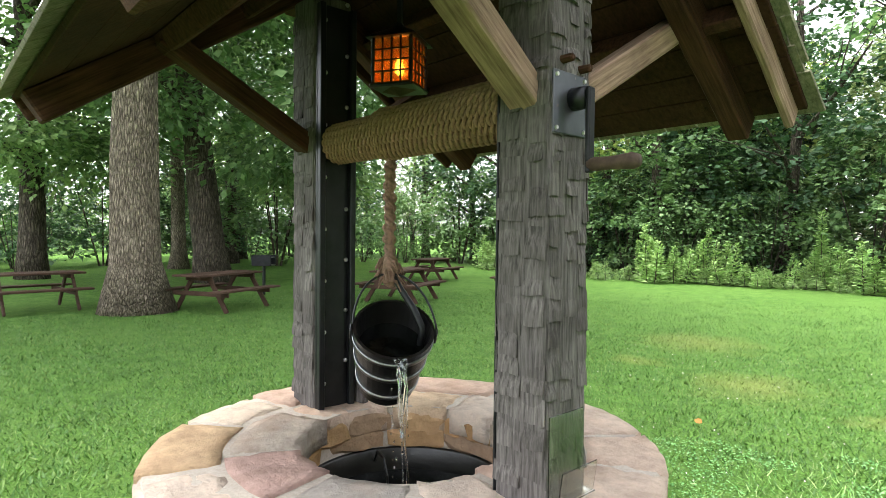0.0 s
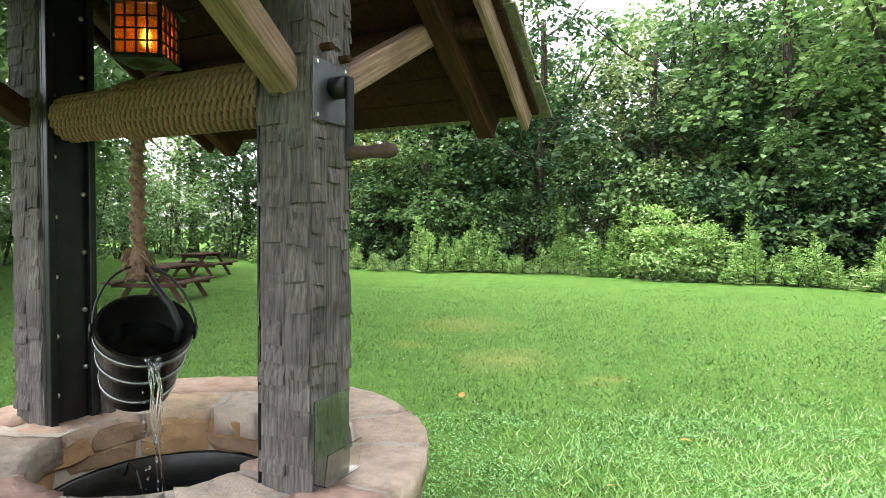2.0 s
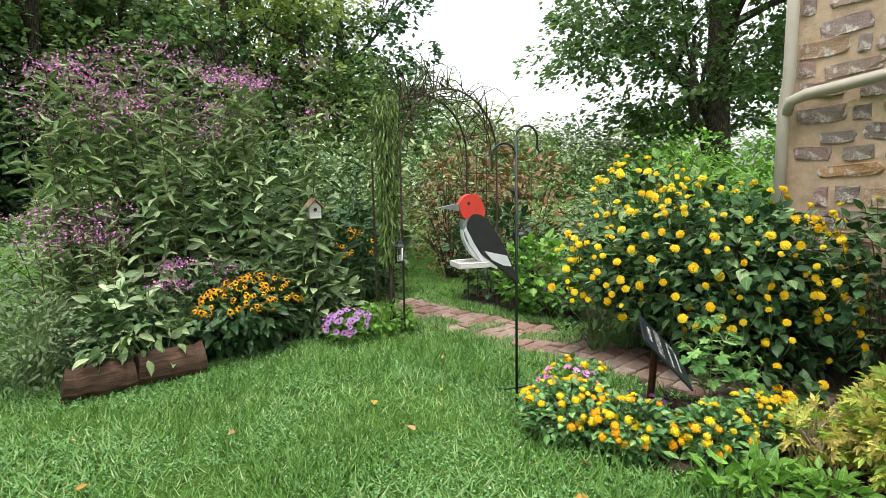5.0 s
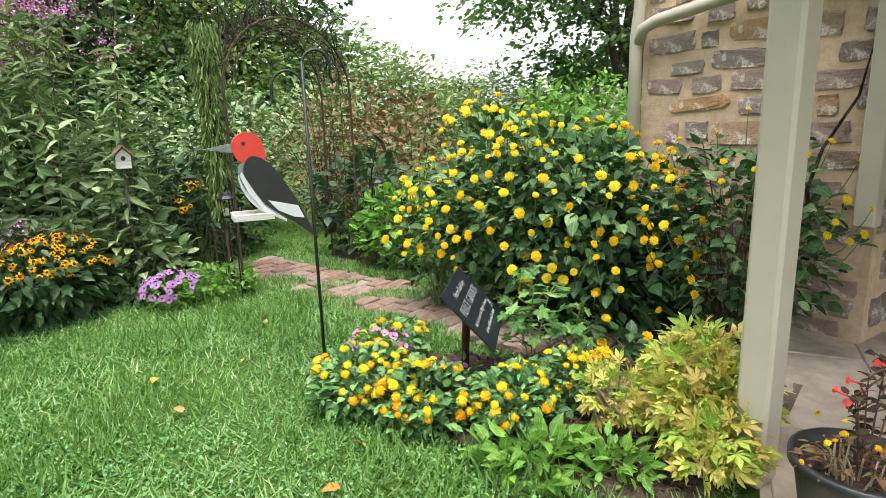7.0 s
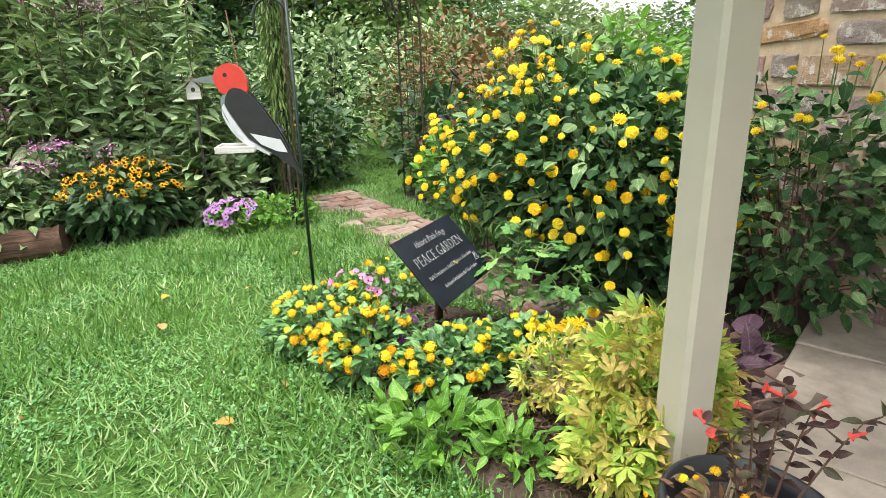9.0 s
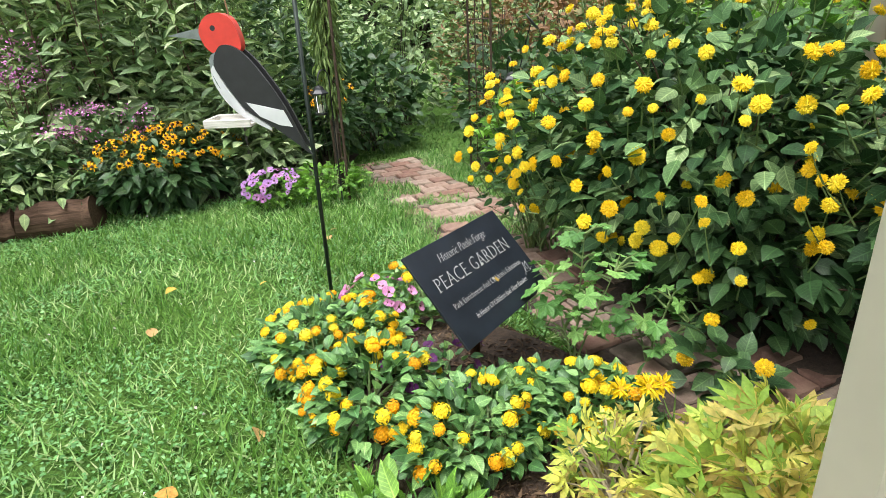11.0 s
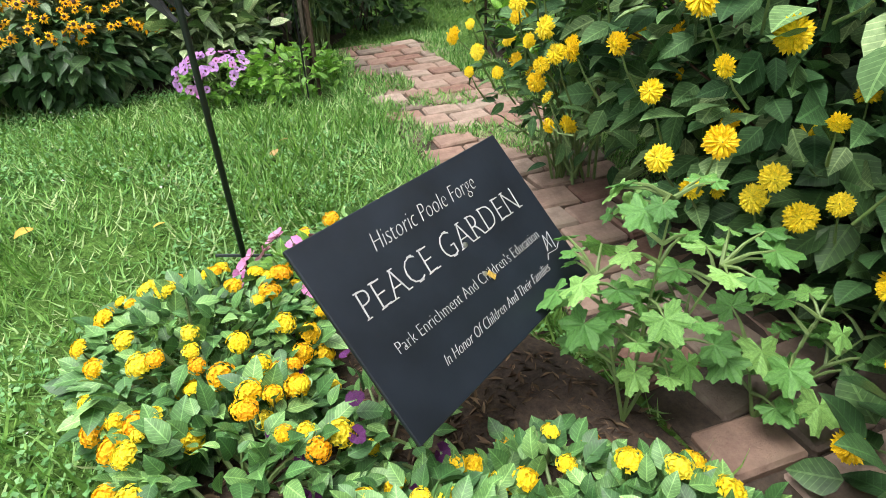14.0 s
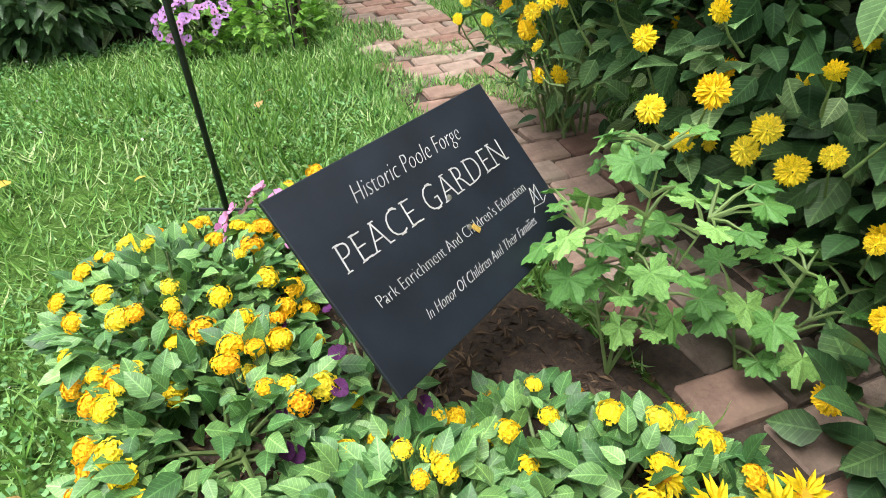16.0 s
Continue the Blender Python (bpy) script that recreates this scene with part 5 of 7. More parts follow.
LEAVES = {
    "sun": leafy("sunflower_leaf", [(0.016, 0.042, 0.018), (0.03, 0.075, 0.03), (0.055, 0.12, 0.048), (0.09, 0.17, 0.07), (0.19, 0.28, 0.14)], 0.55, 0.12, gloss=0.12, veins=True),
    "lantana": leafy("lantana_leaf", [(0.035, 0.1, 0.034), (0.065, 0.16, 0.054), (0.11, 0.235, 0.08), (0.19, 0.35, 0.125)], 0.42, 0.2, veins=True),
    "lime": leafy("yellowing_leaf", [(0.2, 0.36, 0.06), (0.38, 0.52, 0.1), (0.6, 0.62, 0.14), (0.64, 0.55, 0.16), (0.48, 0.33, 0.13)], 0.5, 0.35),
    "mallow": leafy("mallow_leaf", [(0.06, 0.17, 0.042), (0.12, 0.29, 0.075), (0.25, 0.46, 0.14)], 0.45, 0.25, False),
    "joe": leafy("perennial_leaf", [(0.07, 0.125, 0.05), (0.115, 0.19, 0.075), (0.18, 0.265, 0.11), (0.3, 0.38, 0.2)], 0.55, 0.25, veins=True),
    "broad": leafy("broad_bed_leaf", [(0.055, 0.105, 0.042), (0.1, 0.175, 0.075), (0.18, 0.265, 0.13), (0.34, 0.42, 0.26)], 0.5, 0.2, veins=True),
    # also worn by the sunflower bush's core, low branches and sprig, as painted shade
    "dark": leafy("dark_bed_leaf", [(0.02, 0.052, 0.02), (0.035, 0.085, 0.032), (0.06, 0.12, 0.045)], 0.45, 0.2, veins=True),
    "grey": leafy("greyish_leaf", [(0.09, 0.14, 0.075), (0.12, 0.18, 0.09), (0.16, 0.22, 0.12)], 0.6, 0.25, veins=True),
    "weep": leafy("weeping_leaf", [(0.1, 0.17, 0.05), (0.15, 0.23, 0.07), (0.22, 0.3, 0.1)], 0.55, 0.3),
    "red": leafy("bronze_leaf", [(0.035, 0.02, 0.02), (0.06, 0.03, 0.028), (0.05, 0.06, 0.025)], 0.4, 0.2, veins=True),
    "plum": leafy("plum_leaf", [(0.09, 0.04, 0.07), (0.14, 0.08, 0.12), (0.19, 0.13, 0.17)], 0.45, 0.15, veins=True),
    "twig": leafy("rusty_leaf", [(0.16, 0.08, 0.045), (0.22, 0.12, 0.06), (0.14, 0.14, 0.05)], 0.6, 0.25),
    "bright": leafy("bright_leaf", [(0.08, 0.2, 0.03), (0.12, 0.27, 0.045), (0.17, 0.33, 0.06)], 0.5, 0.4, veins=True),
}
PETAL = {
    "gold": leafy("golden_petal", [(0.86, 0.56, 0.008), (0.88, 0.65, 0.015), (0.88, 0.7, 0.04)], 0.5, 0.3, False),
    "lant": leafy("lantana_floret", [(0.87, 0.5, 0.008), (0.88, 0.66, 0.02), (0.88, 0.72, 0.05)], 0.5, 0.3, False),
    "susan": leafy("rudbeckia_petal", [(0.85, 0.4, 0.005), (0.88, 0.5, 0.01)], 0.55, 0.25, False),
    "daisy": leafy("daisy_petal", [(0.85, 0.6, 0.01), (0.85, 0.66, 0.02)], 0.55, 0.3, False),
    "lilac": leafy("petunia_petal", [(0.35, 0.16, 0.5), (0.45, 0.24, 0.6), (0.5, 0.2, 0.5)], 0.55, 0.3, False),
    "pink": leafy("pink_petal", [(0.55, 0.2, 0.5), (0.65, 0.3, 0.55)], 0.55, 0.3, False),
    "violet": leafy("violet_petal", [(0.06, 0.006, 0.07), (0.1, 0.015, 0.13)], 0.55, 0.2, False),
    "mauve": leafy("ironweed_floret", [(0.46, 0.14, 0.44), (0.62, 0.2, 0.6), (0.72, 0.32, 0.7)], 0.7, 0.25),
    "coral": leafy("coral_tube", [(0.75, 0.07, 0.06), (0.8, 0.12, 0.1)], 0.5, 0.25, False),
}
DISC = plain("flower_disc", (0.05, 0.02, 0.008), 0.9, 0.0, 0.4, 200)
DISC_GOLD = plain("golden_disc", (0.6, 0.28, 0.01), 0.9, 0.0, 0.3, 200)
STALK = plain("green_stalk", (0.11, 0.17, 0.05), 0.6, 0.0, 0.3, 20)
STALK_RED = plain("reddish_stalk", (0.1, 0.05, 0.035), 0.6, 0.0, 0.3, 20)
DRYSTALK = plain("dry_stalk", (0.36, 0.3, 0.2), 0.8, 0.0, 0.3, 20)


def bloom(layers, petal, disc=None, disc_r=0.2, width=0.5, seed=1, tv=DIA_V, disc_h=0.12):
    """A flower head of unit radius facing +z: layers of (petals, length, rise in degrees, height)."""
    rng = np.random.default_rng(seed)
    bits = []
    for count, length, rise, height in layers:
        a = 2 * math.pi * (np.arange(count) + rng.random(count) * 0.7) / count
        e = np.radians(rise + rng.normal(0, 9, count))
        ahead = np.stack([np.cos(a) * np.cos(e), np.sin(a) * np.cos(e), np.sin(e)], 1)
        bits.append(spread(ahead * 0.06 + [0, 0, height], ahead, length * (0.85 + 0.3 * rng.random(count)), width, tv, DIA_F, 0.1, rng))
    V, F = joined(bits)
    me = bpy.data.meshes.new("flower")
    b = bmesh.new()
    vs = [b.verts.new(v) for v in V]
    for f in F:
        b.faces.new([vs[i] for i in f])
    if disc:
        before = set(b.faces)
        lathe([(disc_r, 0.0), (disc_r * 0.95, disc_h * 0.7), (disc_r * 0.5, disc_h)], 9, b)
        for f in b.faces:
            if f not in before:
                f.material_index = 1
    b.to_mesh(me)
    b.free()
    me.materials.append(petal)
    if disc:
        me.materials.append(disc)
    return me


def pompon(seed):
    """A double flower head of unit radius: short petals set close all over a ball."""
    rng = np.random.default_rng(seed)
    V, F = [], []
    for k in range(150):
        z = 1 - 1.4 * (k + 0.5) / 150
        a = k * 2.39996 + rng.uniform(-0.3, 0.3)
        r = math.sqrt(1 - z * z)
        nrm = Vector((r * math.cos(a), r * math.sin(a), z))
        t = (Vector((math.cos(a), math.sin(a), 0.0)) - nrm * r * 0.9).normalized()
        side = nrm.cross(t).normalized()
        c = nrm * 0.42
        size = rng.uniform(0.42, 0.72)
        tip = c + (t * rng.uniform(0.5, 1.1) + nrm * rng.uniform(0.3, 0.9)).normalized() * size
        mid = c.lerp(tip, 0.62) + nrm * 0.06
        n0 = len(V)
        V += [c, mid + side * 0.1, tip, mid - side * 0.1]
        F += [(n0, n0 + 1, n0 + 2), (n0, n0 + 2, n0 + 3)]
    n0 = len(V)
    for i in range(5):
        for j in range(8):
            e, a = 0.1 + 0.5 * i, 2 * math.pi * j / 8
            V.append(Vector((0.5 * math.sin(e) * math.cos(a), 0.5 * math.sin(e) * math.sin(a), 0.5 * math.cos(e))))
    F += [f for i in range(4) for j in range(8) for f in ((n0 + 8 * i + j, n0 + 8 * (i + 1) + j, n0 + 8 * (i + 1) + (j + 1) % 8), (n0 + 8 * i + j, n0 + 8 * (i + 1) + (j + 1) % 8, n0 + 8 * i + (j + 1) % 8))]
    me = bpy.data.meshes.new("flower")
    me.from_pydata([tuple(v) for v in V], [], F)
    me.materials.append(PETAL["gold"])
    return me


POMPON = [pompon(k) for k in range(4)]


def dome(seed, petal):
    """A lantana head: florets set close over a dome of unit radius."""
    rng = np.random.default_rng(seed)
    V, F = [], []
    for k in range(46):
        z = 1 - 1.1 * (k + 0.5) / 46
        a = k * 2.4 + rng.uniform(-0.2, 0.2)
        r = math.sqrt(max(0, 1 - z * z))
        nrm = Vector((r * math.cos(a), r * math.sin(a), z))
        c = Vector((nrm.x, nrm.y, nrm.z * 0.6)) * rng.uniform(0.82, 1.12)
        u = nrm.orthogonal().normalized()
        w = nrm.cross(u)
        base, turn = len(V), rng.uniform(0, 6)
        V.append(c - nrm * 0.07)
        for j in range(8):
            q = 0.27 if j % 2 == 0 else 0.16
            e = turn + j * math.pi / 4
            V.append(c + (u * math.cos(e) + w * math.sin(e)) * q)
        F += [(base, base + 1 + j, base + 1 + (j + 1) % 8) for j in range(8)]
    base = len(V)
    for i in range(5):
        for j in range(9):
            e, a = 0.1 + 0.36 * i, 2 * math.pi * j / 9
            V.append(Vector((0.78 * math.sin(e) * math.cos(a), 0.78 * math.sin(e) * math.sin(a), 0.48 * math.cos(e))))
    F += [(base + 9 * i + j, base + 9 * (i + 1) + j, base + 9 * (i + 1) + (j + 1) % 9) for i in range(4) for j in range(9)]
    F += [(base + 9 * i + j, base + 9 * (i + 1) + (j + 1) % 9, base + 9 * i + (j + 1) % 9) for i in range(4) for j in range(9)]
    me = bpy.data.meshes.new("flower")
    me.from_pydata([tuple(v) for v in V], [], F)
    me.materials.append(petal)
    return me


FLORET = [dome(k, PETAL["lant"]) for k in range(4)] + [dome(7, PETAL["susan"])]
SUSAN = [bloom([(11, 1.0, -12, 0)], PETAL["susan"], DISC, 0.3, 0.4, 20, disc_h=0.32)]
DAISY = [bloom([(16, 1.0, 6, 0), (8, 0.8, 14, 0.02)], PETAL["daisy"], DISC_GOLD, 0.28, 0.33, 22)]
CUP = np.array([(0, 0, 0), (0.6, 0.75, 0.12), (0, 1, 0.05), (-0.6, 0.75, 0.12)])
PETUNIA_EYE = [bloom([(5, 1.0, 12, 0)], PETAL["lilac"], DISC, 0.24, 0.95, 24, CUP, 0.2)]
PINKS = [bloom([(5, 1.0, 12, 0)], PETAL["pink"], DISC, 0.2, 0.95, 25, CUP, 0.2)]
VIOLET = [bloom([(5, 1.0, 15, 0)], PETAL["violet"], None, 0.2, 0.95, 26, CUP)]


def flowers(plant, meshes, places, facing, size, name="flower", seed=5, stalk=0.0):
    rng = random.Random(seed)
    inv = plant.matrix_basis.inverted()
    if stalk:
        lines = []
        for p, d in zip(places, facing):
            q, d = Vector(p), Vector(d).normalized()
            foot = q - d * stalk * rng.uniform(0.6, 1.1) - Vector((0, 0, stalk * rng.uniform(0.4, 1.2)))
            foot.z = max(foot.z, 0.03)
            lines.append([inv @ v for v in (foot, foot.lerp(q, 0.6) + Vector((0, 0, -0.012)), q)])
        tagged(part("stalkwork", stems_of(lines, 0.004), STALK, plant), kind="stuff")
    for p, d in zip(places, facing):
        ob = new(name, rng.choice(meshes))
        ob.parent = plant
        s = size * rng.uniform(0.62, 1.2)
        ob.matrix_basis = inv @ Matrix.Translation(p) @ Vector(d).to_track_quat("Z", "Y").to_matrix().to_4x4() @ Matrix.Rotation(rng.uniform(0, 6), 4, "Z") @ Matrix.Diagonal((s, s, s, 1))


def shell(n, c, r, rng, low=-0.2, toward=None, gap=0.0):
    """Places on an egg's upper surface, with outward directions; toward: keep those on that side."""
    d = rng.normal(0, 1, (n * 6, 3))
    d /= np.linalg.norm(d, axis=1, keepdims=True)
    keep = d[:, 2] > low
    if toward is not None:
        keep &= d @ np.asarray(toward) > 0.0
    d = d[keep]
    if gap:
        q, chosen = d * np.asarray(r), []
        for i in range(len(d)):
            if len(chosen) < n and all(np.linalg.norm(q[i] - q[j]) > gap * (0.3 if i % 4 == 0 else 1) for j in chosen):
                chosen.append(i)
        d = d[chosen]
    d = d[:n]
    return np.asarray(c) + d * np.asarray(r) * (0.93 + 0.14 * rng.random((len(d), 1))), d


def bushy(name, at, c, r, count, size, leaf, label, category, seed=1, width=0.75, stem=STALK, stems=14, hollow=0.35, up=0.25, low=0.02, tv=LEAF_V, tf=LEAF_F, roll=0.45, group="", sag=0.1, stem_r=0.007):
    """A plant whose stems fan out from its foot at "at" and whose leaves fill an egg of radii r about c."""
    rng = np.random.default_rng(seed)
    t = thing(name, pose(*at, 0), label, category, group)
    d = rng.normal(0, 1, (count, 3))
    d /= np.linalg.norm(d, axis=1, keepdims=True)
    rad = hollow + (1 - hollow) * rng.random(count) ** 0.5
    lump = np.array([1 + 0.22 * noise.noise(Vector(v) * 2.2 + Vector(c)) for v in d])
    p = np.asarray(c) + d * (rad * lump)[:, None] * np.asarray(r)
    d, p = d[p[:, 2] > low], p[p[:, 2] > low]
    ahead = d * [1, 1, 0.35] + rng.normal(0, 0.45, d.shape)
    ahead[:, 2] += up - 0.4 * rng.random(len(d))
    V, F = spread(p - [at[0], at[1], 0], ahead, size * (0.55 + 0.75 * rng.random(len(p))), width, tv, tf, roll, rng)
    tagged(arrays("foliage", V, F, LEAVES[leaf], t, True, "", tv), kind="stuff")
    lines = []
    for q in p[rng.choice(len(p), min(stems, len(p)), False)]:
        base = Vector((rng.normal(0, 0.05), rng.normal(0, 0.05), 0.0))
        lines.append(arch_line(base, q - np.array([at[0], at[1], 0]), sag))
    tagged(part("branchwork", stems_of(lines, stem_r), stem, t), kind="stuff")
    return t


rng = np.random.default_rng(17)
# big double-flowered sunflower bush over the path
SC, SR = (6.3, -0.5, 0.72), (0.8, 1.0, 0.64)
sunbush = bushy("sunflower_bush", (6.4, -0.6), SC, SR, 4300, 0.095, "sun", "tall bush of double golden sunflowers leaning over the path", "flower bush", 31, 0.68, STALK_RED, 90, 0.1, 0.1, 0.16)
p, d = shell(140, SC, (0.86, 1.06, 0.7), rng, -0.5, (-0.75, -0.35, 0.3), 0.05)
flowers(sunbush, POMPON, p, d + rng.normal(0, 0.4, d.shape) + [-0.35, -0.3, 0.25], 0.0315, "flower_head", 5, 0.12)
# added core: blocks light, and its darker leaf colour paints the bush's deep shade
bushy("sunflower_bush", (6.5, -0.62), (6.48, -0.6, 0.5), (0.5, 0.85, 0.52), 1500, 0.11, "dark", "added core of leaves darkened as shade inside the sunflower bush", "flower bush", 37, 0.7, STALK_RED, 30, 0.0, 0.0, 0.03)
# low branches take the darker leaf in place of "sun": shade put into colour
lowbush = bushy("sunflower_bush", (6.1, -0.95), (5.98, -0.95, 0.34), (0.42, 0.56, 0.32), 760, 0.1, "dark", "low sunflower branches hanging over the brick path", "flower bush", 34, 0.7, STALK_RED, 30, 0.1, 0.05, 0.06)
p, d = shell(20, (5.96, -0.98, 0.36), (0.46, 0.6, 0.34), rng, -0.4, (-0.9, -0.3, 0.2), 0.1)
flowers(lowbush, POMPON, p, d + [-0.3, -0.3, 0.2], 0.031, "flower_head", 6, 0.1)
shoots = bushy("sunflower_bush", (6.05, 0.3), (6.0, 0.28, 0.5), (0.3, 0.36, 0.42), 300, 0.085, "sun", "loose sunflower shoots over the edge of the path", "flower bush", 36, 0.5, STALK, 26, 0.1, 0.3, 0.1)
p, d = shell(34, (5.96, 0.26, 0.58), (0.38, 0.44, 0.5), rng, -0.2, (-0.8, -0.4, 0.3), 0.05)
flowers(shoots, POMPON, p, d + [-0.3, -0.4, 0.3], 0.03, "flower_head", 7, 0.14)
# the sprig's leaves are darkened the same way, for shade under the bush
sprig = bushy("sunflower_sprig", (5.5, -1.22), (5.4, -1.17, 0.13), (0.17, 0.15, 0.11), 40, 0.1, "dark", "low sunflower sprig lying over the bricks", "plant", 35, 0.75, STALK, 8, 0.2, 0.1, 0.04)
flowers(sprig, POMPON, [(5.33, -1.06, 0.16), (5.4, -1.3, 0.2), (5.52, -1.05, 0.24)], [(-0.5, -0.3, 0.6)] * 3, 0.03, "flower_head")
tall = bushy("sunflower_bush", (6.75, 0.0), (6.75, 0.05, 1.05), (0.4, 0.45, 0.5), 330, 0.12, "sun", "taller stems of golden double sunflowers behind the bush", "flower bush", 32, 0.6, STALK_RED, 30, 0.1, 0.2, 0.2)
p, d = shell(34, (6.7, 0.05, 1.15), (0.42, 0.5, 0.5), rng, 0.0, (-0.9, -0.2, 0.4))
flowers(tall, POMPON, p, d + [-0.3, -0.2, 0.3], 0.034, "flower_head", 8, 0.2)
wallbush = bushy("sunflower_bush", (6.15, -1.7), (6.1, -1.75, 0.68), (0.46, 0.56, 0.6), 1100, 0.085, "sun", "golden sunflowers growing against the stone wall", "flower bush", 33, 0.7, STALK_RED, 34, 0.25, 0.15, 0.06)
p, d = shell(32, (6.08, -1.75, 0.74), (0.62, 0.68, 0.68), rng, -0.1, (-0.9, 0.0, 0.4))
flowers(wallbush, POMPON, p, d + [-0.2, 0, 0.4], 0.028, "flower_head", 9, 0.12)

# lantana mound before the sign
for k, (x, y, rx, ry, h, n, f) in enumerate(((4.48, 0.0, 0.29, 0.27, 0.26, 950, 52), (4.42, -0.38, 0.25, 0.28, 0.24, 850, 44), (4.56, -0.78, 0.26, 0.2, 0.23, 760, 30), (4.88, -0.98, 0.23, 0.2, 0.22, 620, 22), (4.98, 0.12, 0.22, 0.2, 0.26, 260, 14), (4.84, -0.76, 0.2, 0.17, 0.15, 320, 9))):
    lan = bushy("lantana", (x, y), (x, y, h * 0.5), (rx, ry, h * 0.55), n, 0.053, "lantana", "low lantana with yellow flower clusters beside the sign", "flowers", 50 + k, 0.66, STALK, 26, 0.45, 0.3, 0.03, roll=0.3, group="lantana round the sign")
    p, d = shell(f, (x, y, h * 0.58), (rx, ry, h * 0.55), rng, -0.15, None, 0.036)
    flowers(lan, FLORET, p, d * [0.6, 0.6, 0.5] + [-0.15, -0.2, 0.5], 0.0242, "flower_head", 60 + k, 0.05)
dz = bushy("gold_daisy", (4.98, -1.08), (4.98, -1.08, 0.1), (0.13, 0.12, 0.1), 40, 0.06, "lantana", "golden daisies at the edge of the bed", "flowers", 71, 0.5)
flowers(dz, DAISY, [(4.93, -1.06, 0.22), (4.99, -1.12, 0.23), (5.05, -1.13, 0.22), (4.92, -0.98, 0.21)], [(-0.2, -0.4, 0.8)] * 4, 0.045, "flower_head")
wave = bushy("petunia", (4.78, 0.1), (4.78, 0.1, 0.13), (0.16, 0.18, 0.12), 130, 0.05, "bright", "pale pink petunias behind the sign", "flowers", 72, 0.6)
p, d = shell(26, (4.78, 0.1, 0.15), (0.17, 0.2, 0.12), rng, 0.1)
flowers(wave, PINKS, p, d + [-0.3, -0.3, 0.3], 0.024)
vio = bushy("petunia", (4.68, -0.42), (4.68, -0.42, 0.1), (0.18, 0.2, 0.1), 90, 0.05, "lantana", "dark purple petunias among the lantana", "flowers", 73, 0.6)
p, d = shell(14, (4.66, -0.44, 0.14), (0.2, 0.22, 0.1), rng, 0.2)
flowers(vio, VIOLET, p, d + [-0.3, -0.3, 0.3], 0.018)

# mallow with big lobed leaves
LOBE = [(0.0, 0.0, 0.0)]
for k in range(37):
    th = radians(-158 + 316 * k / 36)
    reach = (0.62 - 0.2 * abs(th) / 2.76) * (0.84 + 0.16 * math.cos(6 * th)) * (1.07 if k % 2 else 0.93)
    LOBE.append((math.sin(th) * reach, math.cos(th) * reach, 0.05 * math.cos(6 * th) - 0.3 * reach * reach))
LOBE_F = [(0, k + 1, k) for k in range(1, 37)]
LOBE_ME = bpy.data.meshes.new("lobed_leaf")
LOBE_ME.from_pydata([tuple(v) for v in LOBE], [], [tuple(int(i) for i in f) for f in LOBE_F])
LOBE_ME.materials.append(LEAVES["mallow"])
for x, y, h, n, lean in ((5.17, -0.69, 0.56, 62, (0.03, 0.0)), (5.4, -0.87, 0.27, 28, (0.08, -0.03))):
    mal = thing("mallow", pose(x, y, 0.02), "light green mallow with large lobed leaves", "plant", "mallow beside the sign")
    r = random.Random(n)
    lines = [arch_line((0, 0, 0), (lean[0] + dx, lean[1] + dy, h * f), 0.02) for dx, dy, f in ((0, 0, 1), (0.12, -0.06, 0.7), (-0.06, 0.1, 0.65))]
    for k in range(n):
        ln = lines[k % 3]
        q = ln[1 + k % 4].lerp(ln[min(4, 2 + k % 4)], r.random())
        a = r.uniform(0, 6.28)
        tip = q + Vector((math.cos(a), math.sin(a), r.uniform(0.1, 0.5))) * r.uniform(0.05, 0.11)
        lines.append(arch_line(q, tip, 0.1, 2))
        leaf = new("leaf", LOBE_ME)
        leaf.parent = mal
        s = r.uniform(0.055, 0.118) * (0.75 if q.z > h * 0.8 else 1)
        leaf.matrix_basis = Matrix.Translation(tip) @ pose(0, 0, 0, r.uniform(-55, 10), r.uniform(-30, 30), math.degrees(a) - 90) @ Matrix.Diagonal((s, s, s, 1))
    tagged(part("branchwork", stems_of(lines, 0.005), STALK, mal), kind="stuff")

# yellowing peony shrub, and low weeds in front
def divided(fingers):
    """A leaf cut into pointed fingers: (angle in degrees, length) each."""
    V, F = [(0, 0, 0)], []
    for a, ln in fingers:
        c, si, w, k = math.cos(radians(a)), math.sin(radians(a)), 0.155 * ln, len(V)
        V += [(x * c + y * si, y * c - x * si, z) for x, y, z in ((-w * 0.5, 0.3 * ln, 0.02), (-w, 0.62 * ln, 0.03), (0, ln, -0.1 * ln), (w, 0.62 * ln, 0.03), (w * 0.5, 0.3 * ln, 0.02), (0, 0.5 * ln, 0.0))]
        F += [(0, k + 5, k), (0, k + 4, k + 5), (k, k + 5, k + 1), (k + 1, k + 5, k + 2), (k + 2, k + 5, k + 3), (k + 3, k + 5, k + 4)]
    return np.array(V), np.array(F)


PALM_V, PALM_F = divided(((0, 1.0), (-34, 0.82), (34, 0.82), (-80, 0.6), (80, 0.6)))
for x, y, z, rx, ry, rz, count, size, label, seed in ((4.66, -1.24, 0.17, 0.18, 0.16, 0.16, 190, 0.066, "low yellowing peony beside the lantana", 84), (4.7, -1.61, 0.26, 0.3, 0.27, 0.25, 1000, 0.078, "yellowing peony shrub at the foot of the porch post", 81), (4.46, -1.64, 0.17, 0.24, 0.22, 0.17, 380, 0.078, "low yellowing peony at the edge of the patio", 85)):
    bushy("peony", (x, y), (x, y, z), (rx, ry, rz), count, size, "lime", label, "shrub", seed, 1.0, DRYSTALK, 60, 0.2, 0.3, 0.05, PALM_V, PALM_F, 0.8)
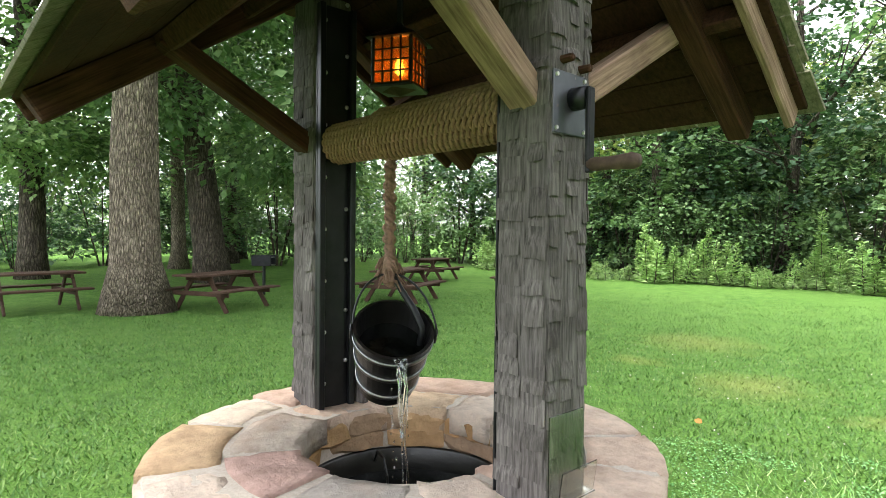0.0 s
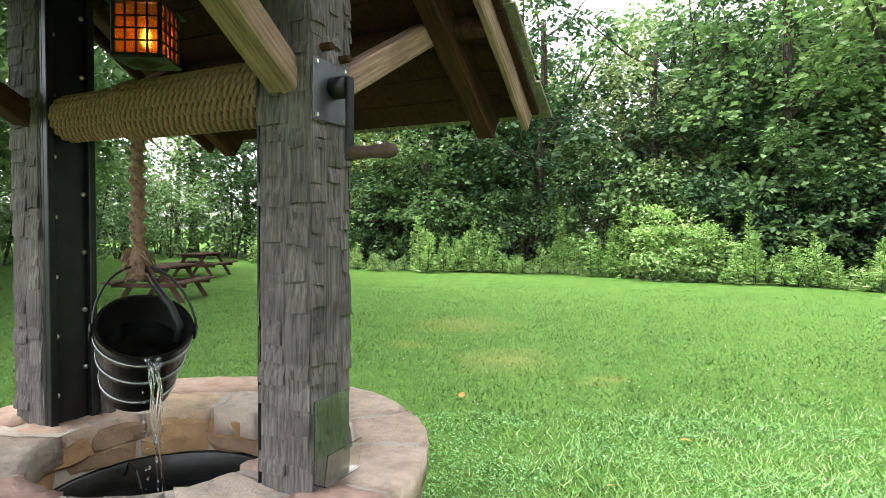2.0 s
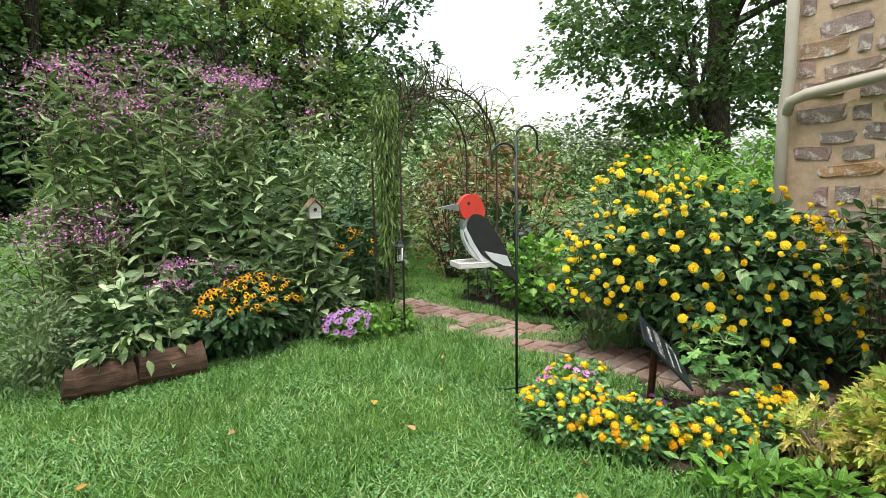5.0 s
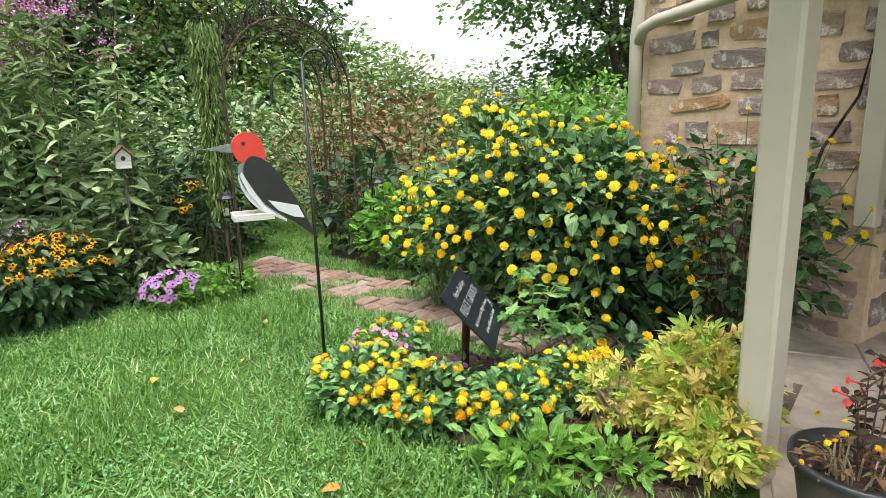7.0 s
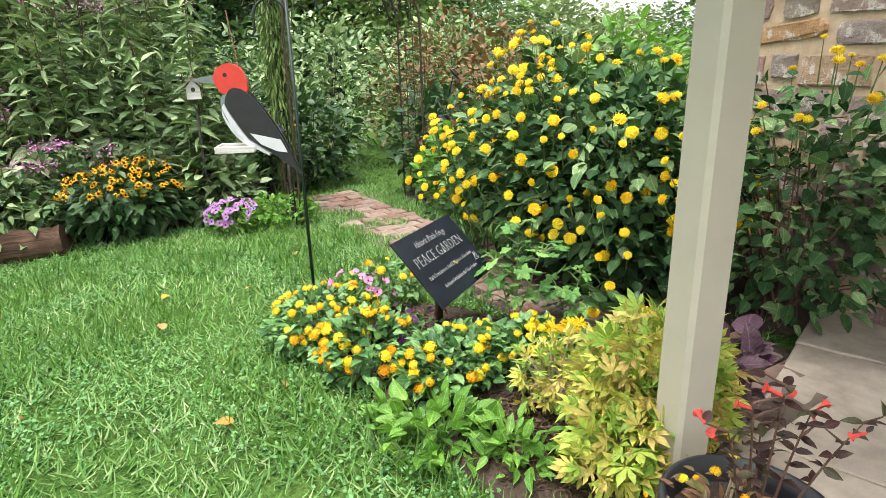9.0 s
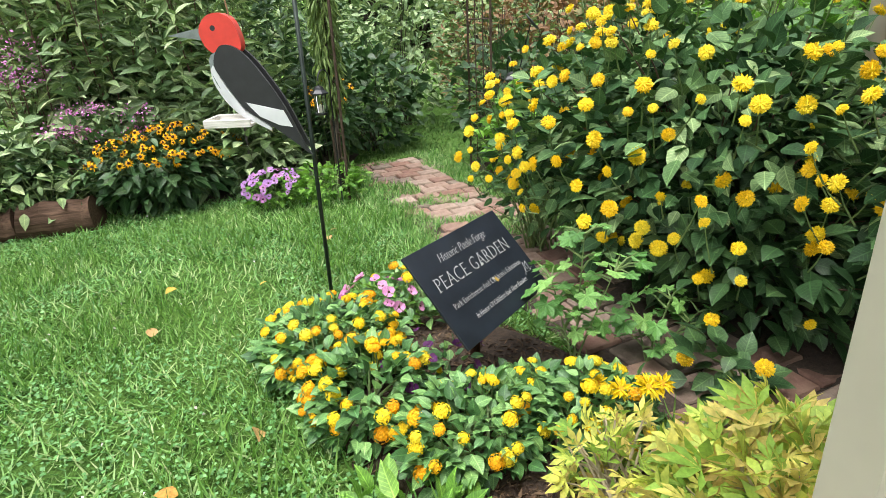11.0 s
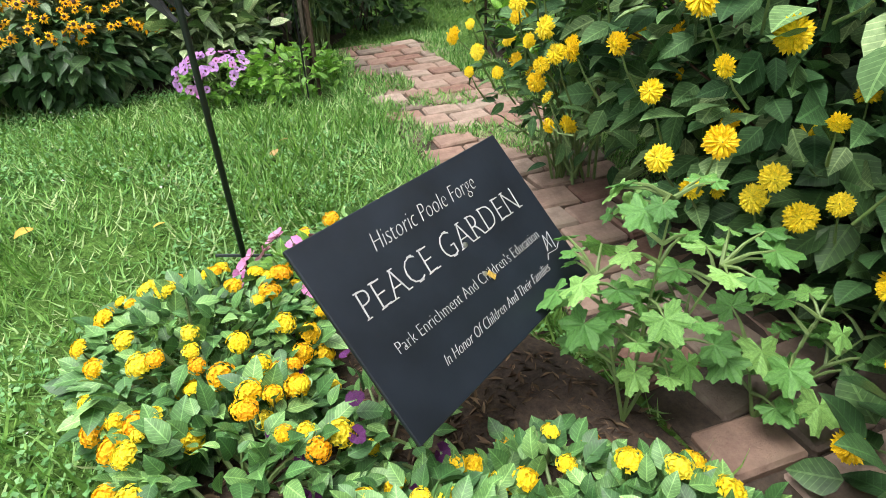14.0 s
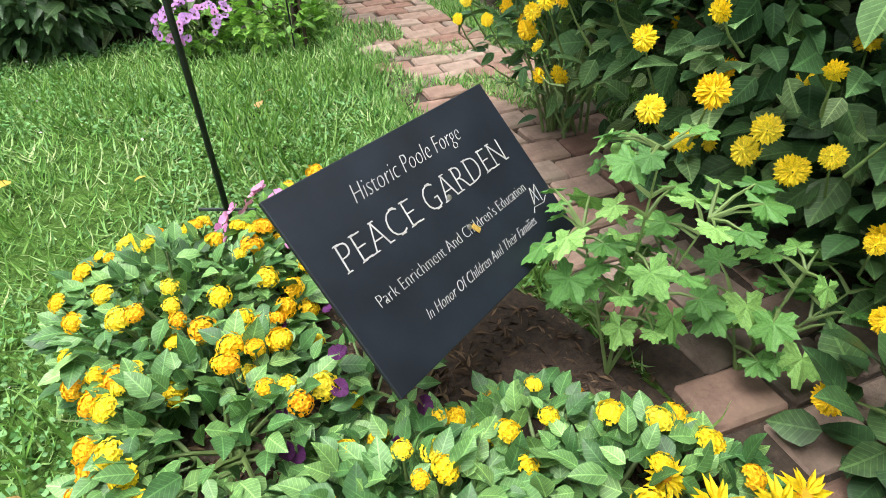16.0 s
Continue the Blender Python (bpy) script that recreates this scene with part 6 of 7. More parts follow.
bushy("weed", (4.3, -1.28), (4.3, -1.28, 0.06), (0.14, 0.2, 0.08), 130, 0.07, "bright", "leafy green weeds at the lawn edge", "weeds", 86, 0.45, STALK, 8, 0.1, 0.5, 0.01)
bushy("weed", (4.2, -1.0), (4.2, -1.0, 0.07), (0.2, 0.26, 0.09), 160, 0.09, "bright", "leafy green weeds at the lawn edge", "weeds", 82, 0.5, STALK, 8, 0.1, 0.5, 0.01)
bushy("plum_plant", (4.98, -1.72), (4.98, -1.72, 0.2), (0.2, 0.18, 0.2), 60, 0.13, "plum", "plum-leaved plant behind the porch post", "plant", 83, 0.8, STALK_RED, 10)

# flower bed with split logs
for x, y, z, L, a, r in ((3.46, 3.15, 0.1, 0.46, -20, 0.125), (3.91, 2.98, 0.11, 0.5, -21, 0.13)):
    b = bmesh.new()
    tube([(-L / 2 + L * k / 6, 0.01 * math.sin(k * 2 + x), 0.008 * math.cos(k * 3)) for k in range(7)], [r * (1 + 0.06 * math.sin(k * 1.7 + x)) for k in range(7)], 14, b)
    for v in b.verts:
        v.co += noise.noise_vector(v.co * 8) * 0.012
    ob = part("log", b, LOGWOOD)
    tagged(ob, "short weathered log edging the flower bed", "log", "logs edging the bed")
    ob.matrix_basis = pose(x, y, z, 0, 0, a)


def tall_flowers(name, spots, leaf, length, label, top=None, seed=1, width=0.24, gap=0.1, tuft=0.1, base=0.2, category="flowers"):
    """A stand of upright leafy stems at spots of (x, y, height), with loose flower tops."""
    rng = np.random.default_rng(seed)
    x0, y0, _ = spots[0]
    t = thing(name, pose(x0, y0, 0), label, category)
    lines, at, ahead, size, heads = [], [], [], [], []
    for x, y, h in spots:
        lx, ly = rng.normal(0, 0.09, 2) * h
        foot, tip = Vector((x - x0, y - y0, 0)), Vector((x - x0 + lx, y - y0 + ly, h))
        ln = arch_line(foot, tip, 0.0, 6)
        ln = [q + Vector((*rng.normal(0, 0.012, 2), 0)) for q in ln]
        lines.append(ln)
        zz = base * h
        while zz < h:
            f = zz / h
            q = foot.lerp(tip, f)
            a0 = rng.uniform(0, 6.28)
            for k in range(3):
                a = a0 + 2.1 * k
                at.append(q), ahead.append((math.cos(a), math.sin(a), rng.uniform(-0.75, 0.7))), size.append(length * (0.6 + 0.6 * rng.random()) * (1.15 - 0.5 * f))
            zz += gap * rng.uniform(0.7, 1.3)
        heads.append(tip)
    V, F = spread(np.array([tuple(q) for q in at]), np.array(ahead), np.array(size), width, LEAF_V, LEAF_F, 0.7, rng)
    tagged(arrays("foliage", V, F, LEAVES[leaf], t, True, "", LEAF_V), kind="stuff")
    tagged(part("branchwork", stems_of(lines, 0.007), STALK_RED if top else STALK, t), kind="stuff")
    if top:
        c = np.array([tuple(q) for q in heads])
        pts = (c[:, None] + rng.normal(0, 1, (len(c), 80, 3)) * [tuft * 1.25, tuft * 1.25, tuft * 0.5]).reshape(-1, 3)
        V, F = spread(pts, outward(len(pts), 0.6, rng), 0.022 * (0.6 + 0.8 * rng.random(len(pts))), 0.8, DIA_V, DIA_F, 1, rng)
        tagged(arrays("bloom", V, F, PETAL[top], t), kind="stuff")
    return t


rng = np.random.default_rng(23)
def stand(n, x0, y0, x1, y1, deep, h0, h1):
    out = []
    for k in range(n):
        f = rng.random()
        s = rng.normal(0, deep)
        out.append((x0 + (x1 - x0) * f + s * 0.3, y0 + (y1 - y0) * f + s, rng.uniform(h0, h1)))
    return out


tall_flowers("ironweed", stand(62, 4.0, 4.6, 5.75, 3.4, 0.28, 1.9, 2.65), "joe", 0.24, "tall ironweed with purple flower tops in the bed", "mauve", 91, 0.22, 0.085)
tall_flowers("ironweed", stand(14, 3.6, 4.3, 4.1, 4.1, 0.25, 0.9, 1.35), "joe", 0.16, "lower purple-flowered stems at the end of the bed", "mauve", 92, 0.25, 0.08)
tall_flowers("ironweed", stand(8, 4.0, 3.35, 4.7, 3.2, 0.1, 0.6, 0.85), "joe", 0.14, "short purple-flowered stems at the bed front", "mauve", 93, 0.2, 0.07, 0.05)
tall_flowers("milkweed", stand(60, 4.2, 4.1, 5.7, 3.15, 0.22, 1.0, 1.7), "broad", 0.22, "leafy grey-green stems in the bed", None, 94, 0.36, 0.09)
tall_flowers("milkweed", stand(34, 3.55, 3.55, 4.3, 3.25, 0.12, 0.4, 0.8), "broad", 0.2, "broad-leaved stems above the logs", None, 95, 0.45, 0.07)
tall_flowers("arching_plant", stand(44, 4.5, 3.35, 5.5, 2.85, 0.1, 0.6, 0.85), "grey", 0.24, "arching pale green leaves over the bed", None, 96, 0.28, 0.07)
tall_flowers("backing_plant", stand(34, 5.2, 4.8, 6.6, 3.6, 0.4, 1.2, 2.2), "dark", 0.17, "dark leafy stems at the back of the bed", None, 97, 0.34, 0.08)
bushy("bed_edging", (3.85, 3.12), (3.82, 3.1, 0.3), (0.52, 0.2, 0.16), 130, 0.115, "joe", "broad pale leaves hanging over the logs", "plant", 131, 0.5, STALK, 30, 0.2, -0.25, 0.1)
bushy("catmint", (3.3, 3.75), (3.35, 3.75, 0.3), (0.45, 0.5, 0.36), 1700, 0.06, "grey", "fine grey-green mound at the end of the bed", "plant", 98, 0.4, STALK, 40, 0.2, 0.4)
sus = bushy("rudbeckia", (4.72, 2.98), (4.72, 3.0, 0.28), (0.52, 0.26, 0.27), 620, 0.13, "dark", "black-eyed daisies with golden petals in the bed", "flowers", 99, 0.5, STALK, 40, 0.3, -0.15, 0.02)
p, d = shell(92, (4.76, 2.98, 0.38), (0.62, 0.26, 0.28), rng, 0.1, (-0.4, -0.9, 0.5))
flowers(sus, SUSAN, p, d * [0.6, 0.6, 0.3] + [-0.3, -0.5, 0.5], 0.034, "flower_head")
sus2 = bushy("rudbeckia", (6.3, 3.1), (6.3, 3.1, 0.5), (0.22, 0.22, 0.35), 160, 0.11, "dark", "golden daisies near the garden arch", "flowers", 100, 0.5, STALK, 24)
p, d = shell(16, (6.3, 3.1, 0.62), (0.24, 0.24, 0.3), rng, 0.1, (-0.5, -0.8, 0.4))
flowers(sus2, SUSAN, p, d + [-0.3, -0.5, 0.5], 0.036, "flower_head")
pet = bushy("petunia", (5.36, 2.42), (5.36, 2.42, 0.12), (0.26, 0.22, 0.14), 260, 0.055, "bright", "lilac petunias spilling onto the lawn", "flowers", 101, 0.6)
p, d = shell(46, (5.34, 2.4, 0.14), (0.27, 0.22, 0.15), rng, -0.1, (-0.6, -0.7, 0.5))
flowers(pet, PETUNIA_EYE, p, d + [-0.3, -0.4, 0.2], 0.027)
bushy("groundcover", (5.75, 2.25), (5.75, 2.3, 0.12), (0.34, 0.3, 0.16), 420, 0.07, "bright", "leafy groundcover beside the path", "plant", 102, 0.6)
bushy("groundcover", (5.45, 2.85), (5.45, 2.85, 0.32), (0.38, 0.32, 0.36), 420, 0.12, "broad", "leafy plants beside the lamp", "plant", 103, 0.55)
bushy("shrub", (7.0, 1.1), (7.0, 1.15, 0.42), (0.36, 0.5, 0.44), 620, 0.1, "bright", "broad-leaved green shrub beside the path", "shrub", 104, 0.75, BARK_DARK)
bushy("shrub", (7.5, 1.9), (7.5, 1.9, 0.6), (0.5, 0.6, 0.6), 620, 0.11, "dark", "dark shrub behind the garden arch", "shrub", 105, 0.7, BARK_DARK)
bushy("shrub", (7.05, 3.6), (7.05, 3.6, 0.55), (0.6, 0.5, 0.62), 620, 0.12, "dark", "dark leafy shrub past the garden arch", "shrub", 114, 0.65, BARK_DARK)
bushy("shrub", (6.4, 3.6), (6.4, 3.6, 0.55), (0.6, 0.6, 0.6), 620, 0.11, "dark", "dark shrub beside the garden arch", "shrub", 106, 0.6, BARK_DARK)
bushy("shrub", (7.7, -0.1), (7.7, -0.1, 0.85), (0.5, 0.6, 0.85), 900, 0.12, "bright", "bright green shrub at the corner of the house", "shrub", 107, 0.6, BARK_DARK)
bushy("shrub", (8.6, 3.2), (8.6, 3.2, 0.9), (0.7, 0.8, 0.95), 1300, 0.07, "twig", "rusty brown shrub behind the arch", "shrub", 108, 0.4, BARK_DARK, 60)
bushy("shrub", (8.2, 0.9), (8.2, 0.9, 0.5), (0.7, 0.6, 0.55), 620, 0.11, "grey", "grey-green shrub in the garden bed", "shrub", 109, 0.5, BARK_DARK)
bushy("shrub", (10.5, 4.5), (10.5, 4.5, 1.0), (1.3, 1.6, 1.1), 1500, 0.14, "joe", "rough garden shrubs past the arch", "shrub", 110, 0.6, BARK_DARK)
bushy("shrub", (9.6, 6.6), (9.6, 6.6, 1.1), (1.4, 1.6, 1.3), 1500, 0.14, "broad", "rough garden shrubs past the arch", "shrub", 111, 0.5, BARK_DARK)
bushy("shrub", (11.5, 1.2), (11.5, 1.2, 0.7), (1.2, 1.2, 0.8), 1000, 0.14, "grey", "grey-green shrubs at the back of the garden", "shrub", 112, 0.5, BARK_DARK)
for k, (x, y, w, h, lf, lab) in enumerate(((9.0, 2.1, 0.7, 0.9, "twig", "rusty brown shrub behind the arch"), (9.8, 3.4, 0.9, 1.1, "twig", "rusty brown shrub behind the arch"), (8.2, 4.6, 0.9, 1.0, "broad", "leafy shrub behind the flower bed"), (12.5, 5.5, 1.5, 1.3, "grey", "grey-green shrubs at the back of the garden"), (13.2, 3.2, 1.4, 1.1, "joe", "rough shrubs at the back of the garden"), (14, 0.8, 1.5, 1.2, "bright", "bright green shrubs at the back of the garden"), (12.8, -1.4, 1.4, 1.2, "bright", "bright green shrubs at the back of the garden"), (9.4, -0.6, 0.9, 0.85, "bright", "bright green shrub behind the house corner"), (8.9, 0.9, 0.8, 0.6, "grey", "grey-green garden shrub by the path"), (4.4, 5.7, 0.7, 0.6, "grey", "pale weeds behind the flower bed"), (5.6, 5.9, 0.9, 0.9, "joe", "rough green growth behind the flower bed"), (7.0, 5.4, 0.9, 1.0, "broad", "rough green growth behind the flower bed"), (4.6, 3.35, 0.75, 0.38, "dark", "dark low foliage in the flower bed"), (3.75, 3.4, 0.38, 0.3, "dark", "dark low foliage above the logs"))):
    bushy("shrub", (x, y), (x, y, h), (w, w, h), int(900 * w), 0.075 + 0.05 * min(h, 1.2), lf, lab, "shrub", 200 + k, 0.5, BARK_DARK, 24)
tall_flowers("wild_stems", stand(30, 6.2, 6.4, 8.5, 5.0, 0.6, 1.3, 2.3), "joe", 0.2, "tall wild stems at the back of the bed", None, 113, 0.3, 0.1)

# garden arch with a weeping vine
ARCH = pose(6.5, 2.12, 0, 0, 0, -19.3)
arch = thing("garden_arch", ARCH, "rusty wire garden arch over the path", "arch")
for y in (-0.24, 0.24):
    pts = [(-0.64, y, 0), (-0.64, y, 1.7)] + [(-0.64 * math.cos(a), y, 1.72 + 0.64 * math.sin(a)) for a in (math.pi * k / 16 for k in range(1, 16))] + [(0.64, y, 1.7), (0.64, y, 0)]
    part("hoop", tube(pts, 0.011, 6), RUST, arch)
    pts = [(-0.56 * math.cos(a), y, 1.72 + 0.54 * math.sin(a)) for a in (math.pi * k / 14 for k in range(15))]
    part("inner_hoop", tube(pts, 0.006, 6), RUST, arch)
for s in (-1, 1):
    for k in range(9):
        part("rung", tube([(s * 0.64, -0.24, 0.12 + 0.2 * k), (s * 0.64, 0.24, 0.12 + 0.2 * k)], 0.005, 5), RUST, arch)
    for y in (-0.08, 0.08):
        part("upright", tube([(s * 0.64, y, 0.1), (s * 0.64, y, 1.7)], 0.005, 5), RUST, arch)
for k in range(1, 9):
    a = math.pi * k / 9
    part("roof_rung", tube([(-0.64 * math.cos(a), -0.24, 1.72 + 0.64 * math.sin(a)), (-0.64 * math.cos(a), 0.24, 1.72 + 0.64 * math.sin(a))], 0.005, 5), RUST, arch)
vine = thing("dead_vine", ARCH, "tangle of bare vine stems over the arch", "vine")
r = random.Random(6)
lines = []
for k in range(110):
    a = r.uniform(0.3, 3.0)
    p = Vector((-0.64 * math.cos(a), r.uniform(-0.25, 0.25), 1.72 + 0.64 * math.sin(a)))
    q = p + Vector((r.uniform(-0.4, 0.4), r.uniform(-0.3, 0.3), r.uniform(-0.3, 0.45)))
    lines.append(arch_line(p, q, r.uniform(0.1, 0.5)))
tagged(part("branchwork", stems_of(lines, 0.006), BARK_DARK, vine), kind="stuff")
weep = thing("weeping_plant", pose(5.85, 2.28, 0), "narrow weeping column of pale green foliage", "plant")
part("trunk", tube([(0, 0, 0), (0.02, 0.01, 1.0), (0.0, 0.02, 2.1)], [0.025, 0.02, 0.01], 7), BARK_DARK, weep)
r2 = np.random.default_rng(9)
n = 1500
z = 0.7 + 1.6 * r2.random(n)
a = r2.uniform(0, 6.28, n)
rr = 0.1 * np.sqrt(r2.random(n)) * (0.5 + 0.9 * (z / 2.3))
p = np.stack([rr * np.cos(a), rr * np.sin(a), z], 1)
V, F = spread(p, np.stack([np.cos(a) * 0.3, np.sin(a) * 0.3, -np.ones(n)], 1) + r2.normal(0, 0.2, (n, 3)), 0.09 * (0.6 + 0.8 * r2.random(n)), 0.22, DIA_V, DIA_F, 1.0, r2)
tagged(arrays("foliage", V, F, LEAVES["weep"], weep), kind="stuff")

# ---- garden things ----
def slab_shape(outline, thick, off=0.0):
    """A board cut to an outline in the x-z plane."""
    b = bmesh.new()
    f = [b.verts.new((x, off - thick / 2, z)) for x, z in outline]
    g = [b.verts.new((x, off + thick / 2, z)) for x, z in outline]
    b.faces.new(f), b.faces.new(g[::-1])
    for k in range(len(f)):
        b.faces.new((f[k], g[k], g[(k + 1) % len(f)], f[(k + 1) % len(f)]))
    return b


def smooth_line(pts, n=4):
    out = []
    k = len(pts)
    for i in range(k):
        p0, p1, p2, p3 = (Vector(pts[(i + j - 1) % k]) for j in range(4))
        for s in range(n):
            t = s / n
            q = 0.5 * (2 * p1 + (p2 - p0) * t + (2 * p0 - 5 * p1 + 4 * p2 - p3) * t * t + (3 * p1 - p0 - 3 * p2 + p3) * t**3)
            out.append((q.x, q.y))
    return out


# the bird's frame: x towards the beak, z up
bird = thing("bird_feeder", pose(4.52, 0.60, 1.10, 0, 0, 139.5), "painted wooden woodpecker feeder hanging from a hook", "bird feeder")
part("body", slab_shape(smooth_line([(0.10, 0.14), (0.125, 0.06), (0.10, -0.02), (0.05, -0.09), (-0.02, -0.14), (-0.08, -0.13), (-0.02, 0.0), (0.0, 0.17), (0.05, 0.19)]), 0.05), GREYPAINT, bird, "white painted body")
part("breast", slab_shape(smooth_line([(0.12, 0.13), (0.11, 0.03), (0.05, -0.05), (0.0, -0.09), (0.03, 0.06), (0.06, 0.15)]), 0.056), DARKGREY, bird)
head = part("head", slab_shape(smooth_line([(0.145, 0.23), (0.115, 0.285), (0.06, 0.302), (0.005, 0.275), (-0.02, 0.2), (-0.01, 0.15), (0.06, 0.14), (0.118, 0.16)]), 0.054), RED, bird, "red painted head")
part("beak", slab_shape([(0.12, 0.25), (0.2, 0.238), (0.285, 0.222), (0.2, 0.21), (0.12, 0.195)], 0.03), DARKGREY, bird)
for s in (-1, 1):
    part("eye", lathe([(0.0, 0), (0.011, 0.0), (0.009, 0.006), (0.003, 0.009)], 12), BLACKPAINT, head).matrix_basis = pose(0.085, s * 0.028, 0.245, -s * -90, 0, 0)
    wing = part("wing", slab_shape(smooth_line([(0.10, 0.10), (0.07, 0.17), (0.02, 0.175), (-0.04, 0.13), (-0.11, 0.03), (-0.17, -0.08), (-0.235, -0.24), (-0.262, -0.29), (-0.20, -0.235), (-0.12, -0.17), (0.0, -0.08), (0.06, 0.02)]), 0.018, s * 0.036), BLACKPAINT, bird, "black wing with a white patch")
    part("wing_patch", slab_shape([(-0.01, -0.055), (-0.165, -0.095), (-0.195, -0.165), (-0.14, -0.155), (-0.06, -0.115)], 0.005, s * 0.0465), GREYPAINT, wing)
    part("wing_edge", slab_shape([(0.108, 0.10), (0.064, 0.01), (0.002, -0.088), (-0.1, -0.163), (-0.1, -0.18), (0.012, -0.115), (0.085, -0.01), (0.12, 0.08)], 0.01, s * 0.034), GREYPAINT, wing)
tray = part("tray", box(0.2, 0.17, 0.014, (0.07, 0, -0.145), bevel=0.003), WHITEWOOD, bird, "weathered white feeding tray")
for s in (-1, 1):
    part("tray_edge", box(0.2, 0.012, 0.035, (0.07, s * 0.085, -0.135), bevel=0.003), WHITEWOOD, tray)
part("tray_edge", box(0.012, 0.17, 0.035, (0.17, 0, -0.135), bevel=0.003), WHITEWOOD, tray)
part("cord", tube([(0.0, 0.0, 0.13), (0.02, 0.0, 0.3), (0.045, 0.0, 0.56)], 0.0035, 5), ROPE, bird)
hook = thing("shepherd_hook", pose(4.72, 0.44, 0, 0, 0, 139.5), "tall dark iron double shepherd's hook in the lawn", "hook")
part("rod", tube([(0, 0, -0.05), (0, 0, 1.76)], 0.0095, 8), IRON_GREEN, hook, smooth=True)
for s, h, rr in ((1, 1.62, 0.085), (-1, 1.74, 0.075)):
    pts = [(0, 0, h - 0.12), (0, 0, h)] + [(s * (rr - rr * math.cos(a)), 0, h + rr * 1.1 * math.sin(a)) for a in (math.pi * k / 12 for k in range(1, 13))] + [(s * 2 * rr, 0, h - 0.06), (s * (2 * rr + 0.015), 0, h - 0.085), (s * (2 * rr + 0.035), 0, h - 0.07)]
    part("hook_arm", tube(pts, 0.0075, 8), IRON_GREEN, hook, smooth=True)
part("step_bar", tube([(-0.09, 0, 0.1), (0.09, 0, 0.1)], 0.006, 6), IRON_GREEN, hook)


def stake_lamp(x, y, label):
    t = thing("stake_lantern", pose(x, y, 0.72, 0, 0, 20), label, "garden lantern", "garden lanterns")
    part("lamp_base", lathe([(0.035, 0.0), (0.048, 0.004), (0.048, 0.016), (0.03, 0.02)], 6), STEEL_BLACK, t)
    part("glass", lathe([(0.036, 0.02), (0.044, 0.15)], 6), ACRYLIC, t)
    part("candle", lathe([(0.016, 0.02), (0.016, 0.07), (0.004, 0.08)], 10), CANDLE, t)
    for k in range(6):
        a = 2 * math.pi * k / 6
        part("bar", tube([(0.037 * math.cos(a), 0.037 * math.sin(a), 0.015), (0.045 * math.cos(a), 0.045 * math.sin(a), 0.155)], 0.003, 5), STEEL_BLACK, t)
    part("lamp_roof", lathe([(0.066, 0.15), (0.066, 0.158), (0.04, 0.18), (0.03, 0.2), (0.012, 0.21)], 6), STEEL_BLACK, t)
    part("loop", tube([(0, 0, 0.205), (0, 0, 0.235)], 0.003, 5), STEEL_BLACK, t)
    pts = [(0.12, 0, -0.72), (0.12, 0, 0.24)] + [(0.06 + 0.06 * math.cos(a), 0, 0.24 + 0.075 * math.sin(a)) for a in (math.pi * k / 10 for k in range(1, 11))]
    part("stake", tube(pts, 0.0055, 6), STEEL_BLACK, t)
    return t


lamp = stake_lamp(5.59, 1.98, "small black lantern with a candle on a hooked stake")
copy_thing(lamp, pose(6.93, 1.36, 0.72, 0, 0, 60))
bh = thing("birdhouse", pose(5.28, 2.72, 1.14, 0, 0, -30), "small weathered birdhouse on a stake among the flowers", "birdhouse")
part("stake", tube([(0, 0, -1.14), (0, 0, 0.0)], 0.01, 6), WOOD_GREY, bh)
part("box", slab_shape([(-0.055, 0), (0.055, 0), (0.055, 0.1), (0, 0.16), (-0.055, 0.1)], 0.1), WHITEWOOD, bh)
for s in (-1, 1):
    part("roof_board", box(0.11, 0.15, 0.012, (s * 0.038, 0, 0.14), (0, s * 47, 0), 0.002), WOOD_TAN, bh)
part("entrance", lathe([(0.0, 0), (0.018, 0), (0.016, 0.004)], 14), BLACKPAINT, bh).matrix_basis = pose(0, -0.051, 0.08, 90, 0, 0)
gs = thing("garden_stake_sign", pose(5.2, 6.45, 0, 0, 0, -35), "white stake with a small green box in the bed", "stake")
part("stake", box(0.07, 0.04, 1.5, (0, 0, 0.73)), WHITEWOOD, gs)
part("green_box", box(0.2, 0.08, 0.17, (-0.135, 0, 1.25)), GREENBOX, gs)
dish = thing("dish_ornament", pose(7.35, 1.75, 0, 0, 0, 0), "small metal dish ornament on a rod", "ornament")
part("rod", tube([(0, 0, 0), (0.05, 0, 0.8), (0.16, -0.05, 1.25)], 0.006, 6), STEEL_BLACK, dish)
part("dish", lathe([(0.0, 0.0), (0.05, 0.006), (0.09, 0.02), (0.085, 0.022), (0.0, 0.006)], 20), STEEL_GREY, dish, smooth=True).matrix_basis = pose(0.17, -0.05, 1.26, 30, 40, 0)

# slate sign
ax = Vector((0.965, 0.263, 0)).normalized()
dn = Vector((0.165, -0.605, -0.66))
dn = (dn - ax * dn.dot(ax)).normalized()
nm = ax.cross(-dn)
SIGN = Matrix.Translation((4.575, -0.405, 0.585)) @ Matrix(((ax.x, -dn.x, nm.x), (ax.y, -dn.y, nm.y), (ax.z, -dn.z, nm.z))).to_4x4()
sign = thing("slate_sign", SIGN, "black slate garden sign with engraved white lettering", "sign")
SW, SH = 0.605, 0.385
part("panel", box(SW, SH, 0.01, (SW / 2, -SH / 2, -0.005), bevel=0.0015), SLATE, sign)
down = SIGN.inverted()
foot = down @ Vector((4.93, -0.37, 0.0))
part("post", tube([foot, down @ Vector((4.91, -0.40, 0.43))], 0.022, 8), WOOD_BROWN, sign)


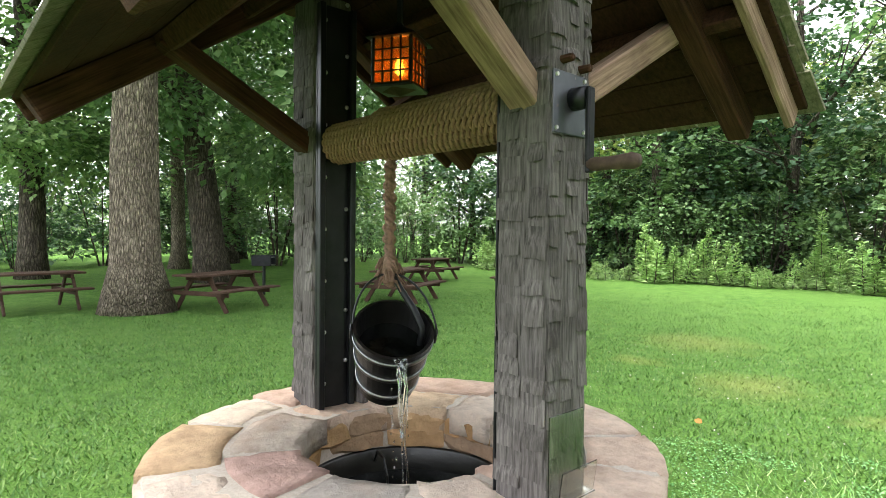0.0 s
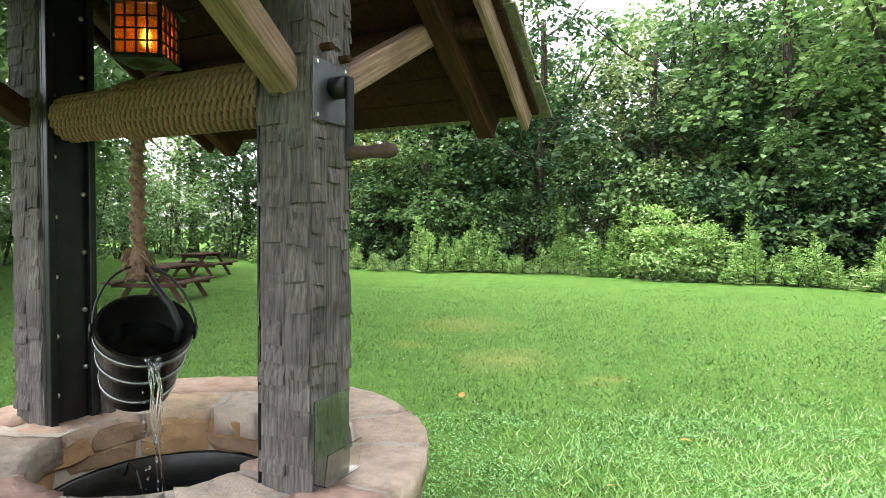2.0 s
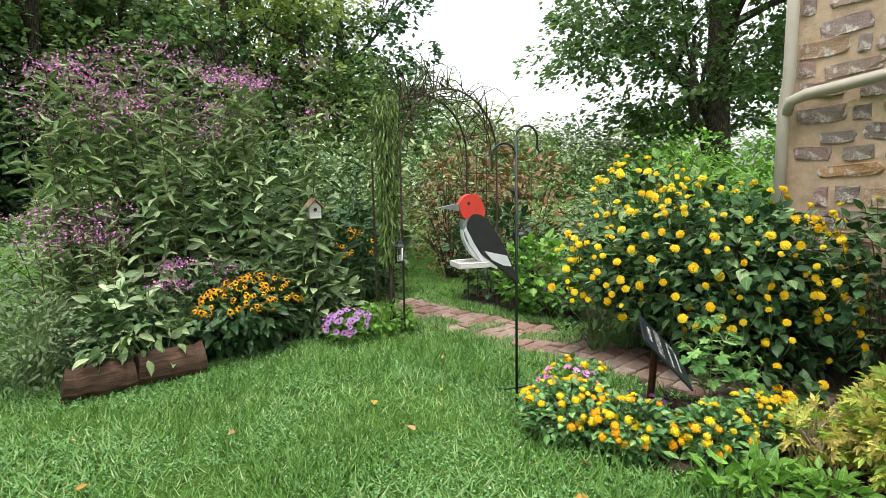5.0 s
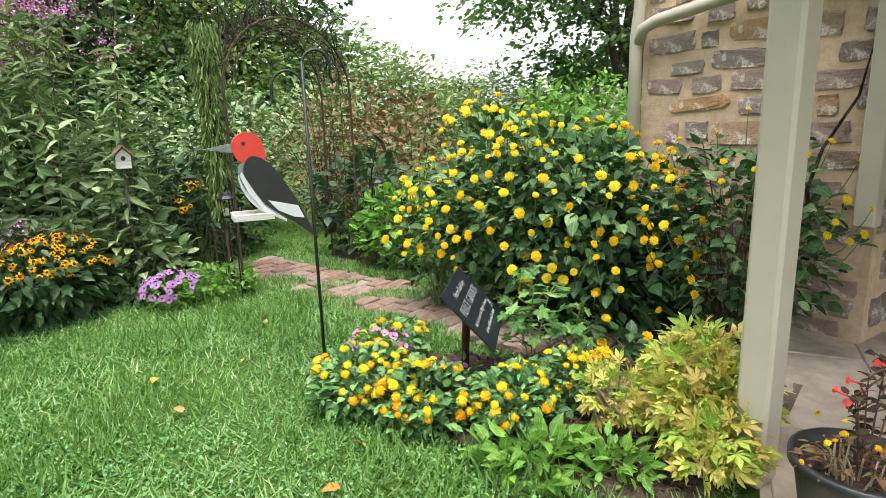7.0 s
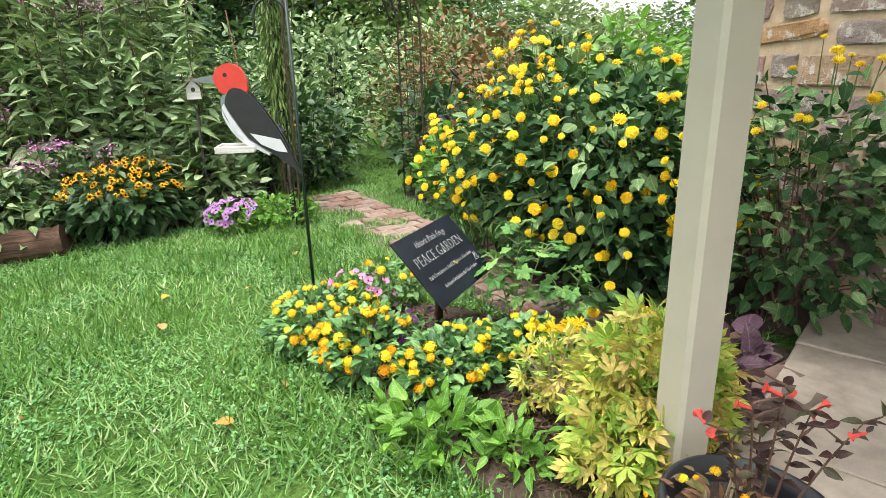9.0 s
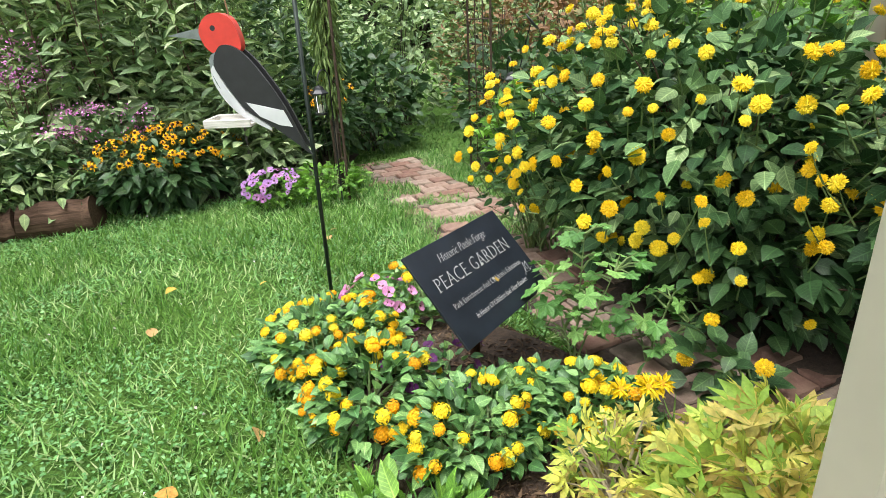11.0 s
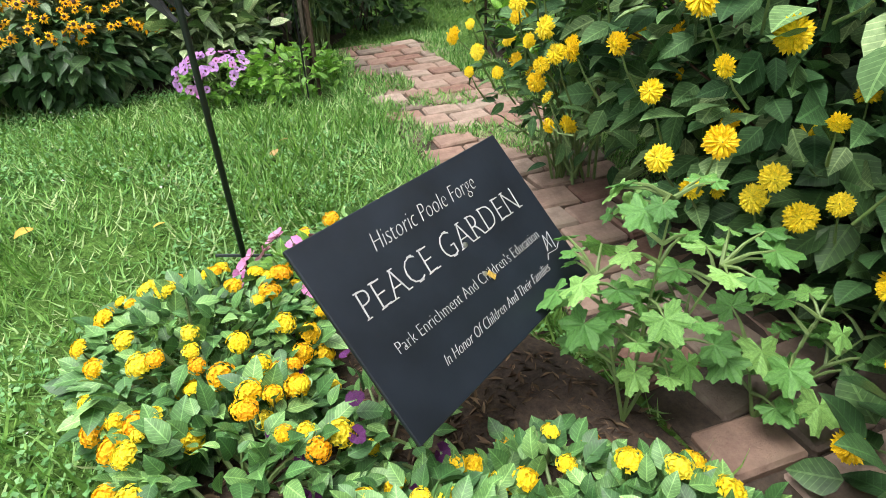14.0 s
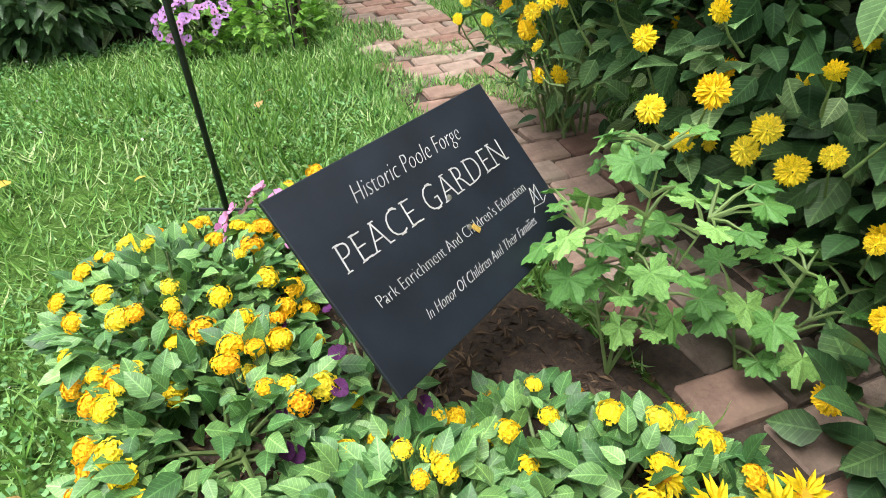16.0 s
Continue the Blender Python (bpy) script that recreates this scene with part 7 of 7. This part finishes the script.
def words(text, x, y, size, shear=0.0, wide=1.0, space=1.0, serif=False, turn=0.0):
    c = bpy.data.curves.new("lettering", "FONT")
    c.offset = -0.027 * size
    c.body, c.size, c.shear, c.extrude, c.align_x, c.space_character, c.resolution_u = text, size, shear, 0.0006, "LEFT", space, 3
    ob = bpy.data.objects.new("lettering", c)
    scene.collection.objects.link(ob)
    dg = bpy.context.evaluated_depsgraph_get()
    me = bpy.data.meshes.new_from_object(ob.evaluated_get(dg))
    bpy.data.objects.remove(ob)
    xs = [v.co.x for v in me.vertices]
    f = wide / (max(xs) - min(xs))
    # one mesh a letter: faces joined by shared corners, dots kept with their stems
    root = list(range(len(me.vertices)))

    def find(v):
        while root[v] != v:
            root[v] = root[root[v]]
            v = root[v]
        return v
    for e in me.edges:
        root[find(e.vertices[0])] = find(e.vertices[1])
    near = {}
    for v in me.vertices:
        near.setdefault((round(v.co.x, 5), round(v.co.y, 5)), []).append(v.index)
    for same in near.values():
        for v in same[1:]:
            root[find(v)] = find(same[0])
    groups = {}
    for p in me.polygons:
        groups.setdefault(find(p.vertices[0]), []).append(p)
    spans = sorted((min(me.vertices[i].co.x for p in g for i in p.vertices), max(me.vertices[i].co.x for p in g for i in p.vertices), max(me.vertices[i].co.y for p in g for i in p.vertices) - min(me.vertices[i].co.y for p in g for i in p.vertices), k) for k, g in groups.items())
    letters = [[a, c, groups[k]] for a, c, h, k in spans if h > 0.3 * size]
    for a, c, h, k in spans:
        if h <= 0.3 * size:
            min(letters, key=lambda q: abs(q[0] + q[1] - a - c))[2].extend(groups[k])
    for a, c, faces in letters:
        ids = sorted({i for p in faces for i in p.vertices})
        back = {i: n for n, i in enumerate(ids)}
        V = [tuple(me.vertices[i].co) for i in ids]
        F = [tuple(back[i] for i in p.vertices) for p in faces]
        if serif:
            ys = [v[1] for v in V]
            for y0 in (min(ys), max(ys)):
                foot = [v[0] for v in V if abs(v[1] - y0) < 0.02 * size]
                for x0 in {min(foot), max(foot)} if max(foot) - min(foot) > 0.3 * size and y0 == min(ys) else {min(foot)}:
                    k, w, t = len(V), 0.1 * size, 0.016 * size
                    V += [(x0 - w + w * 0.25, y0 - t, 0.0006), (x0 + w * 1.5, y0 - t, 0.0006), (x0 + w * 1.2, y0 + t, 0.0006), (x0 - w * 0.5, y0 + t, 0.0006)]
                    F.append((k, k + 1, k + 2, k + 3))
        lm = bpy.data.meshes.new("letter")
        lm.from_pydata(V, [], F)
        lm.materials.append(LETTER)
        out = new("letter", lm)
        out.parent = sign
        out.matrix_basis = pose(x, y, 0.001, 0, 0, turn) @ Matrix.Diagonal((f, 1, 1, 1))
    bpy.data.meshes.remove(me)


words("Historic Poole Forge", 0.145, -0.082, 0.052, 0.35, 0.31)
words("PEACE GARDEN", 0.05, -0.172, 0.078, 0.1, 0.485, 1.08, True)
words("Park Enrichment And Children's Education", 0.066, -0.25, 0.034, 0.0, 0.465)
words("In Honor Of Children And Their Families", 0.132, -0.32, 0.031, 0.35, 0.37)
b = bmesh.new()
for x0, y0, x1, y1 in ((0.53, -0.285, 0.565, -0.25), (0.53, -0.285, 0.545, -0.25), (0.545, -0.25, 0.55, -0.285), (0.565, -0.25, 0.56, -0.29), (0.525, -0.29, 0.56, -0.295), (0.56, -0.295, 0.578, -0.285), (0.525, -0.29, 0.515, -0.3)):
    tube([(x0, y0, 0.001), (x1, y1, 0.001)], 0.0009, 4, b)
part("engraved_bird", b, LETTER, sign)
for x, y in ((0.335, -0.165), (0.335, -0.235)):
    part("screw", lathe([(0.0, 0), (0.006, 0), (0.005, 0.003), (0.001, 0.004)], 10), SCREW, sign).matrix_basis = pose(x, y, 0)
part("chip", box(0.012, 0.02, 0.002, (0.345, -0.245, 0.004), (0, 0, 30)), DRYLEAF, sign)

# big pot on the patio
pot = thing("plant_pot", pose(4.15, -2.07, 0.03), "round black plastic pot of soil on the patio", "plant pot")
part("pot_shell", lathe([(0.0, 0.0), (0.14, 0.0), (0.187, 0.27), (0.205, 0.275), (0.205, 0.305), (0.19, 0.31), (0.178, 0.26), (0.13, 0.02), (0.0, 0.02)], 40), POTPLASTIC, pot, smooth=True)
part("soil", lathe([(0.0, 0.255), (0.1, 0.25), (0.179, 0.24)], 24, cap=False), SOIL, pot)
fu = thing("cuphea", pose(4.17, -2.08, 0.27), "thin bronze-leaved plant with coral flowers in the pot", "flowers")
TUBE = bpy.data.meshes.new("coral_flower")
b = tube([(0, 0, 0), (0, 0, 0.5), (0, 0, 0.85), (0, 0, 1.0)], [0.1, 0.12, 0.16, 0.34], 7)
b.to_mesh(TUBE)
b.free()
TUBE.materials.append(PETAL["coral"])
r, lines, at, ahead, tips = random.Random(121), [], [], [], []
for k, (dx, dy, h) in enumerate(((-0.05, 0.03, 0.36), (0.0, -0.02, 0.4), (0.05, -0.07, 0.33), (0.2, -0.16, 0.26), (-0.1, 0.06, 0.3), (0.08, 0.03, 0.24))):
    ln = arch_line((dx * 0.3, dy * 0.3, 0), (dx, dy, h), 0.06, 8)
    lines.append(ln)
    for q in range(3, 9):
        for e in range(3):
            a = r.uniform(0, 6.28)
            at.append(tuple(ln[q])), ahead.append((math.cos(a), math.sin(a), r.uniform(-0.2, 0.7)))
        if q > 5:
            side = ln[q] + Vector((r.uniform(-0.05, 0.05), r.uniform(-0.05, 0.05), 0.03))
            lines.append([ln[q], side])
            at.append(tuple(side)), ahead.append((r.uniform(-1, 1), r.uniform(-1, 1), 0.3)), tips.append(fu.matrix_basis @ side)
V, F = spread(at, ahead, np.array([r.uniform(0.022, 0.05) for _ in at]), 0.5, LEAF_V, LEAF_F, 0.5)
tagged(arrays("foliage", V, F, LEAVES["red"], fu, True, "", LEAF_V), kind="stuff")
tagged(part("branchwork", stems_of(lines, 0.0042), STALK_RED, fu), kind="stuff")
flowers(fu, [TUBE], tips[::2], [(r.uniform(-1, 1), r.uniform(-1, 1), r.uniform(-0.4, 0.5)) for _ in tips[::2]], 0.034, "flower")
lows = bushy("bidens", (4.12, -2.04), (4.12, -2.04, 0.33), (0.15, 0.15, 0.06), 170, 0.04, "twig", "trailing yellow-flowered plant in the pot", "flowers", 122, 0.4, DRYSTALK, 20, 0.1, 0.3, 0.32)
p, d = shell(9, (4.12, -2.04, 0.38), (0.2, 0.2, 0.07), rng, 0.0)
flowers(lows, FLORET, p, d, 0.011)
blue = thing("glazed_pot", pose(6.72, -2.9, 0.03), "indigo glazed pot on the porch", "plant pot")
part("pot_shell", lathe([(0.0, 0.0), (0.15, 0.0), (0.21, 0.3), (0.22, 0.34), (0.2, 0.34), (0.18, 0.3), (0.0, 0.29)], 36), PURPLEPOT, blue, smooth=True)

# fallen leaves on the lawn
for k, (x, y) in enumerate(((2.61, 1.83), (5.17, 1.28), (2.07, 2.47), (3.75, -0.34), (5.32, 1.43), (4.2, 1.24), (3.2, 0.4), (1.2, 3.6), (0.6, 2.7), (3.95, 0.75), (2.9, 2.4), (-0.5, 4.4), (4.6, 0.95), (4.05, -0.2), (3.4, 1.7))):
    V, F = spread([(0, 0, 0)], [(1, 0.3 * math.sin(k), 0.15)], 0.07 + 0.02 * math.sin(k * 3), 0.6, LEAF_V, LEAF_F, 0.4)
    tagged(arrays("fallen_leaf", V, F, DRYLEAF), "dry orange leaf lying on the lawn", "leaf", "fallen leaves")
    scene.collection.objects[-1].matrix_basis = pose(x, y, 0.045, 0, 0, k * 47)

# ---- lawn blades ----
fade = np.random.default_rng(77)


def close_by(p):
    """How much of the fine grass near the walk grows at a place: 1 within, falling to 0."""
    return np.clip(2.6 - 1.6 * np.hypot((p[:, 0] - 3.2) / 2.9, (p[:, 1] - 0.5) / 2.9), 0, 1)


grass("lawn_grass", 190000, (-1.6, -4.2), (6.4, 5.2), 0.042, 0.005, BLADE, "short dense lawn grass", lambda p: (fade.random(len(p)) < close_by(p)) & (p[:, 1] > -0.6 * p[:, 0] - 2.6) & (p[:, 0] < 6.3), 2.0, 1)
grass("long_grass", 15000, (2.6, -1.6), (5.9, 2.9), 0.085, 0.006, BLADE_LONG, "longer tufts of grass by the beds", lambda p: (p[:, 1] < 3.0 - 0.33 * (p[:, 0] - 3.4)) & (np.array([noise.noise(Vector((x * 1.6, y * 1.6, 4))) for x, y in p[:, :2]]) + 0.3 * fade.random(len(p)) > 0.15), 1.0, 2)
grass("mown_grass", 680000, (-12, -4), (9, 18), 0.027, 0.008, BLADE_MOWN, "short mown lawn grass", lambda p: (fade.random(len(p)) < np.clip(1.3 - np.hypot(p[:, 0], p[:, 1] + 0.9) / 14, 0, 1)) & (fade.random(len(p)) > close_by(p)), 1.2, 3, SPEAR_V, SPEAR_F)
n = 70000
q = np.zeros((n, 3))
q[:, :2] = fade.uniform((-1.5, -3.0), (5.6, 4.2), (n, 2))
q = q[~bare(q) & (np.array([noise.noise(Vector((x * 1.3, y * 1.3, 2))) for x, y in q[:, :2]]) > -0.05)]
q[:, 2] = 0.018 + 0.022 * fade.random(len(q))
V, F = spread(q, outward(len(q), 0.1, fade) * [1, 1, 0.4], 0.017 * (0.6 + 0.7 * fade.random(len(q))), 1.1, DIA_V, DIA_F, 0.35, fade)
tagged(arrays("clover", V, F, CLOVER), "patches of small clover leaves in the lawn", "clover", kind="stuff")
# clover heads and wood chips
n = 700
q = np.zeros((n, 3))
q[:, :2] = fade.uniform((-2, -1.5), (5, 8), (n, 2))
q = q[~bare(q)]
q[:, 2] = 0.03
V, F = spread(q, outward(len(q), 0.9, fade), 0.014, 1.2, DIA_V, DIA_F, 1, fade)
tagged(arrays("clover_heads", V, F, WHITEWOOD), "tiny white clover heads in the lawn", "clover", kind="stuff")
n = 9000
q = np.zeros((n, 3))
a, rr = fade.uniform(0, 6.28, n), np.sqrt(fade.random(n))
half = n // 2
q[:, 0] = np.where(np.arange(n) < half, 4.75, 4.58) + rr * np.cos(a) * np.where(np.arange(n) < half, 0.52, 0.45)
q[:, 1] = np.where(np.arange(n) < half, -0.55, -1.32) + rr * np.sin(a) * np.where(np.arange(n) < half, 0.78, 0.42)
q[:, 2] = 0.03 * (1 - rr**4) + 0.006 * fade.random(n)
V, F = spread(q, outward(n, 0.1, fade) * [1, 1, 0.3], 0.035 * (0.4 + fade.random(n)), 0.28, DIA_V, DIA_F, 0.6, fade)
tagged(arrays("wood_chips", V, F, CHIP), "dark bark chips lying on the bed", "mulch", kind="stuff")

# ---- brick path ----
path = tagged(part("path_bed", box(0.84, 5.2, 0.03, (0, -0.4, 0), bevel=0.0), SOIL), "worn brick garden path with grassy joints", "path", kind="structure")
path.matrix_basis = pose(6.13, 0.8, -0.009, 0, 0, -15.7)
BR = bpy.data.meshes.new("brick")
b = box(0.2, 0.138, 0.05, bevel=0.009, cuts=1, rough=0.004)
b.to_mesh(BR)
b.free()
BR.materials.append(BRICKS)
rnd = random.Random(2)
for i in range(35):
    for j in range(-1, 5):
        x = -0.42 + 0.21 * j + (0.105 if i % 2 else 0.0)
        if -0.38 < x < 0.38:
            ob = new("brick", BR)
            ob.parent = path
            ob.matrix_basis = pose(x + 0.006 * rnd.uniform(-1, 1), -2.9 + 0.149 * i, 0.01 + rnd.uniform(-0.009, 0.007), rnd.uniform(-3, 3), rnd.uniform(-3, 3), rnd.uniform(-4, 4))
grass("path_weeds", 42000, (5.2, -0.2), (7.4, 2.9), 0.035, 0.006, BLADE, "grass growing in the path joints", None, 1.2, 5)
